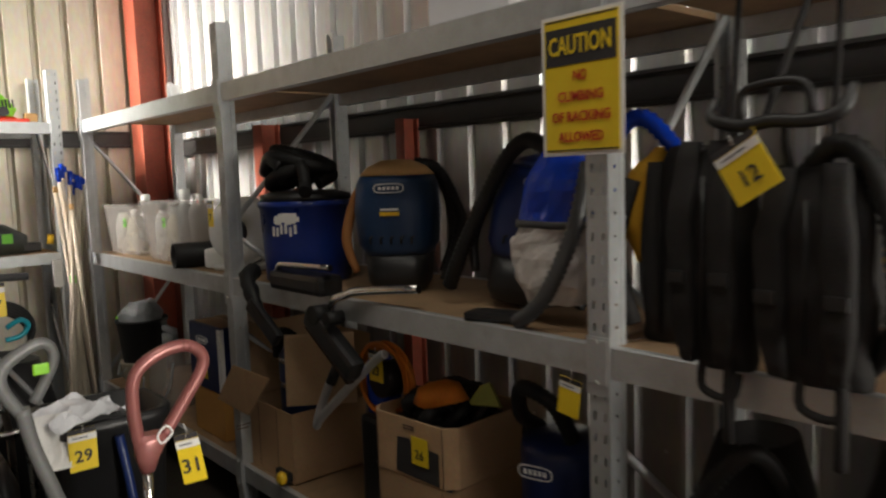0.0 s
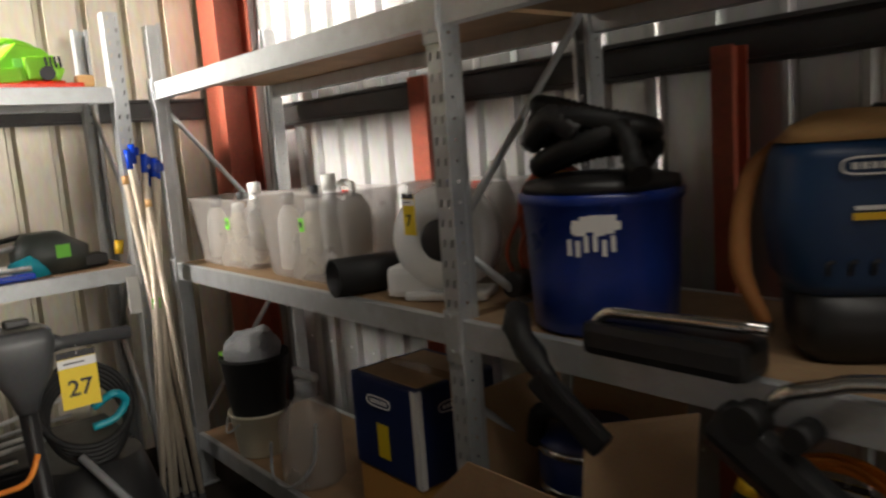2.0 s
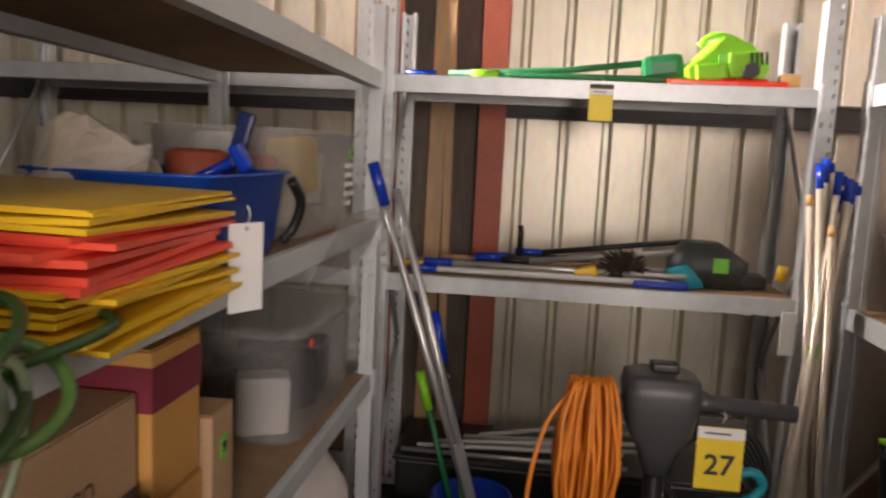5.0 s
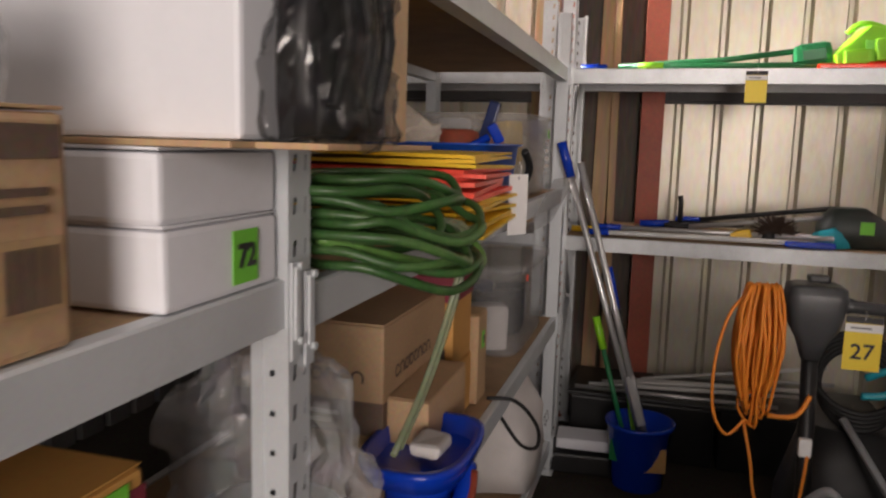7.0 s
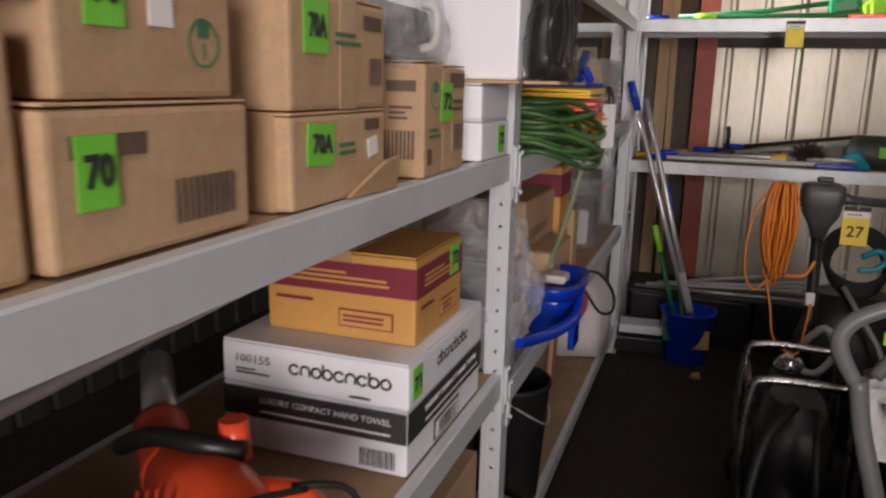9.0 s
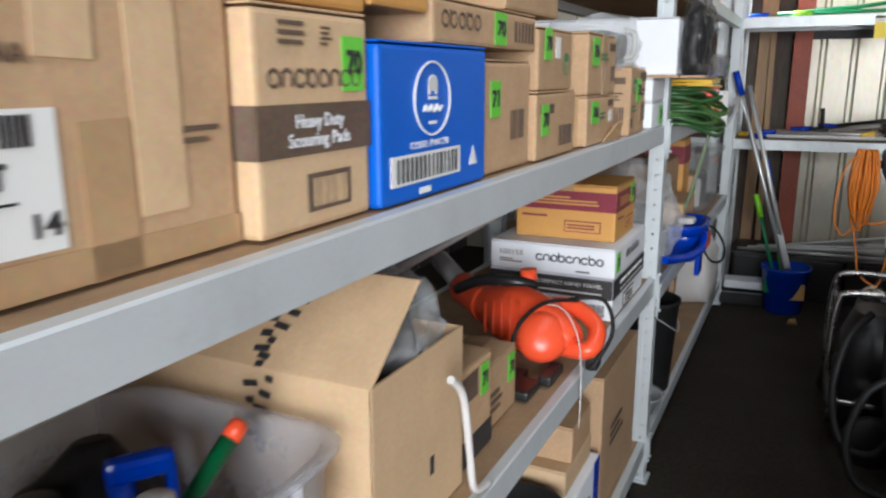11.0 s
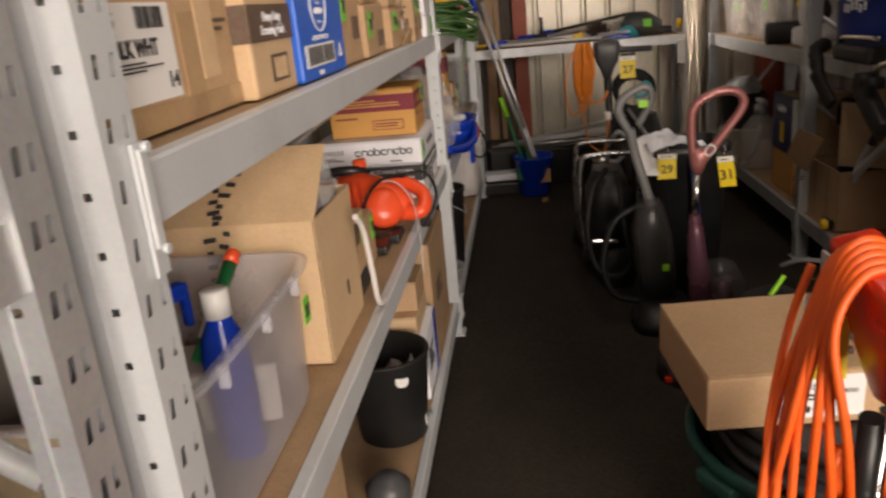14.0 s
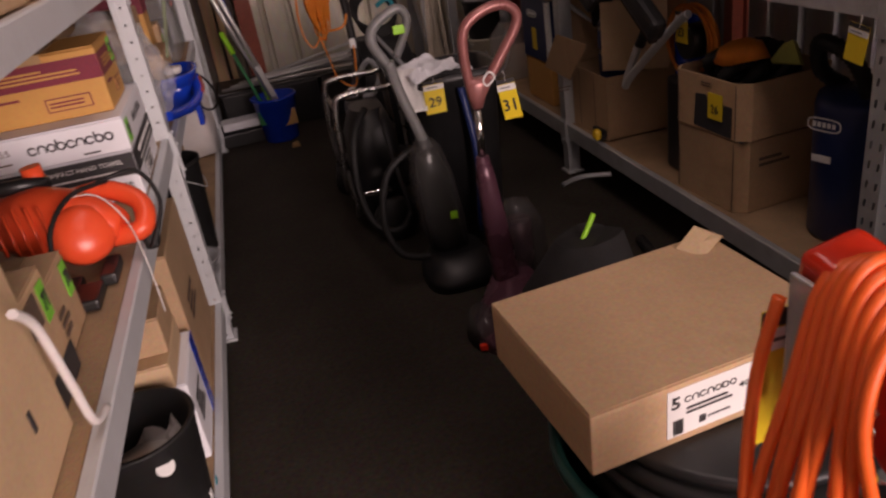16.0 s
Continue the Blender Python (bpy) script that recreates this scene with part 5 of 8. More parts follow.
# big clear tub at the end
t = tub((-0.66, 3.98, ZA), 90, 0.62, 0.42, 0.275, "large hazy storage tub filled with packets", HAZY, 0.05)
for i, mm in enumerate((YELLOW, RED, CARD_WHITE, CREAM, RED_ORANGE, YELLOW, CLOTH_WHITE, CREAM)):
    B().box((0, 0, 0.07), (0.13, 0.1, 0.14 + 0.012 * (i % 3)), 0.02).crumple(0.015, 10).thing("packet", mm, pose(-0.76 + 0.16 * (i % 2), 3.74 + 0.155 * (i // 2), ZA + 0.014 + 0.05 * (i % 3), 0, 0, 15 * i), "coloured packet in the tub", "packet", "packets in the tub")
bars(t, (0.62, 0.42, 0.25), "F", 0.42, 0.06, 0.54, 0.2, 5, LABEL)
sticker(t, (0.62, 0.42, 0.25), "F", 0.50, 0.22, "9", 0.04, 0.03)
B().box((0, 0, 0), (0.004, 0.55, 0.20), 0.001).crumple(0.022, 7).thing("torn_plastic_sheet", WRAP, pose(-0.405, 4.05, ZA - 0.03, 0, 28, 0), "torn grey plastic sheet over the shelf edge", "plastic sheet")
# shelf below
c, d = left_box(2.62, 3.05, ZB, ZB + 0.37, "brown cleaning-pad carton with dark band", CARD, front=-0.52, depth=0.34, group="cartons in the second bay")
word_mark(c, d, "L", 0.060, 0.243, 0.300, 0.277, 8, INK_BROWN)
word_mark(c, d, "F", 0.060, 0.243, 0.300, 0.277, 8, INK_BROWN)
for s, uu in (("F", 0.43), ("L", 0.34)):
    patch(c, d, s, 0, 0.14, uu, 0.21, INK_BROWN, "dark_band")
    bars(c, d, s, 0.05, 0.155, uu - 0.06, 0.19, 2, LABEL)
c, d = left_box(2.64, 2.93, ZB, ZB + 0.22, "crumpled open brown carton", CARD, front=-0.43, depth=0.09, group="cartons in the second bay", tape="")
c, d = left_box(3.06, 3.245, ZB + 0.16, ZB + 0.44, "brown carton with maroon band", CARD_ORANGE, front=-0.50, depth=0.30, group="cartons in the second bay")
patch(c, d, "F", 0, 0.17, 0.185, 0.25, MAROON, "maroon_band")
patch(c, d, "L", 0, 0.17, 0.30, 0.25, MAROON, "maroon_band")
c, d = left_box(3.06, 3.25, ZB, ZB + 0.158, "brown carton under the banded one", CARD_ORANGE, front=-0.498, depth=0.3, group="cartons in the second bay")
c, d = left_box(3.255, 3.36, ZB, ZB + 0.26, "narrow brown carton with green sticker", CARD, front=-0.48, depth=0.26, group="cartons in the second bay")
sticker(c, d, "F", 0.05, 0.18, "9", 0.03, 0.05)
t = tub((-0.66, 4.03, ZB), 90, 0.62, 0.42, 0.30, "clear lidded storage tub with dark contents", CLEAR, 0.05)
B().loft([(0, 0, 0.302, 0.335, 0.225, 7), (0, 0, 0.318, 0.335, 0.225, 7), (0, 0, 0.326, 0.31, 0.20, 7)], 40).part("lid", CLEAR, t)
B().cyl((-0.27, -0.222, 0.285), (-0.27, -0.226, 0.285), 0.012).part("red_dot", FLUORO, t)
for i, mm in enumerate((BLACK, CLOTH_WHITE, BLACK, BLACK, NAVY, BLACK)):
    B().box((0, 0, 0.08), (0.14, 0.12, 0.16), 0.02).crumple(0.012, 10).thing("stored_part", mm, pose(-0.74 + 0.15 * (i % 2), 3.83 + 0.2 * (i // 2), ZB + 0.012, 0, 0, 20 * i), "dark spare part in the clear tub", "part", "parts in the tub")
# plastic-wrapped pail, blue wringer bucket
g = thing("wrapped_pail", (-0.52, 2.17, ZB), 0, "grey pail wrapped in a clear plastic bag", "pail")
B().lathe([(0.085, 0), (0.09, 0.004), (0.105, 0.19), (0.112, 0.2), (0.1, 0.2), (0.08, 0.02), (0.001, 0.02)], 28).part("pail", GREY_LIGHT, g)
B().loft([(0, 0, 0.12, 0.115, 0.115, 2), (0, 0.02, 0.25, 0.15, 0.15, 2), (-0.02, 0.02, 0.37, 0.12, 0.13, 2), (-0.03, 0.0, 0.43, 0.04, 0.05, 2)], 52, sub=7).creased(0.035).part("clear_wrap", WRAP, g)
g = thing("wringer_bucket", (-0.425, 2.60, ZB), 0, "blue wringer pail with a curved spout bar", "bucket")
B().loft([(0, 0, 0.002, 0.062, 0.085, 3), (0, 0, 0.08, 0.068, 0.095, 3), (0, 0, 0.115, 0.085, 0.125, 3)], 32).part("body", BLUE, g)
B().loft([(0, 0, 0.117, 0.095, 0.15, 3), (0, 0, 0.15, 0.105, 0.165, 3), (0, 0, 0.158, 0.105, 0.165, 3), (0, 0, 0.158, 0.09, 0.145, 3), (0, 0, 0.125, 0.085, 0.13, 3)], 36).part("rim", BLUE, g)
B().tube([(0.09, 0.0, 0.12), (0.095, -0.09, 0.075), (0.07, -0.20, 0.06), (0.03, -0.34, 0.072), (0.005, -0.44, 0.09)], 0.017, 12, smooth=5).part("spout_bar", BLUE, g)
B().box((0.07, 0.03, 0.02), (0.02, 0.10, 0.17), 0.006).part("front_plate", BLUE, g)
B().box((0.02, -0.03, 0.165), (0.06, 0.10, 0.025), 0.01).crumple(0.012, 16).part("wet_cloth", CLOTH_WHITE, g)
B().tube([(0.106, -0.02, 0.118), (0.112, -0.06, 0.092), (0.108, -0.10, 0.078)], 0.008, 8, smooth=3).part("red_label", ORANGE_DARK, g)
g = thing("black_bin", (-0.53, 2.56, 0.162), 0, "black plastic bucket on the lowest shelf", "bucket")
B().lathe([(0.095, 0), (0.10, 0.006), (0.122, 0.37), (0.128, 0.375), (0.128, 0.39), (0.116, 0.39), (0.095, 0.015), (0.001, 0.015)], 32).part("shell", RUBBER, g)
B().tube([(0.0, 0.125, 0.37), (0.10, 0.08, 0.30), (0.125, 0.0, 0.26), (0.10, -0.08, 0.30), (0.0, -0.125, 0.37)], 0.003, 6, smooth=4).part("bail", STEEL, g)
g = thing("teal_bottle", (-0.53, 2.84, 0.162), 0, "teal bottle with yellow label", "bottle")
B().lathe([(0.034, 0), (0.036, 0.01), (0.036, 0.20), (0.016, 0.25), (0.016, 0.28), (0.001, 0.281)], 20).part("body", TEAL, g)
B().box((0.033, -0.005, 0.17), (0.01, 0.03, 0.04), 0.002).part("yellow_label", LIME, g)
c, d = left_box(2.98, 3.55, 0.162, 0.60, "brown carton and board on the lowest shelf", CARD, front=-0.60, group="cartons in the second bay")
B().box((0, 0, 0.22), (0.02, 0.09, 0.44), 0.003).thing("timber_offcut", TIMBER, pose(-0.57, 3.42, 0.162, 0, 2, 0), "timber offcut stood against a carton", "board")
g = thing("paper_sack", (-0.55, 4.05, 0.162), 0, "white paper sack with black lettering", "sack")
B().loft([(0, 0, 0, 0.13, 0.2, 4), (0, 0, 0.10, 0.145, 0.22, 3), (0, 0, 0.30, 0.13, 0.2, 3), (-0.02, 0, 0.42, 0.06, 0.14, 2)], 32).crumple(0.03, 7).part("sack", CLOTH_WHITE, g)
letters(g, "CC 3", basis((0.165, -0.03, 0.26), (0, 1, 0), (-0.2, 0, 1), (1, 0, 0.2)), 0.05, INK)
B().tube([(-0.46, 3.3, 0.73), (-0.38, 3.33, 0.72), (-0.33, 3.42, 0.62), (-0.34, 3.5, 0.52), (-0.40, 3.55, 0.50), (-0.46, 3.5, 0.606)], 0.006, 8, smooth=5).thing("black_flex", RUBBER, Matrix(), "black flex looped off the shelf", "flex")
g = thing("white_tray", (-0.52, 2.3, 0.162), 0, "pale bowl and grey-green bags low on the shelf", "bowl")
B().lathe([(0.07, 0), (0.11, 0.07), (0.115, 0.075), (0.1, 0.07), (0.065, 0.012), (0.001, 0.012)], 28).part("bowl", GREY_LIGHT, g)

# ---- right run of shelving ----
# things here face the aisle (-x): local x runs along -y
ZM, ZR, ZT = 1.036, 0.251, 1.816


def right_box(y0, y1, z0, z1, label, material=None, depth=0.34, front=1.285, tape="T", group="cartons on the right run", turn=0):
    dims = (y1 - y0, depth, z1 - z0)
    return carton((front + depth / 2, (y0 + y1) / 2, z0), -90 + turn, dims, label, material, tape, group), dims


def corrugated_hose(parent, pts, r, material, name="hose", rings=0.016):
    """A ribbed suction hose along a curve."""
    b = B()
    cur = [Vector(p) for p in pts]
    fine, k = [], len(cur)
    for i in range(k - 1):
        a, p, q, d = cur[max(i - 1, 0)], cur[i], cur[i + 1], cur[min(i + 2, k - 1)]
        n = max(3, int((q - p).length / (rings / 2)))
        for j in range(n):
            t = j / n
            fine.append(0.5 * ((2 * p) + (q - a) * t + (2 * a - 5 * p + 4 * q - d) * t * t + (3 * p - a - 3 * q + d) * t ** 3))
    fine.append(cur[-1])
    b.tube(fine, [r * (1.0 if i % 2 else 0.80) for i in range(len(fine))], 10)
    return b.part(name, material, parent)


def oval_badge(parent, m, w, h, material=None):
    material = material or LABEL
    B().tube([(w * math.copysign(abs(math.cos(a)) ** 0.5, math.cos(a)), h * math.copysign(abs(math.sin(a)) ** 0.7, math.sin(a)), 0) for a in [i * math.pi / 14 for i in range(28)]], 0.0022, 5, closed=True).part("badge_ring", material, parent, m)
    b = B()
    for i in range(5):
        b.box((-w * 0.6 + i * w * 0.3, 0, 0), (w * 0.2, h * 0.8, 0.002))
    b.part("badge_mark", material, parent, m)


# hazy tubs with bottles
for y0, y1, tx, td, h, n in ((4.03, 4.66, 1.46, 0.34, 0.275, 5), (3.47, 4.01, 1.46, 0.34, 0.30, 5), (2.94, 3.46, 1.68, 0.22, 0.31, 3)):
    t = tub((tx, (y0 + y1) / 2, ZM), -90, y1 - y0 - 0.03, td, h, "hazy clear tub holding cleaning bottles", MILKY, 0.14, rim=0.009)
    sticker(t, (y1 - y0, td - 0.01, h), "F", (y1 - y0) * 0.7, h * 0.66, "9", 0.03, 0.045)
    for i in range(n):
        yy = y0 + 0.11 + (y1 - y0 - 0.22) * i / max(1, n - 1)
        mm, cc, r = ((WHITE, WHITE, 0.045), (CLEAR, RED, 0.032), (CREAM, WHITE, 0.05), (TAN, BLACK, 0.03), (WHITE, GREY, 0.045))[i]
        bottle((tx - td / 2 + 0.105 + (0.08 * (i % 2) if td > 0.3 else 0), yy, ZM + 0.016), "cleaning bottle standing in the tub", mm, cc, r, h - 0.02 * (i % 3) + (0.045 if i == 0 else 0), tilt=(4 * (i % 3) - 4, 5 if i == 1 else 0))
g = thing("jug", (1.45, 3.60, ZM + 0.016), -90, "white plastic jug with a square handle", "jug")
B().loft([(0, 0, 0, 0.08, 0.06, 5), (0, 0, 0.22, 0.085, 0.065, 5), (0, 0, 0.27, 0.05, 0.05, 3)], 24).part("body", WHITE, g)
B().tube([(-0.03, 0, 0.265), (-0.03, 0, 0.305), (0.05, 0, 0.305), (0.05, 0, 0.265)], 0.012, 8, smooth=3).part("handle", WHITE, g)
# length of dark duct
g = thing("duct_pipe", (1.30, 3.30, ZM), 0, "short dark grey pipe lying on the shelf", "pipe")
B().rings([[Vector((r * math.cos(2 * math.pi * j / 28), r * math.sin(2 * math.pi * j / 28), z)) for j in range(28)] for r, z in ((0.052, 0), (0.058, 0.0), (0.058, 0.30), (0.052, 0.30))], closed=True).part("pipe", RUBBER, g, pose(-0.085, 0.03, 0.058, 0, 90, -8))
# white scroll blower with tag
g = thing("carpet_blower", (1.42, 3.03, ZM), -58, "white scroll fan blower with black intake", "blower")
B().lathe([(0.04, -0.07), (0.13, -0.06), (0.15, -0.04), (0.15, 0.04), (0.13, 0.06), (0.06, 0.065), (0.055, 0.04), (0.001, 0.04)], 32).part("scroll", WHITE, g, pose(0, 0, 0.17, 90, 0, 0))
B().lathe([(0.065, 0), (0.05, 0.004), (0.02, 0.006), (0.001, 0.006)], 24).part("intake", BLACK, g, pose(0, -0.062, 0.17, 90, 0, 0))
B().box((-0.1, 0, 0.05), (0.16, 0.1, 0.09), 0.02).box((0, 0, 0.012), (0.24, 0.14, 0.024), 0.01).part("base", WHITE, g)
hang_tag((1.255, 2.985, ZM + 0.33), -90, "7", "yellow lot tag on the white blower", 0.05, 0.11, 0.02)
# orange and black machine behind the drum
g = thing("orange_polisher", (1.60, 2.76, ZM), -90, "orange hand machine with black grip", "tool")
B().loft([(0, 0, 0.01, 0.10, 0.09, 3), (0, 0, 0.16, 0.11, 0.10, 3), (0.03, 0, 0.24, 0.07, 0.07, 2)], 24).part("housing", ORANGE_DARK, g)
B().tube([(-0.09, -0.02, 0.10), (-0.12, -0.03, 0.22), (-0.06, -0.04, 0.32), (0.06, -0.03, 0.34), (0.11, -0.02, 0.26)], 0.015, 10, smooth=5).part("grip", ORANGE_DARK, g)
for i in range(5):
    B().tube([(-0.10 + 0.05 * i, -0.07, 0.03), (-0.11 + 0.05 * i, -0.11, 0.12), (-0.07 + 0.045 * i, -0.09, 0.22), (-0.02 + 0.03 * i, -0.04, 0.30)], 0.006, 6, smooth=4).part("guard_bar", ORANGE_DARK, g)
B().box((0.03, -0.06, 0.32), (0.11, 0.012, 0.04), 0.005).part("yellow_plate", YELLOW, g)
B().cyl((-0.05, -0.1, 0.05), (-0.05, -0.16, 0.05), 0.035).part("black_hub", BLACK, g)

# blue drum vacuum with hose on top
g = thing("drum_vacuum", pose(1.43, 2.495, ZM, 0, 0, -90) @ Matrix.Diagonal((0.93, 0.93, 1, 1)), 0, "navy blue drum vacuum with worn white mark", "vacuum")
B().lathe([(0.165, 0.0), (0.175, 0.01), (0.182, 0.13), (0.190, 0.28), (0.198, 0.285), (0.198, 0.305), (0.185, 0.308), (0.001, 0.31)], 40).part("drum", DRUM_BLUE, g)
B().lathe([(0.19, 0.306), (0.185, 0.33), (0.12, 0.345), (0.001, 0.346)], 32).part("lid", BLACK, g)
b = B()
rnd = random.Random(3)
for i in range(22):
    leg = i > 15
    a = radians(-60 + (-15 + 6 * (i - 16) if leg else rnd.uniform(-18, 18)))
    z = rnd.uniform(0.195, 0.207) if leg else rnd.uniform(0.232, 0.255)
    b.box((0, 0, 0), (0.010 if leg else rnd.uniform(0.014, 0.03), 0.003, 0.034 if leg else rnd.uniform(0.014, 0.026)), m=Matrix.Translation((0.188 * math.cos(a), 0.188 * math.sin(a), z)) @ pose(0, 0, 0, 0, 0, math.degrees(a) + 90))
tagged(b.part("worn_mark", LABEL, g), kind="stuff")
pts = []
for i in range(27):
    a = i * 0.62
    pts.append((0.135 * math.cos(a) + 0.01 * math.sin(i), 0.12 * math.sin(a) - 0.02, 0.37 + 0.004 * i + 0.028 * math.sin(a * 1.3)))
pts += [(0.12, -0.09, 0.44), (0.17, -0.1, 0.37), (0.20, -0.12, 0.34)]
corrugated_hose(g, pts, 0.027, RUBBER)
B().tube([(-0.11, -0.12, 0.42), (-0.02, -0.14, 0.47), (0.05, -0.13, 0.43)], 0.03, 10, smooth=4).part("hose_cuff", BLACK, g)
# black floor tools and a wand in front of it
g = thing("floor_tool", (1.235, 2.20, ZM), -90, "black vacuum floor tool with bent chrome wand", "vacuum tool")
B().box((0.0, 0, 0.035), (0.34, 0.10, 0.07), 0.02).part("head", BLACK, g)
B().tube([(-0.16, -0.02, 0.05), (-0.12, -0.03, 0.085), (-0.06, -0.03, 0.092), (0.2, -0.02, 0.098)], 0.0115, 10, smooth=4).part("wand", CHROME, g)
B().tube([(-0.40, 0.02, 0.045), (-0.35, -0.04, 0.03), (-0.29, -0.06, -0.03), (-0.23, -0.06, -0.09)], [0.026, 0.03, 0.03, 0.02], 10, smooth=4).crumple(0.012, 25).part("neck", RUBBER, g)
B().box((0, 0, 0), (0.20, 0.03, 0.06), 0.012).part("flat_head", BLACK, g, pose(-0.20, -0.06, -0.12, 0, 40, 10))

# backpack vacuums
def backpack(at, rz, label, body, top, tilt=(0, 0), strap=STRAP, h=0.44):
    g = thing("backpack_vacuum", pose(*at, tilt[0], tilt[1], rz), 0, label, "vacuum", "backpack vacuums")
    B().loft([(0, 0, 0.0, 0.085, 0.08, 3.5), (0, 0, 0.03, 0.105, 0.095, 3.2), (0, 0, 0.125, 0.115, 0.103, 3)], 32).part("base", BLACK, g)
    B().loft([(0, 0, 0.127, 0.115, 0.105, 3), (0, 0, 0.145, 0.122, 0.108, 3), (0, 0, 0.16, 0.135, 0.112, 3), (0, 0, h * 0.62, 0.145, 0.118, 3), (0, 0.0, h * 0.82, 0.137, 0.115, 2.8), (0, 0, h * 0.88, 0.125, 0.105, 2.6)], 36).part("shell", body, g)
    B().loft([(0, 0, h * 0.885, 0.127, 0.107, 2.6), (0, 0, h * 0.95, 0.10, 0.09, 2.4), (0, 0, h, 0.05, 0.05, 2), (0, 0, h * 1.005, 0.01, 0.01, 2)], 32).part("top_cap", top, g)
    b = B()
    for i in range(5):
        b.tube([(-0.07 + 0.035 * i, -0.116, 0.165), (-0.07 + 0.035 * i, -0.118, 0.185), (-0.06 + 0.035 * i, -0.118, 0.19)], 0.004, 6)
    b.part("vent_ribs", BLACK, g)
    oval_badge(g, basis((0, -0.121, h * 0.79), (1, 0, 0), (0, 0, 1), (0, -1, 0)), 0.05, 0.014)
    B().box((0, -0.121, h * 0.60), (0.066, 0.003, 0.012)).part("yellow_stripe", YELLOW, g)
    B().box((0, -0.121, h * 0.632), (0.06, 0.003, 0.007)).part("print_bar", LABEL, g)
    for s in (-1, 1):
        B().tube([(s * 0.09, 0.06, h * 0.9), (s * 0.16, 0.05, h * 0.75), (s * 0.19, 0.0, h * 0.4), (s * 0.15, -0.02, 0.06)], [0.013, 0.017, 0.019, 0.013], 10, smooth=5).part("shoulder_strap", strap if s < 0 else FABRIC, g)
    corrugated_hose(g, [(0.05, 0.05, h * 0.98), (0.13, 0.06, h * 0.92), (0.20, 0.03, h * 0.62), (0.215, -0.02, 0.2), (0.17, -0.08, 0.04)], 0.021, RUBBER)
    return g


backpack((1.49, 1.985, ZM), -52, "blue-green backpack vacuum with brown strap and worn top", TEALBLUE, TAN)
backpack((1.52, 1.45, ZM), -60, "dark blue backpack vacuum leaning on the shelf", NAVY, NAVY, (-6, 14), BLACK)
g = thing("arched_hose", (1.42, 1.55, ZM), 0, "black ribbed suction hose arching over the shelf", "hose")
corrugated_hose(g, [(-0.02, 0.08, 0.05), (-0.02, 0.02, 0.16), (0.0, -0.04, 0.28), (0.02, -0.13, 0.42), (0.02, -0.22, 0.47), (0.03, -0.31, 0.42)], 0.024, RUBBER)
g = thing("cloth_vacuum_bag", pose(1.40, 1.20, ZM, 0, 0, -90), 0, "blue and white cloth vacuum bag with grey piping", "bag")
B().loft([(0, 0, 0.05, 0.09, 0.06, 2.4), (-0.01, 0, 0.10, 0.12, 0.085, 2.6), (-0.02, 0, 0.20, 0.115, 0.085, 2.6), (0.0, 0, 0.255, 0.11, 0.08, 2.6)], 40, sub=5).creased(0.016).part("white_cloth", CLOTH_WHITE, g)
B().loft([(0.0, 0, 0.257, 0.112, 0.082, 2.6), (0.03, 0, 0.36, 0.10, 0.08, 2.6), (0.06, 0, 0.45, 0.06, 0.06, 2.2)], 40, sub=4).creased(0.010).part("blue_cloth", BLUE, g)
B().loft([(0.0, -0.002, 0.245, 0.114, 0.085, 2.6), (0.0, -0.002, 0.262, 0.114, 0.085, 2.6)], 32).crumple(0.008, 9).part("piping", GREY, g)
corrugated_hose(g, [(0.14, -0.05, 0.40), (0.13, -0.10, 0.24), (0.06, -0.13, 0.08), (-0.03, -0.13, 0.01)], 0.022, GREY)
B().box((0, 0, 0.012), (0.16, 0.08, 0.024), 0.008).thing("black_tool_head", BLACK, pose(1.30, 1.33, ZM, 0, 0, -70), "black plastic vacuum tool on the shelf", "vacuum tool")
# wand and brush head hanging over the shelf edge
g = thing("hanging_floor_brush", (1.235, 1.97, ZM), -90, "bent chrome wand with black floor brush over the edge", "vacuum tool")
B().tube([(-0.04, -0.02, -0.04), (0.0, -0.03, 0.0), (0.06, -0.02, 0.02), (0.12, -0.01, 0.036), (0.36, 0.03, 0.06)], 0.014, 12, smooth=4).part("wand", CHROME, g)
B().box((0, 0, 0), (0.30, 0.055, 0.075), 0.018).part("brush_head", BLACK, g, pose(0.02, -0.055, -0.13, 0, 32, 0))
B().box((0, 0, -0.045), (0.28, 0.03, 0.02), 0.004).part("bristles", BRISTLE, g, pose(0.02, -0.055, -0.13, 0, 32, 0))
B().cyl((-0.05, -0.03, -0.05), (-0.05, -0.085, -0.05), 0.032).part("swivel", RUBBER, g)
B().cyl((0.04, -0.03, -0.05), (0.04, -0.09, -0.05), 0.022).part("swivel", RUBBER, g)

# bay nearest the camera: ochre pack, black harness packs
g = thing("ochre_backpack", (1.44, 0.86, ZM), -90, "ochre and blue backpack vacuum behind the post", "vacuum")
B().loft([(0, 0, 0.0, 0.085, 0.08, 3), (0, 0, 0.16, 0.09, 0.08, 3), (0.01, 0, 0.34, 0.08, 0.07, 3), (0.02, 0, 0.43, 0.05, 0.05, 2.4)], 28, sub=3).crumple(0.014, 13).part("shell", FABRIC, g)
B().loft([(-0.075, -0.02, 0.17, 0.022, 0.05, 2.4), (-0.085, -0.04, 0.27, 0.038, 0.06, 2.4), (-0.078, -0.03, 0.37, 0.036, 0.055, 2.4), (-0.05, 0, 0.43, 0.012, 0.03, 2)], 24, sub=3).crumple(0.008, 15).part("ochre_panel", OCHRE, g)
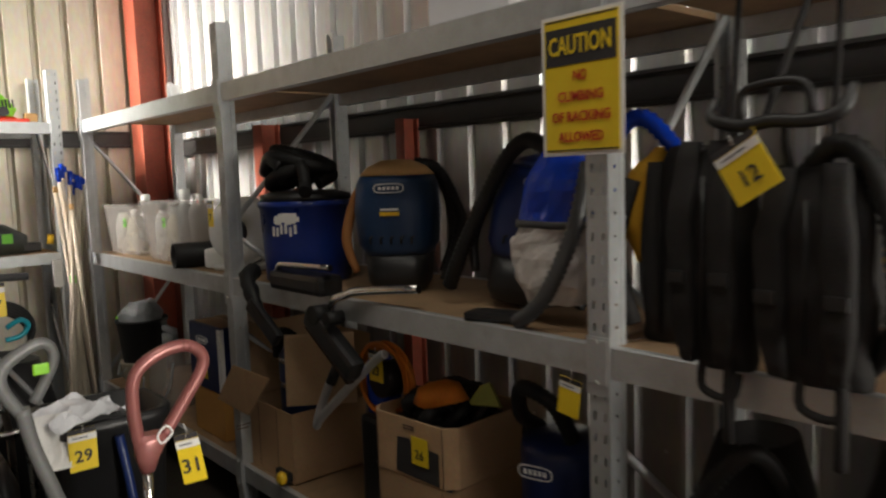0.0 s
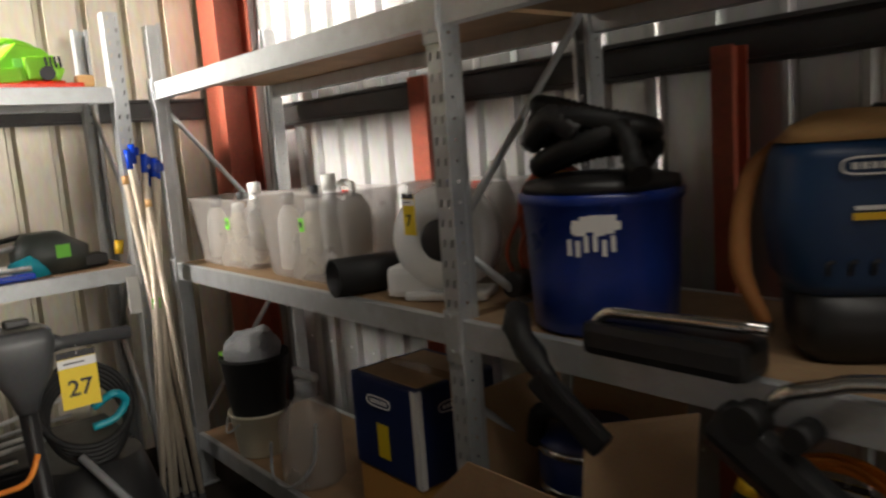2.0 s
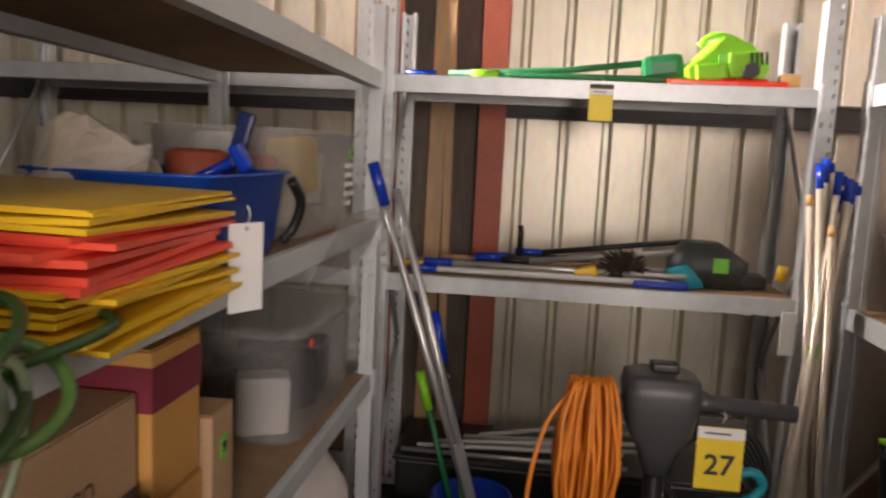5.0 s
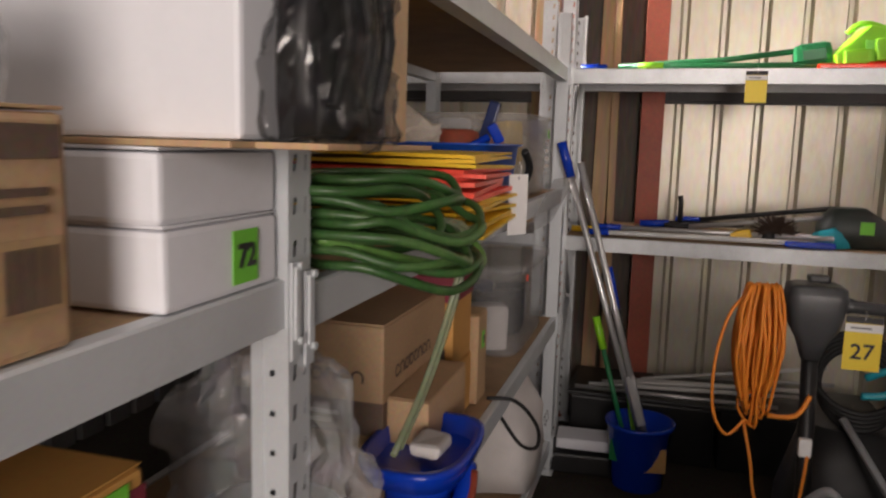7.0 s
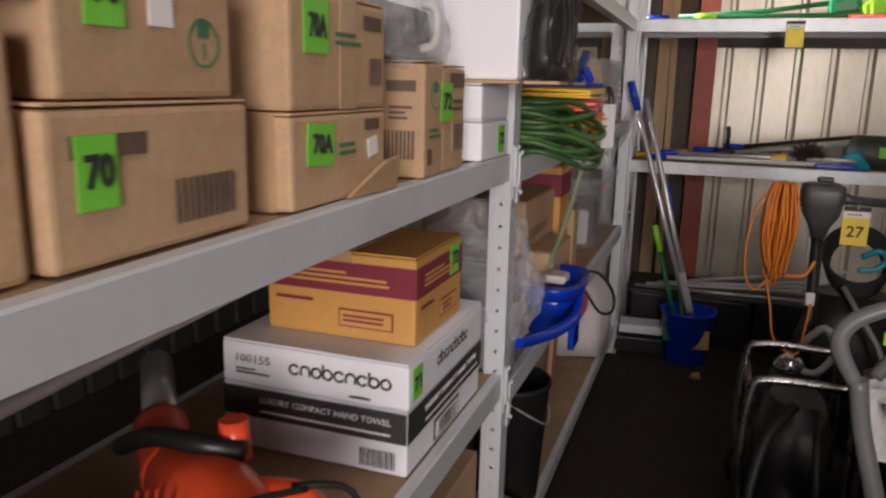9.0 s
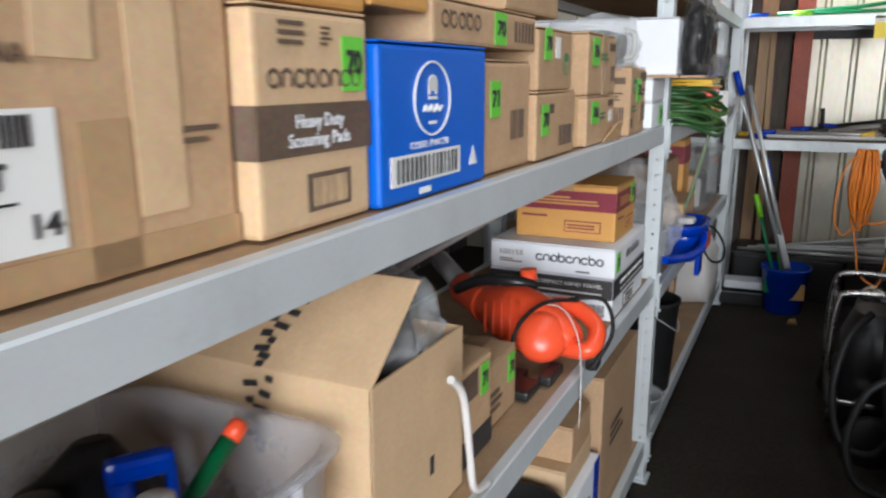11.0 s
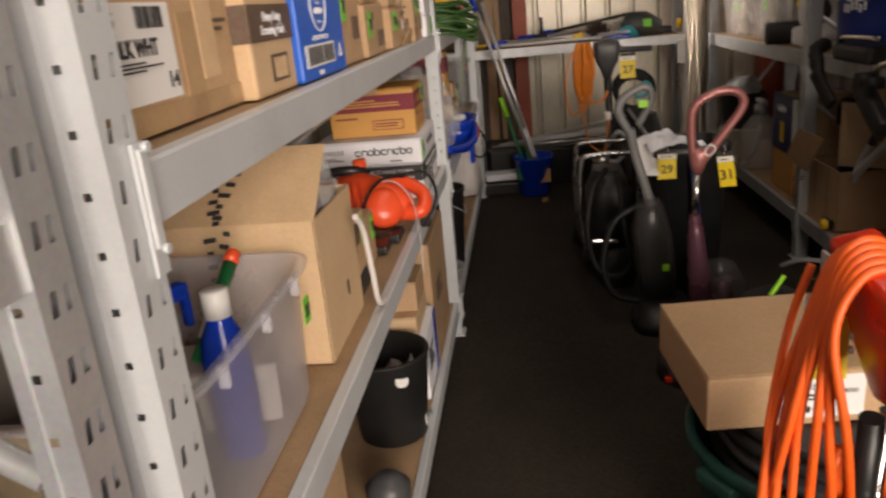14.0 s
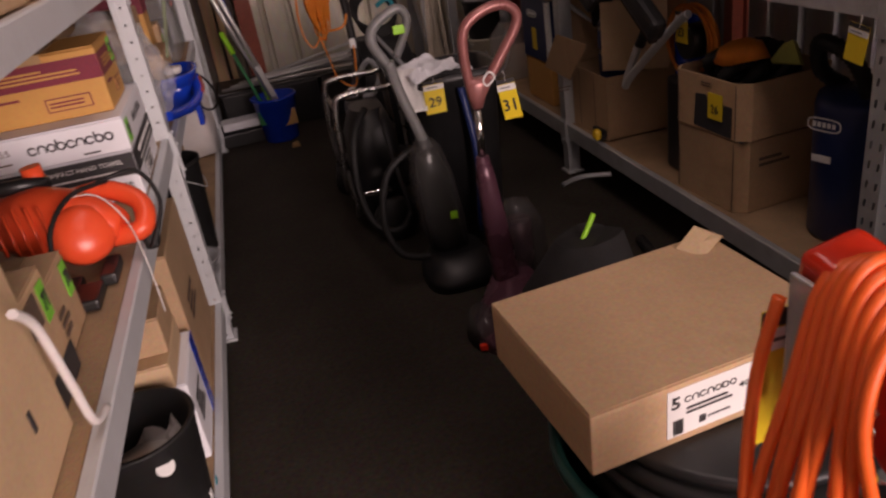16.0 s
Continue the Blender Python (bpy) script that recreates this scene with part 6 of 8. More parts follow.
for u in (-0.03, 0.045):
    B().loft([(u, -0.085, 0.02, 0.018, 0.012, 3), (u, -0.098, 0.2, 0.022, 0.014, 3), (u, -0.08, 0.40, 0.016, 0.012, 3)], 14, sub=3).crumple(0.006, 16).part("strap", FABRIC, g)
corrugated_hose(g, [(-0.02, 0, 0.42), (-0.10, -0.02, 0.50), (-0.17, -0.03, 0.44), (-0.18, -0.04, 0.2)], 0.022, BLUE)
B().tube([(-0.08, -0.09, 0.36), (-0.11, -0.11, 0.2), (-0.06, -0.12, 0.04)], 0.02, 10, smooth=4).part("strap", FABRIC, g)
for yy, hw, top, lab in ((0.655, 0.066, 0.42, "black padded backpack harness hung on the rack"), (0.475, 0.092, 0.37, "wide black backpack harness pad with shoulder straps")):
    g = thing("harness_pack", (1.21, yy, 1.045), -90, lab, "harness", "black harness packs")
    B().loft([(0.01, 0.02, 0.0, hw * 0.72, 0.03, 3), (0.0, 0.01, 0.04, hw * 0.95, 0.045, 3), (0, 0, top * 0.45, hw, 0.055, 3.2), (0, 0.0, top * 0.8, hw * 0.97, 0.05, 3), (0, 0.01, top * 0.95, hw * 0.8, 0.04, 2.6), (0, 0.02, top, hw * 0.35, 0.03, 2.4)], 40, sub=5).crumple(0.010, 11).crumple(0.004, 31).part("pad", FABRIC, g)
    for s in (-1, 1):
        B().loft([(s * hw * 0.55, -0.045, 0.02, 0.016, 0.010, 3), (s * hw * 0.62, -0.062, top * 0.3, 0.024, 0.013, 3), (s * hw * 0.6, -0.064, top * 0.7, 0.026, 0.013, 3), (s * hw * 0.45, -0.04, top * 1.0, 0.020, 0.012, 3)], 16, sub=4).crumple(0.006, 18).part("shoulder_strap", FABRIC, g)
        B().box((s * hw * 0.62, -0.078, top * 0.42), (0.036, 0.008, 0.024), 0.003).part("buckle", BLACK, g)
    B().cyl((0, -0.056, 0.06), (0, -0.056, top * 0.85), 0.0035, n=6).part("seam", BLACK, g)
    B().tube([(-0.02, -0.02, 0.02), (-0.015, -0.03, -0.035), (0.04, -0.03, -0.045), (0.05, -0.02, 0.0)], 0.008, 7, smooth=4).part("loop", FABRIC, g)
    B().tube([(hw * 0.5, -0.02, 0.02), (hw * 0.55, -0.03, -0.07), (hw * 0.5, -0.02, -0.13)], 0.011, 7, smooth=4).part("loop", FABRIC, g)
    B().tube([(0, 0.02, top - 0.01), (0.0, 0.05, top + 0.06), (0.0, 0.075, 0.70), (0, 0.09, 0.75)], 0.006, 7, smooth=4).part("hanging_cord", FABRIC, g)
g = thing("waist_frame", (1.180, 0.530, 1.490), -90, "black plastic waist frame above the harness packs", "harness")
B().tube([(-0.115, 0.0, 0.045), (-0.11, -0.02, 0.012), (-0.05, -0.03, -0.006), (0.0, -0.03, 0.0), (0.06, -0.03, -0.004), (0.105, -0.02, 0.008), (0.115, 0.0, 0.05)], [0.008, 0.012, 0.012, 0.012, 0.012, 0.012, 0.007], 8, smooth=5).part("frame", BLACK, g)
B().tube([(-0.06, -0.02, 0.0), (-0.058, -0.02, 0.045), (-0.03, -0.02, 0.06), (0.03, -0.02, 0.062), (0.055, -0.02, 0.045), (0.06, -0.02, 0.005)], 0.008, 8, smooth=4).part("handle", BLACK, g)
B().tube([(-0.02, -0.02, -0.005), (0.0, 0.02, 0.10), (0.03, 0.075, 0.255)], 0.007, 7, smooth=3).part("hanging_cord", FABRIC, g)
for u in (-0.07, 0.02):
    B().tube([(u, -0.02, 0.0), (u - 0.005, -0.005, -0.05), (u, 0.01, -0.11)], 0.008, 7, smooth=3).part("hanger_strap", FABRIC, g)
g = thing("side_hose", (1.215, 0.39, 1.06), 0, "black hose loop beside the harness packs", "hose")
corrugated_hose(g, [(0.0, 0.11, 0.34), (-0.01, 0.06, 0.385), (-0.02, 0.01, 0.36), (-0.03, -0.03, 0.27), (-0.03, -0.045, 0.16), (-0.01, -0.03, 0.08), (0.04, 0.02, 0.02)], 0.021, RUBBER)
B().loft([(0.05, 0.0, 0.12, 0.012, 0.035, 3), (0.05, 0.0, 0.22, 0.014, 0.045, 3), (0.05, 0.02, 0.31, 0.012, 0.03, 3)], 18).part("ochre_panel", OCHRE, g)
hang_tag((1.110, 0.585, 1.468), -90, "12", "yellow lot tag numbered 12 on the harness", 0.085, 0.10, 0.012, -31)

# caution sign on the post
g = thing("caution_sign", pose(1.212, 0.968, 1.452, 0, 0, -90), 0, "laminated yellow caution sign on the rack post", "sign")
dims = (0.216, 0.003, 0.30)
B().box((0, 0, 0.15), dims, 0.001).part("laminate", LABEL, g)
B().box((0, -0.0025, 0.15), (0.196, 0.002, 0.282)).part("yellow_panel", TAG_YELLOW, g)
B().box((0, -0.004, 0.232), (0.186, 0.002, 0.078)).part("black_panel", INK, g)
letters(g, "CAUTION", face(dims, "F", 0.108, 0.232, 0.0055), 0.055, TAG_YELLOW, 0.165, bold=0.0012)
for i, (txt, w) in enumerate((("NO", 0.035), ("CLIMBING", 0.12), ("OF RACKING", 0.155), ("ALLOWED", 0.12))):
    letters(g, txt, face(dims, "F", 0.108, 0.168 - 0.043 * i, 0.0045), 0.03, INK_RED, w, bold=0.0007)
for z in (0.012, 0.288):
    B().box((0, -0.004, z), (0.19, 0.001, 0.003)).part("border_line", INK, g)

# top shelf
c, d = right_box(1.22, 1.52, ZT, ZT + 0.16, "pale carton on the top shelf", CARD_WHITE, 0.3, 1.26, "")

# lowest shelf, from the corner outwards
g = thing("black_bucket_stack", (1.36, 4.26, ZR), 0, "black bucket stacked in a white pail", "bucket")
B().lathe([(0.095, 0), (0.10, 0.005), (0.122, 0.17), (0.130, 0.175), (0.130, 0.185), (0.118, 0.185), (0.095, 0.012), (0.001, 0.012)], 32).part("white_pail", CREAM, g)
B().lathe([(0.10, 0.13), (0.112, 0.19), (0.135, 0.40), (0.142, 0.405), (0.142, 0.42), (0.13, 0.42), (0.11, 0.2), (0.001, 0.2)], 32).part("black_bucket", RUBBER, g)
B().loft([(0, 0, 0.36, 0.11, 0.11, 2), (0, 0, 0.45, 0.12, 0.11, 2), (0, 0, 0.50, 0.08, 0.08, 2), (0, 0, 0.52, 0.02, 0.02, 2)], 32, sub=5).creased(0.018).crumple(0.02, 8).part("grey_cloth", GREY_LIGHT, g)
B().box((-0.1, 0.06, 0.43), (0.03, 0.06, 0.012), 0.004).part("green_scraper", LIME, g)
B().tube([(-0.12, 0.05, 0.17), (-0.15, 0.0, 0.12), (-0.12, -0.06, 0.16)], 0.004, 6, smooth=5).part("bail", STEEL, g)
g = thing("pump_sprayer", (1.36, 3.84, ZR), -90, "translucent grey pump sprayer with hose", "sprayer")
B().loft([(0, 0, 0, 0.10, 0.10, 2.2), (0, 0, 0.02, 0.115, 0.115, 2.2), (0, 0, 0.24, 0.115, 0.115, 2.2), (0, 0, 0.31, 0.06, 0.06, 2), (0, 0, 0.33, 0.045, 0.045, 2)], 28).part("tank", MILKY, g)
B().cyl((0, 0, 0.33), (0, 0, 0.39), 0.04).box((0, 0, 0.41), (0.16, 0.03, 0.03), 0.01).part("pump", GREY_LIGHT, g)
B().tube([(0.1, -0.03, 0.25), (0.14, -0.08, 0.12), (0.05, -0.13, 0.03), (-0.08, -0.13, 0.03), (-0.09, -0.12, 0.16)], 0.006, 7, smooth=5).part("hose", GREY_LIGHT, g)
c, d = right_box(3.09, 3.42, ZR, ZR + 0.215, "ochre brown carton under the blue one", CARD_ORANGE, 0.3, 1.305)
c, d = right_box(3.085, 3.425, ZR + 0.218, ZR + 0.52, "navy printed carton with white corner strip", NAVY, 0.31, 1.30)
oval_badge(c, face(d, "F", 0.15, 0.23, 0.003), 0.06, 0.016)
patch(c, d, "F", 0.13, 0.05, 0.19, 0.16, TAG_YELLOW, "yellow_tag")
patch(c, d, "F", 0.315, 0.0, 0.34, 0.30, LABEL, "white_corner")
patch(c, d, "R", 0.0, 0.0, 0.02, 0.30, LABEL, "white_corner")
patch(c, d, "T", 0.02, 0.02, 0.32, 0.29, CARD_LIGHT, "card_top")
oval_badge(c, face(d, "R", 0.13, 0.23, 0.003), 0.05, 0.016)
# the open carton with a steel-banded drum in it
g = thing("open_cardboard_box", (1.285, 2.80, ZR), -90, "open brown carton with flaps standing and hanging", "box")
w, dd, h = 0.36, 0.34, 0.28
B().box((w / 2, 0.002, h / 2), (w, 0.005, h), 0.001).box((w / 2, dd, h / 2), (w, 0.005, h), 0.001).box((0.0025, dd / 2, h / 2), (0.005, dd, h), 0.001).box((w - 0.0025, dd / 2, h / 2), (0.005, dd, h), 0.001).box((w / 2, dd / 2, 0.003), (w, dd, 0.005)).part("body", CARD, g)
for u in (0.09, 0.24):
    B().box((u, -0.0015, h * 0.5), (0.0025, 0.001, h * 0.9)).part("crease", INK_BROWN, g)
# The light on this flap is put into its colour: paler card.
B().box((0, 0, 0.145), (0.005, dd * 0.78, 0.29), 0.001, jitter=0.006).part("flap", CARD_LIGHT, g, pose(w + 0.03, dd * 0.36, h + 0.02, 0, 10, -34))
bars(g, (0.36, 0.34, 0.28), "R", 0.03, 0.21, 0.10, 0.235, 2, INK_BROWN)
B().box((0, 0, 0.15), (0.005, dd, 0.30), 0.001, jitter=0.006).part("flap", CARD, g, pose(0.005, dd / 2, h, 0, -7, 0))
B().box((0, 0, 0.13), (w, 0.005, 0.26), 0.001, jitter=0.006).part("flap", CARD, g, pose(w / 2, dd, h, -9, 0, 0))
B().prism([(0.02, 0.43), (0.33, 0.43), (0.11, 0.235), (-0.18, 0.245)], 0.005).part("flap", CARD, g, pose(0, -0.036, 0.0, 4, 0, 0))
B().lathe([(0.12, 0.02), (0.125, 0.03), (0.13, 0.46), (0.11, 0.49), (0.001, 0.50)], 32, (0.20, 0.19, 0)).part("navy_drum", NAVY, g)
for z in (0.34, 0.44):
    B().lathe([(0.129, 0), (0.134, 0.006), (0.134, 0.016), (0.129, 0.022)], 32, (0.20, 0.19, z), cap1=True).part("chrome_band", CHROME, g)
corrugated_hose(g, [(0.10, 0.10, 0.45), (0.14, 0.08, 0.54), (0.22, 0.08, 0.56), (0.29, 0.12, 0.50), (0.31, 0.2, 0.42)], 0.026, RUBBER)
B().lathe([(0.022, 0), (0.026, 0.006), (0.026, 0.02), (0.012, 0.03)], 16, cap1=True).part("yellow_knob", YELLOW, g, pose(0.335, -0.03, 0.035, 90, 0, 0))
B().box((0.30, -0.012, 0.03), (0.10, 0.025, 0.04), 0.008).part("black_foot", BLACK, g)
# blue machine with bent wand
g = thing("blue_carpet_machine", (1.43, 2.03, ZR), -90, "blue and black carpet machine with a silver wand", "machine")
B().loft([(0, 0, 0, 0.075, 0.07, 3), (0, 0, 0.22, 0.07, 0.065, 3), (0, 0, 0.24, 0.05, 0.05, 2)], 24).part("base", BLACK, g)
B().loft([(0, 0, 0.242, 0.05, 0.05, 3), (0.0, 0, 0.40, 0.055, 0.055, 2.5), (-0.02, 0, 0.52, 0.05, 0.05, 2.2), (-0.02, 0, 0.56, 0.03, 0.03, 2)], 24).part("body", BLUE, g)
B().tube([(0.22, -0.15, 0.62), (0.16, -0.16, 0.58), (-0.08, -0.20, 0.37), (-0.13, -0.20, 0.32), (-0.13, -0.18, 0.38), (-0.09, -0.16, 0.48)], 0.015, 12, smooth=5).part("wand", ALU, g)
B().tube([(-0.09, -0.16, 0.47), (-0.05, -0.14, 0.56)], 0.019, 12).part("black_grip", BLACK, g)
B().tube([(-0.055, -0.142, 0.55), (-0.045, -0.135, 0.58)], 0.0205, 12).part("yellow_ring", YELLOW, g)
# hanging orange cord with tag 23
g = thing("cord_reel", (1.42, 1.96, ZR + 0.36), -90, "bundle of orange extension cord", "cord")
for i in range(12):
    a0 = rnd.uniform(-0.012, 0.012)
    B().tube([((0.13 + 0.02 * math.sin(i)) * math.cos(a) + a0, -0.05 + 0.009 * (i % 6), 0.13 + (0.115 + 0.012 * math.cos(i * 2)) * math.sin(a)) for a in [k * math.pi / 8 for k in range(16)]], 0.005, 7, smooth=2, closed=True).part("loop", ORANGE_DULL, g)
B().cyl((0, -0.06, 0.13), (0, 0.02, 0.13), 0.06).part("black_hub", BLACK, g)
B().box((0, 0, -0.18), (0.2, 0.16, 0.36), 0.02).part("machine_body", BLACK, g)
hang_tag((1.325, 1.925, ZR + 0.615), -90, "23", "yellow lot tag numbered 23 on the cord", 0.075, 0.105, 0.01)


def chamfered_box(at, w, d, h, cut, label, rz):
    """An open carton with cut corners; origin in the middle of its base, front towards -y."""
    g = thing("chamfered_carton", pose(*at, 0, 0, rz), 0, label, "box", "chamfered cartons")

    def ring(k, z):
        a, b, c = w / 2 - k, d / 2 - k, cut
        return [Vector((x, y, z)) for x, y in ((-a + c, -b), (a - c, -b), (a, -b + c), (a, b - c), (a - c, b), (-a + c, b), (-a, b - c), (-a, -b + c))]
    b = B().rings([ring(0, 0), ring(0.002, h * 0.5), ring(-0.002, h), ring(0.005, h), ring(0.006, 0.006)])
    for f in b.bm.faces:
        f.smooth = False
    b.part("walls", CARD, g)
    for s in (-1, 1):
        B().box((s * (w / 2 - cut), -d / 2 - 0.001, h / 2), (0.003, 0.002, h * 0.96)).part("crease", INK_BROWN, g)
    return g


BW, BD = 0.365, 0.36
g = chamfered_box((1.465, 1.725, ZR), BW, BD, 0.245, 0.035, "brown carton with cut corners under another one", -87)
bars(g, (BW, BD, 0.245), "R", 0.07, 0.15, 0.20, 0.19, 2, INK_BROWN)
B().box((0, 0, 0.2475), (BW - 0.01, BD - 0.01, 0.004), 0.001).part("dark_seam", INK, g)
g = chamfered_box((1.460, 1.720, ZR + 0.25), BW, BD, 0.185, 0.035, "brown carton with cut corners heaped with black hoses", -86)
B().prism([(-0.06, 0.01), (0.13, 0.004), (0.13, 0.105), (0.02, 0.11), (0.0, 0.125), (-0.05, 0.12), (-0.055, 0.06)], 0.003).part("torn_window", INK, g, pose(0, -BD / 2 - 0.001, 0))
bars(g, (BW, BD, 0.185), "F", 0.16, 0.15, 0.22, 0.168, 2, INK_BROWN)
B().box((0.055, -BD / 2 - 0.006, 0.095), (0.07, 0.003, 0.085)).part("yellow_tag", TAG_YELLOW, g)
letters(g, "26", basis((0.055, -BD / 2 - 0.009, 0.085), (1, 0, 0), (0, 0, 1), (0, -1, 0)), 0.04, INK, name="handwriting")
for i in range(9):
    a = i * 0.75
    corrugated_hose(g, [(0.10 * math.cos(a), 0.10 * math.sin(a), 0.12), (0.135 * math.cos(a + 0.5), 0.135 * math.sin(a + 0.5), 0.19 + 0.012 * (i % 3)), (0.07 * math.cos(a + 1.4), 0.07 * math.sin(a + 1.4), 0.225), (0.11 * math.cos(a + 2.2), 0.11 * math.sin(a + 2.2), 0.16)], 0.024, RUBBER, "packed_hose", 0.016)
B().box((0, 0, 0.09), (BW - 0.03, BD - 0.03, 0.12), 0.02).crumple(0.02, 9).part("dark_contents", RUBBER, g)
B().loft([(0, 0, 0, 0.10, 0.05, 2), (0, 0, 0.045, 0.085, 0.045, 2), (0, 0, 0.065, 0.03, 0.02, 2)], 20).crumple(0.02, 12).part("orange_cloth", ORANGE_DULL, g, pose(0.05, -0.08, 0.225, 0, -10, 14))
B().prism([(-0.05, 0.0), (0.06, 0.01), (0.01, 0.075), (-0.02, 0.06)], 0.02).crumple(0.01, 16).part("lime_cloth", LIME_DULL, g, pose(0.17, -0.02, 0.215, -20, 0, 10))
# navy canister vacuum
g = thing("canister_vacuum", (1.50, 1.28, ZR), -75, "navy canister vacuum with white mark", "vacuum")
B().lathe([(0.11, 0), (0.118, 0.01), (0.122, 0.40), (0.115, 0.43), (0.001, 0.44)], 32).part("drum", NAVY, g)
oval_badge(g, basis((-0.03, -0.121, 0.36), (1, 0, 0), (0, 0, 1), (0, -1, 0)), 0.05, 0.018)
B().box((-0.03, -0.122, 0.26), (0.06, 0.003, 0.02)).part("print_bar", LABEL, g)
corrugated_hose(g, [(0.05, -0.05, 0.44), (0.02, -0.10, 0.55), (-0.08, -0.09, 0.58), (-0.12, -0.02, 0.48), (-0.1, 0.06, 0.42)], 0.024, RUBBER)
hang_tag((1.232, 1.025, 0.968), -90, "", "yellow lot tag hanging below the shelf", 0.062, 0.09, 0.02, 8)
# dark clutter under the nearest bay
for i, (yy, ww, hh) in enumerate(((0.74, 0.32, 0.56), (0.40, 0.30, 0.62), (0.03, 0.30, 0.50), (-0.34, 0.34, 0.44), (-0.70, 0.3, 0.38))):
    g = thing("floor_machine", (1.52, yy, ZR), -90, "dark floor machine stored on the lowest shelf", "machine", "stored floor machines")
    B().loft([(0, 0, 0, ww * 0.48, 0.19, 3), (0, 0, hh * 0.55, ww * 0.45, 0.17, 3), (0, 0.02, hh, ww * 0.25, 0.10, 2.4)], 28).part("body", BLACK, g)
    corrugated_hose(g, [(-0.1, -0.15, 0.1), (-0.05, -0.2, hh * 0.7), (0.08, -0.18, hh + 0.03), (0.12, -0.05, hh * 0.8)], 0.022, RUBBER)
g = thing("dark_poles", (1.26, 1.0, 0), 0, "dark poles and hoses lying by the rack foot", "hose")
B().tube([(-0.10, 0.95, 0.02), (-0.16, 0.5, 0.025), (-0.12, 0.1, 0.03), (-0.22, -0.1, 0.03)], 0.02, 10, smooth=5).part("hose", RUBBER, g)
B().tube([(-0.20, 1.45, 0.10), (-0.15, 1.35, 0.16), (-0.05, 1.28, 0.17)], 0.01, 8, smooth=4).part("bent_bar", GREY_LIGHT, g)

# ---- end rack: garden tools and poles ----
ZP1, ZP2, ZP3 = 1.052, 1.802, 0.302
g = thing("hedge_trimmer", (0.70, 4.86, ZP2), 0, "lime and green garden trimmer lying on the top shelf", "garden tool")
hb = B().prism([(-0.10, 0.0), (0.17, 0.0), (0.20, 0.045), (0.13, 0.135), (0.03, 0.165), (-0.05, 0.10), (-0.11, 0.06)], 0.13)
hb.box((0.10, -0.06, 0.06), (0.12, 0.05, 0.09), 0.0).box((-0.03, -0.05, 0.04), (0.10, 0.06, 0.06), 0.0)
bmesh.ops.bevel(hb.bm, geom=list(hb.bm.edges), offset=0.010, segments=2, affect="EDGES", profile=0.6)
hb.part("motor_housing", LIME, g, pose(0.04, 0, 0.015, 0, -6, 8))
for k in range(4):
    B().box((0.12 + 0.018 * k, -0.088, 0.085), (0.008, 0.006, 0.045), 0.001).part("cooling_slot", BLACK, g, pose(0.04, 0, 0.005, 0, -6, 8))
B().tube([(-0.02, -0.03, 0.15), (0.03, -0.035, 0.19), (0.12, -0.03, 0.17), (0.16, -0.03, 0.12)], 0.012, 8, smooth=3).part("carry_handle", LIME, g)
B().box((-0.13, 0, 0.085), (0.15, 0.10, 0.10), 0.03).part("gear_case", GREEN, g, pose(0, 0, 0, 0, -8, 0))
B().tube([(-0.16, 0, 0.09), (-0.5, 0.02, 0.05), (-0.95, 0.03, 0.025)], 0.013, 10).part("shaft", GREEN, g)
B().tube([(-0.06, -0.06, 0.02), (-0.5, -0.05, 0.02), (-0.88, 0.0, 0.02)], 0.012, 10).part("shaft", GREEN, g)
B().box((0.12, -0.01, 0.02), (0.22, 0.12, 0.03), 0.012).part("red_skirt", RED, g)
B().cyl((0.16, -0.09, 0.06), (0.16, -0.02, 0.06), 0.028).part("black_cap", BLACK, g)
B().box((0.06, -0.078, 0.10), (0.035, 0.004, 0.035), 0.001).part("lime_sticker", TAG_GREEN, g)
B().tube([(-1.0, 0.03, 0.02), (-1.12, 0.03, 0.02)], 0.015, 10).part("blue_end", BLUE, g)
B().tube([(-0.75, -0.02, 0.02), (-0.86, -0.01, 0.022)], 0.018, 10).part("lime_grip", LIME, g)
g = thing("red_rake", (0.78, 4.80, ZP2), 0, "red plastic rake head on the top shelf", "garden tool")
B().box((0, 0, 0.012), (0.42, 0.07, 0.022), 0.006).part("head", RED, g)
B().box((0.22, 0, 0.03), (0.07, 0.06, 0.05), 0.012).part("orange_end", TAN, g)
hang_tag((0.33, 4.694, ZP2 + 0.005), 0, "", "yellow lot tag on the top shelf beam", 0.085, 0.13, 0.02)

g = thing("grey_tool_case", (0.80, 4.92, ZP1), 0, "dark green-grey tool housing with sticker", "tool")
B().loft([(0, 0, 0.0, 0.15, 0.10, 3), (0, 0, 0.10, 0.15, 0.10, 3), (-0.03, 0, 0.17, 0.07, 0.06, 2.6)], 28).part("body", OLIVE, g)
B().box((0.03, -0.102, 0.09), (0.055, 0.004, 0.055)).part("sticker", TAG_GREEN, g)
B().box((0.16, -0.02, 0.03), (0.1, 0.12, 0.05), 0.01).part("foot", BLACK, g)
B().cyl((0.25, -0.04, 0.07), (0.285, -0.05, 0.065), 0.032).part("yellow_cap", YELLOW, g)
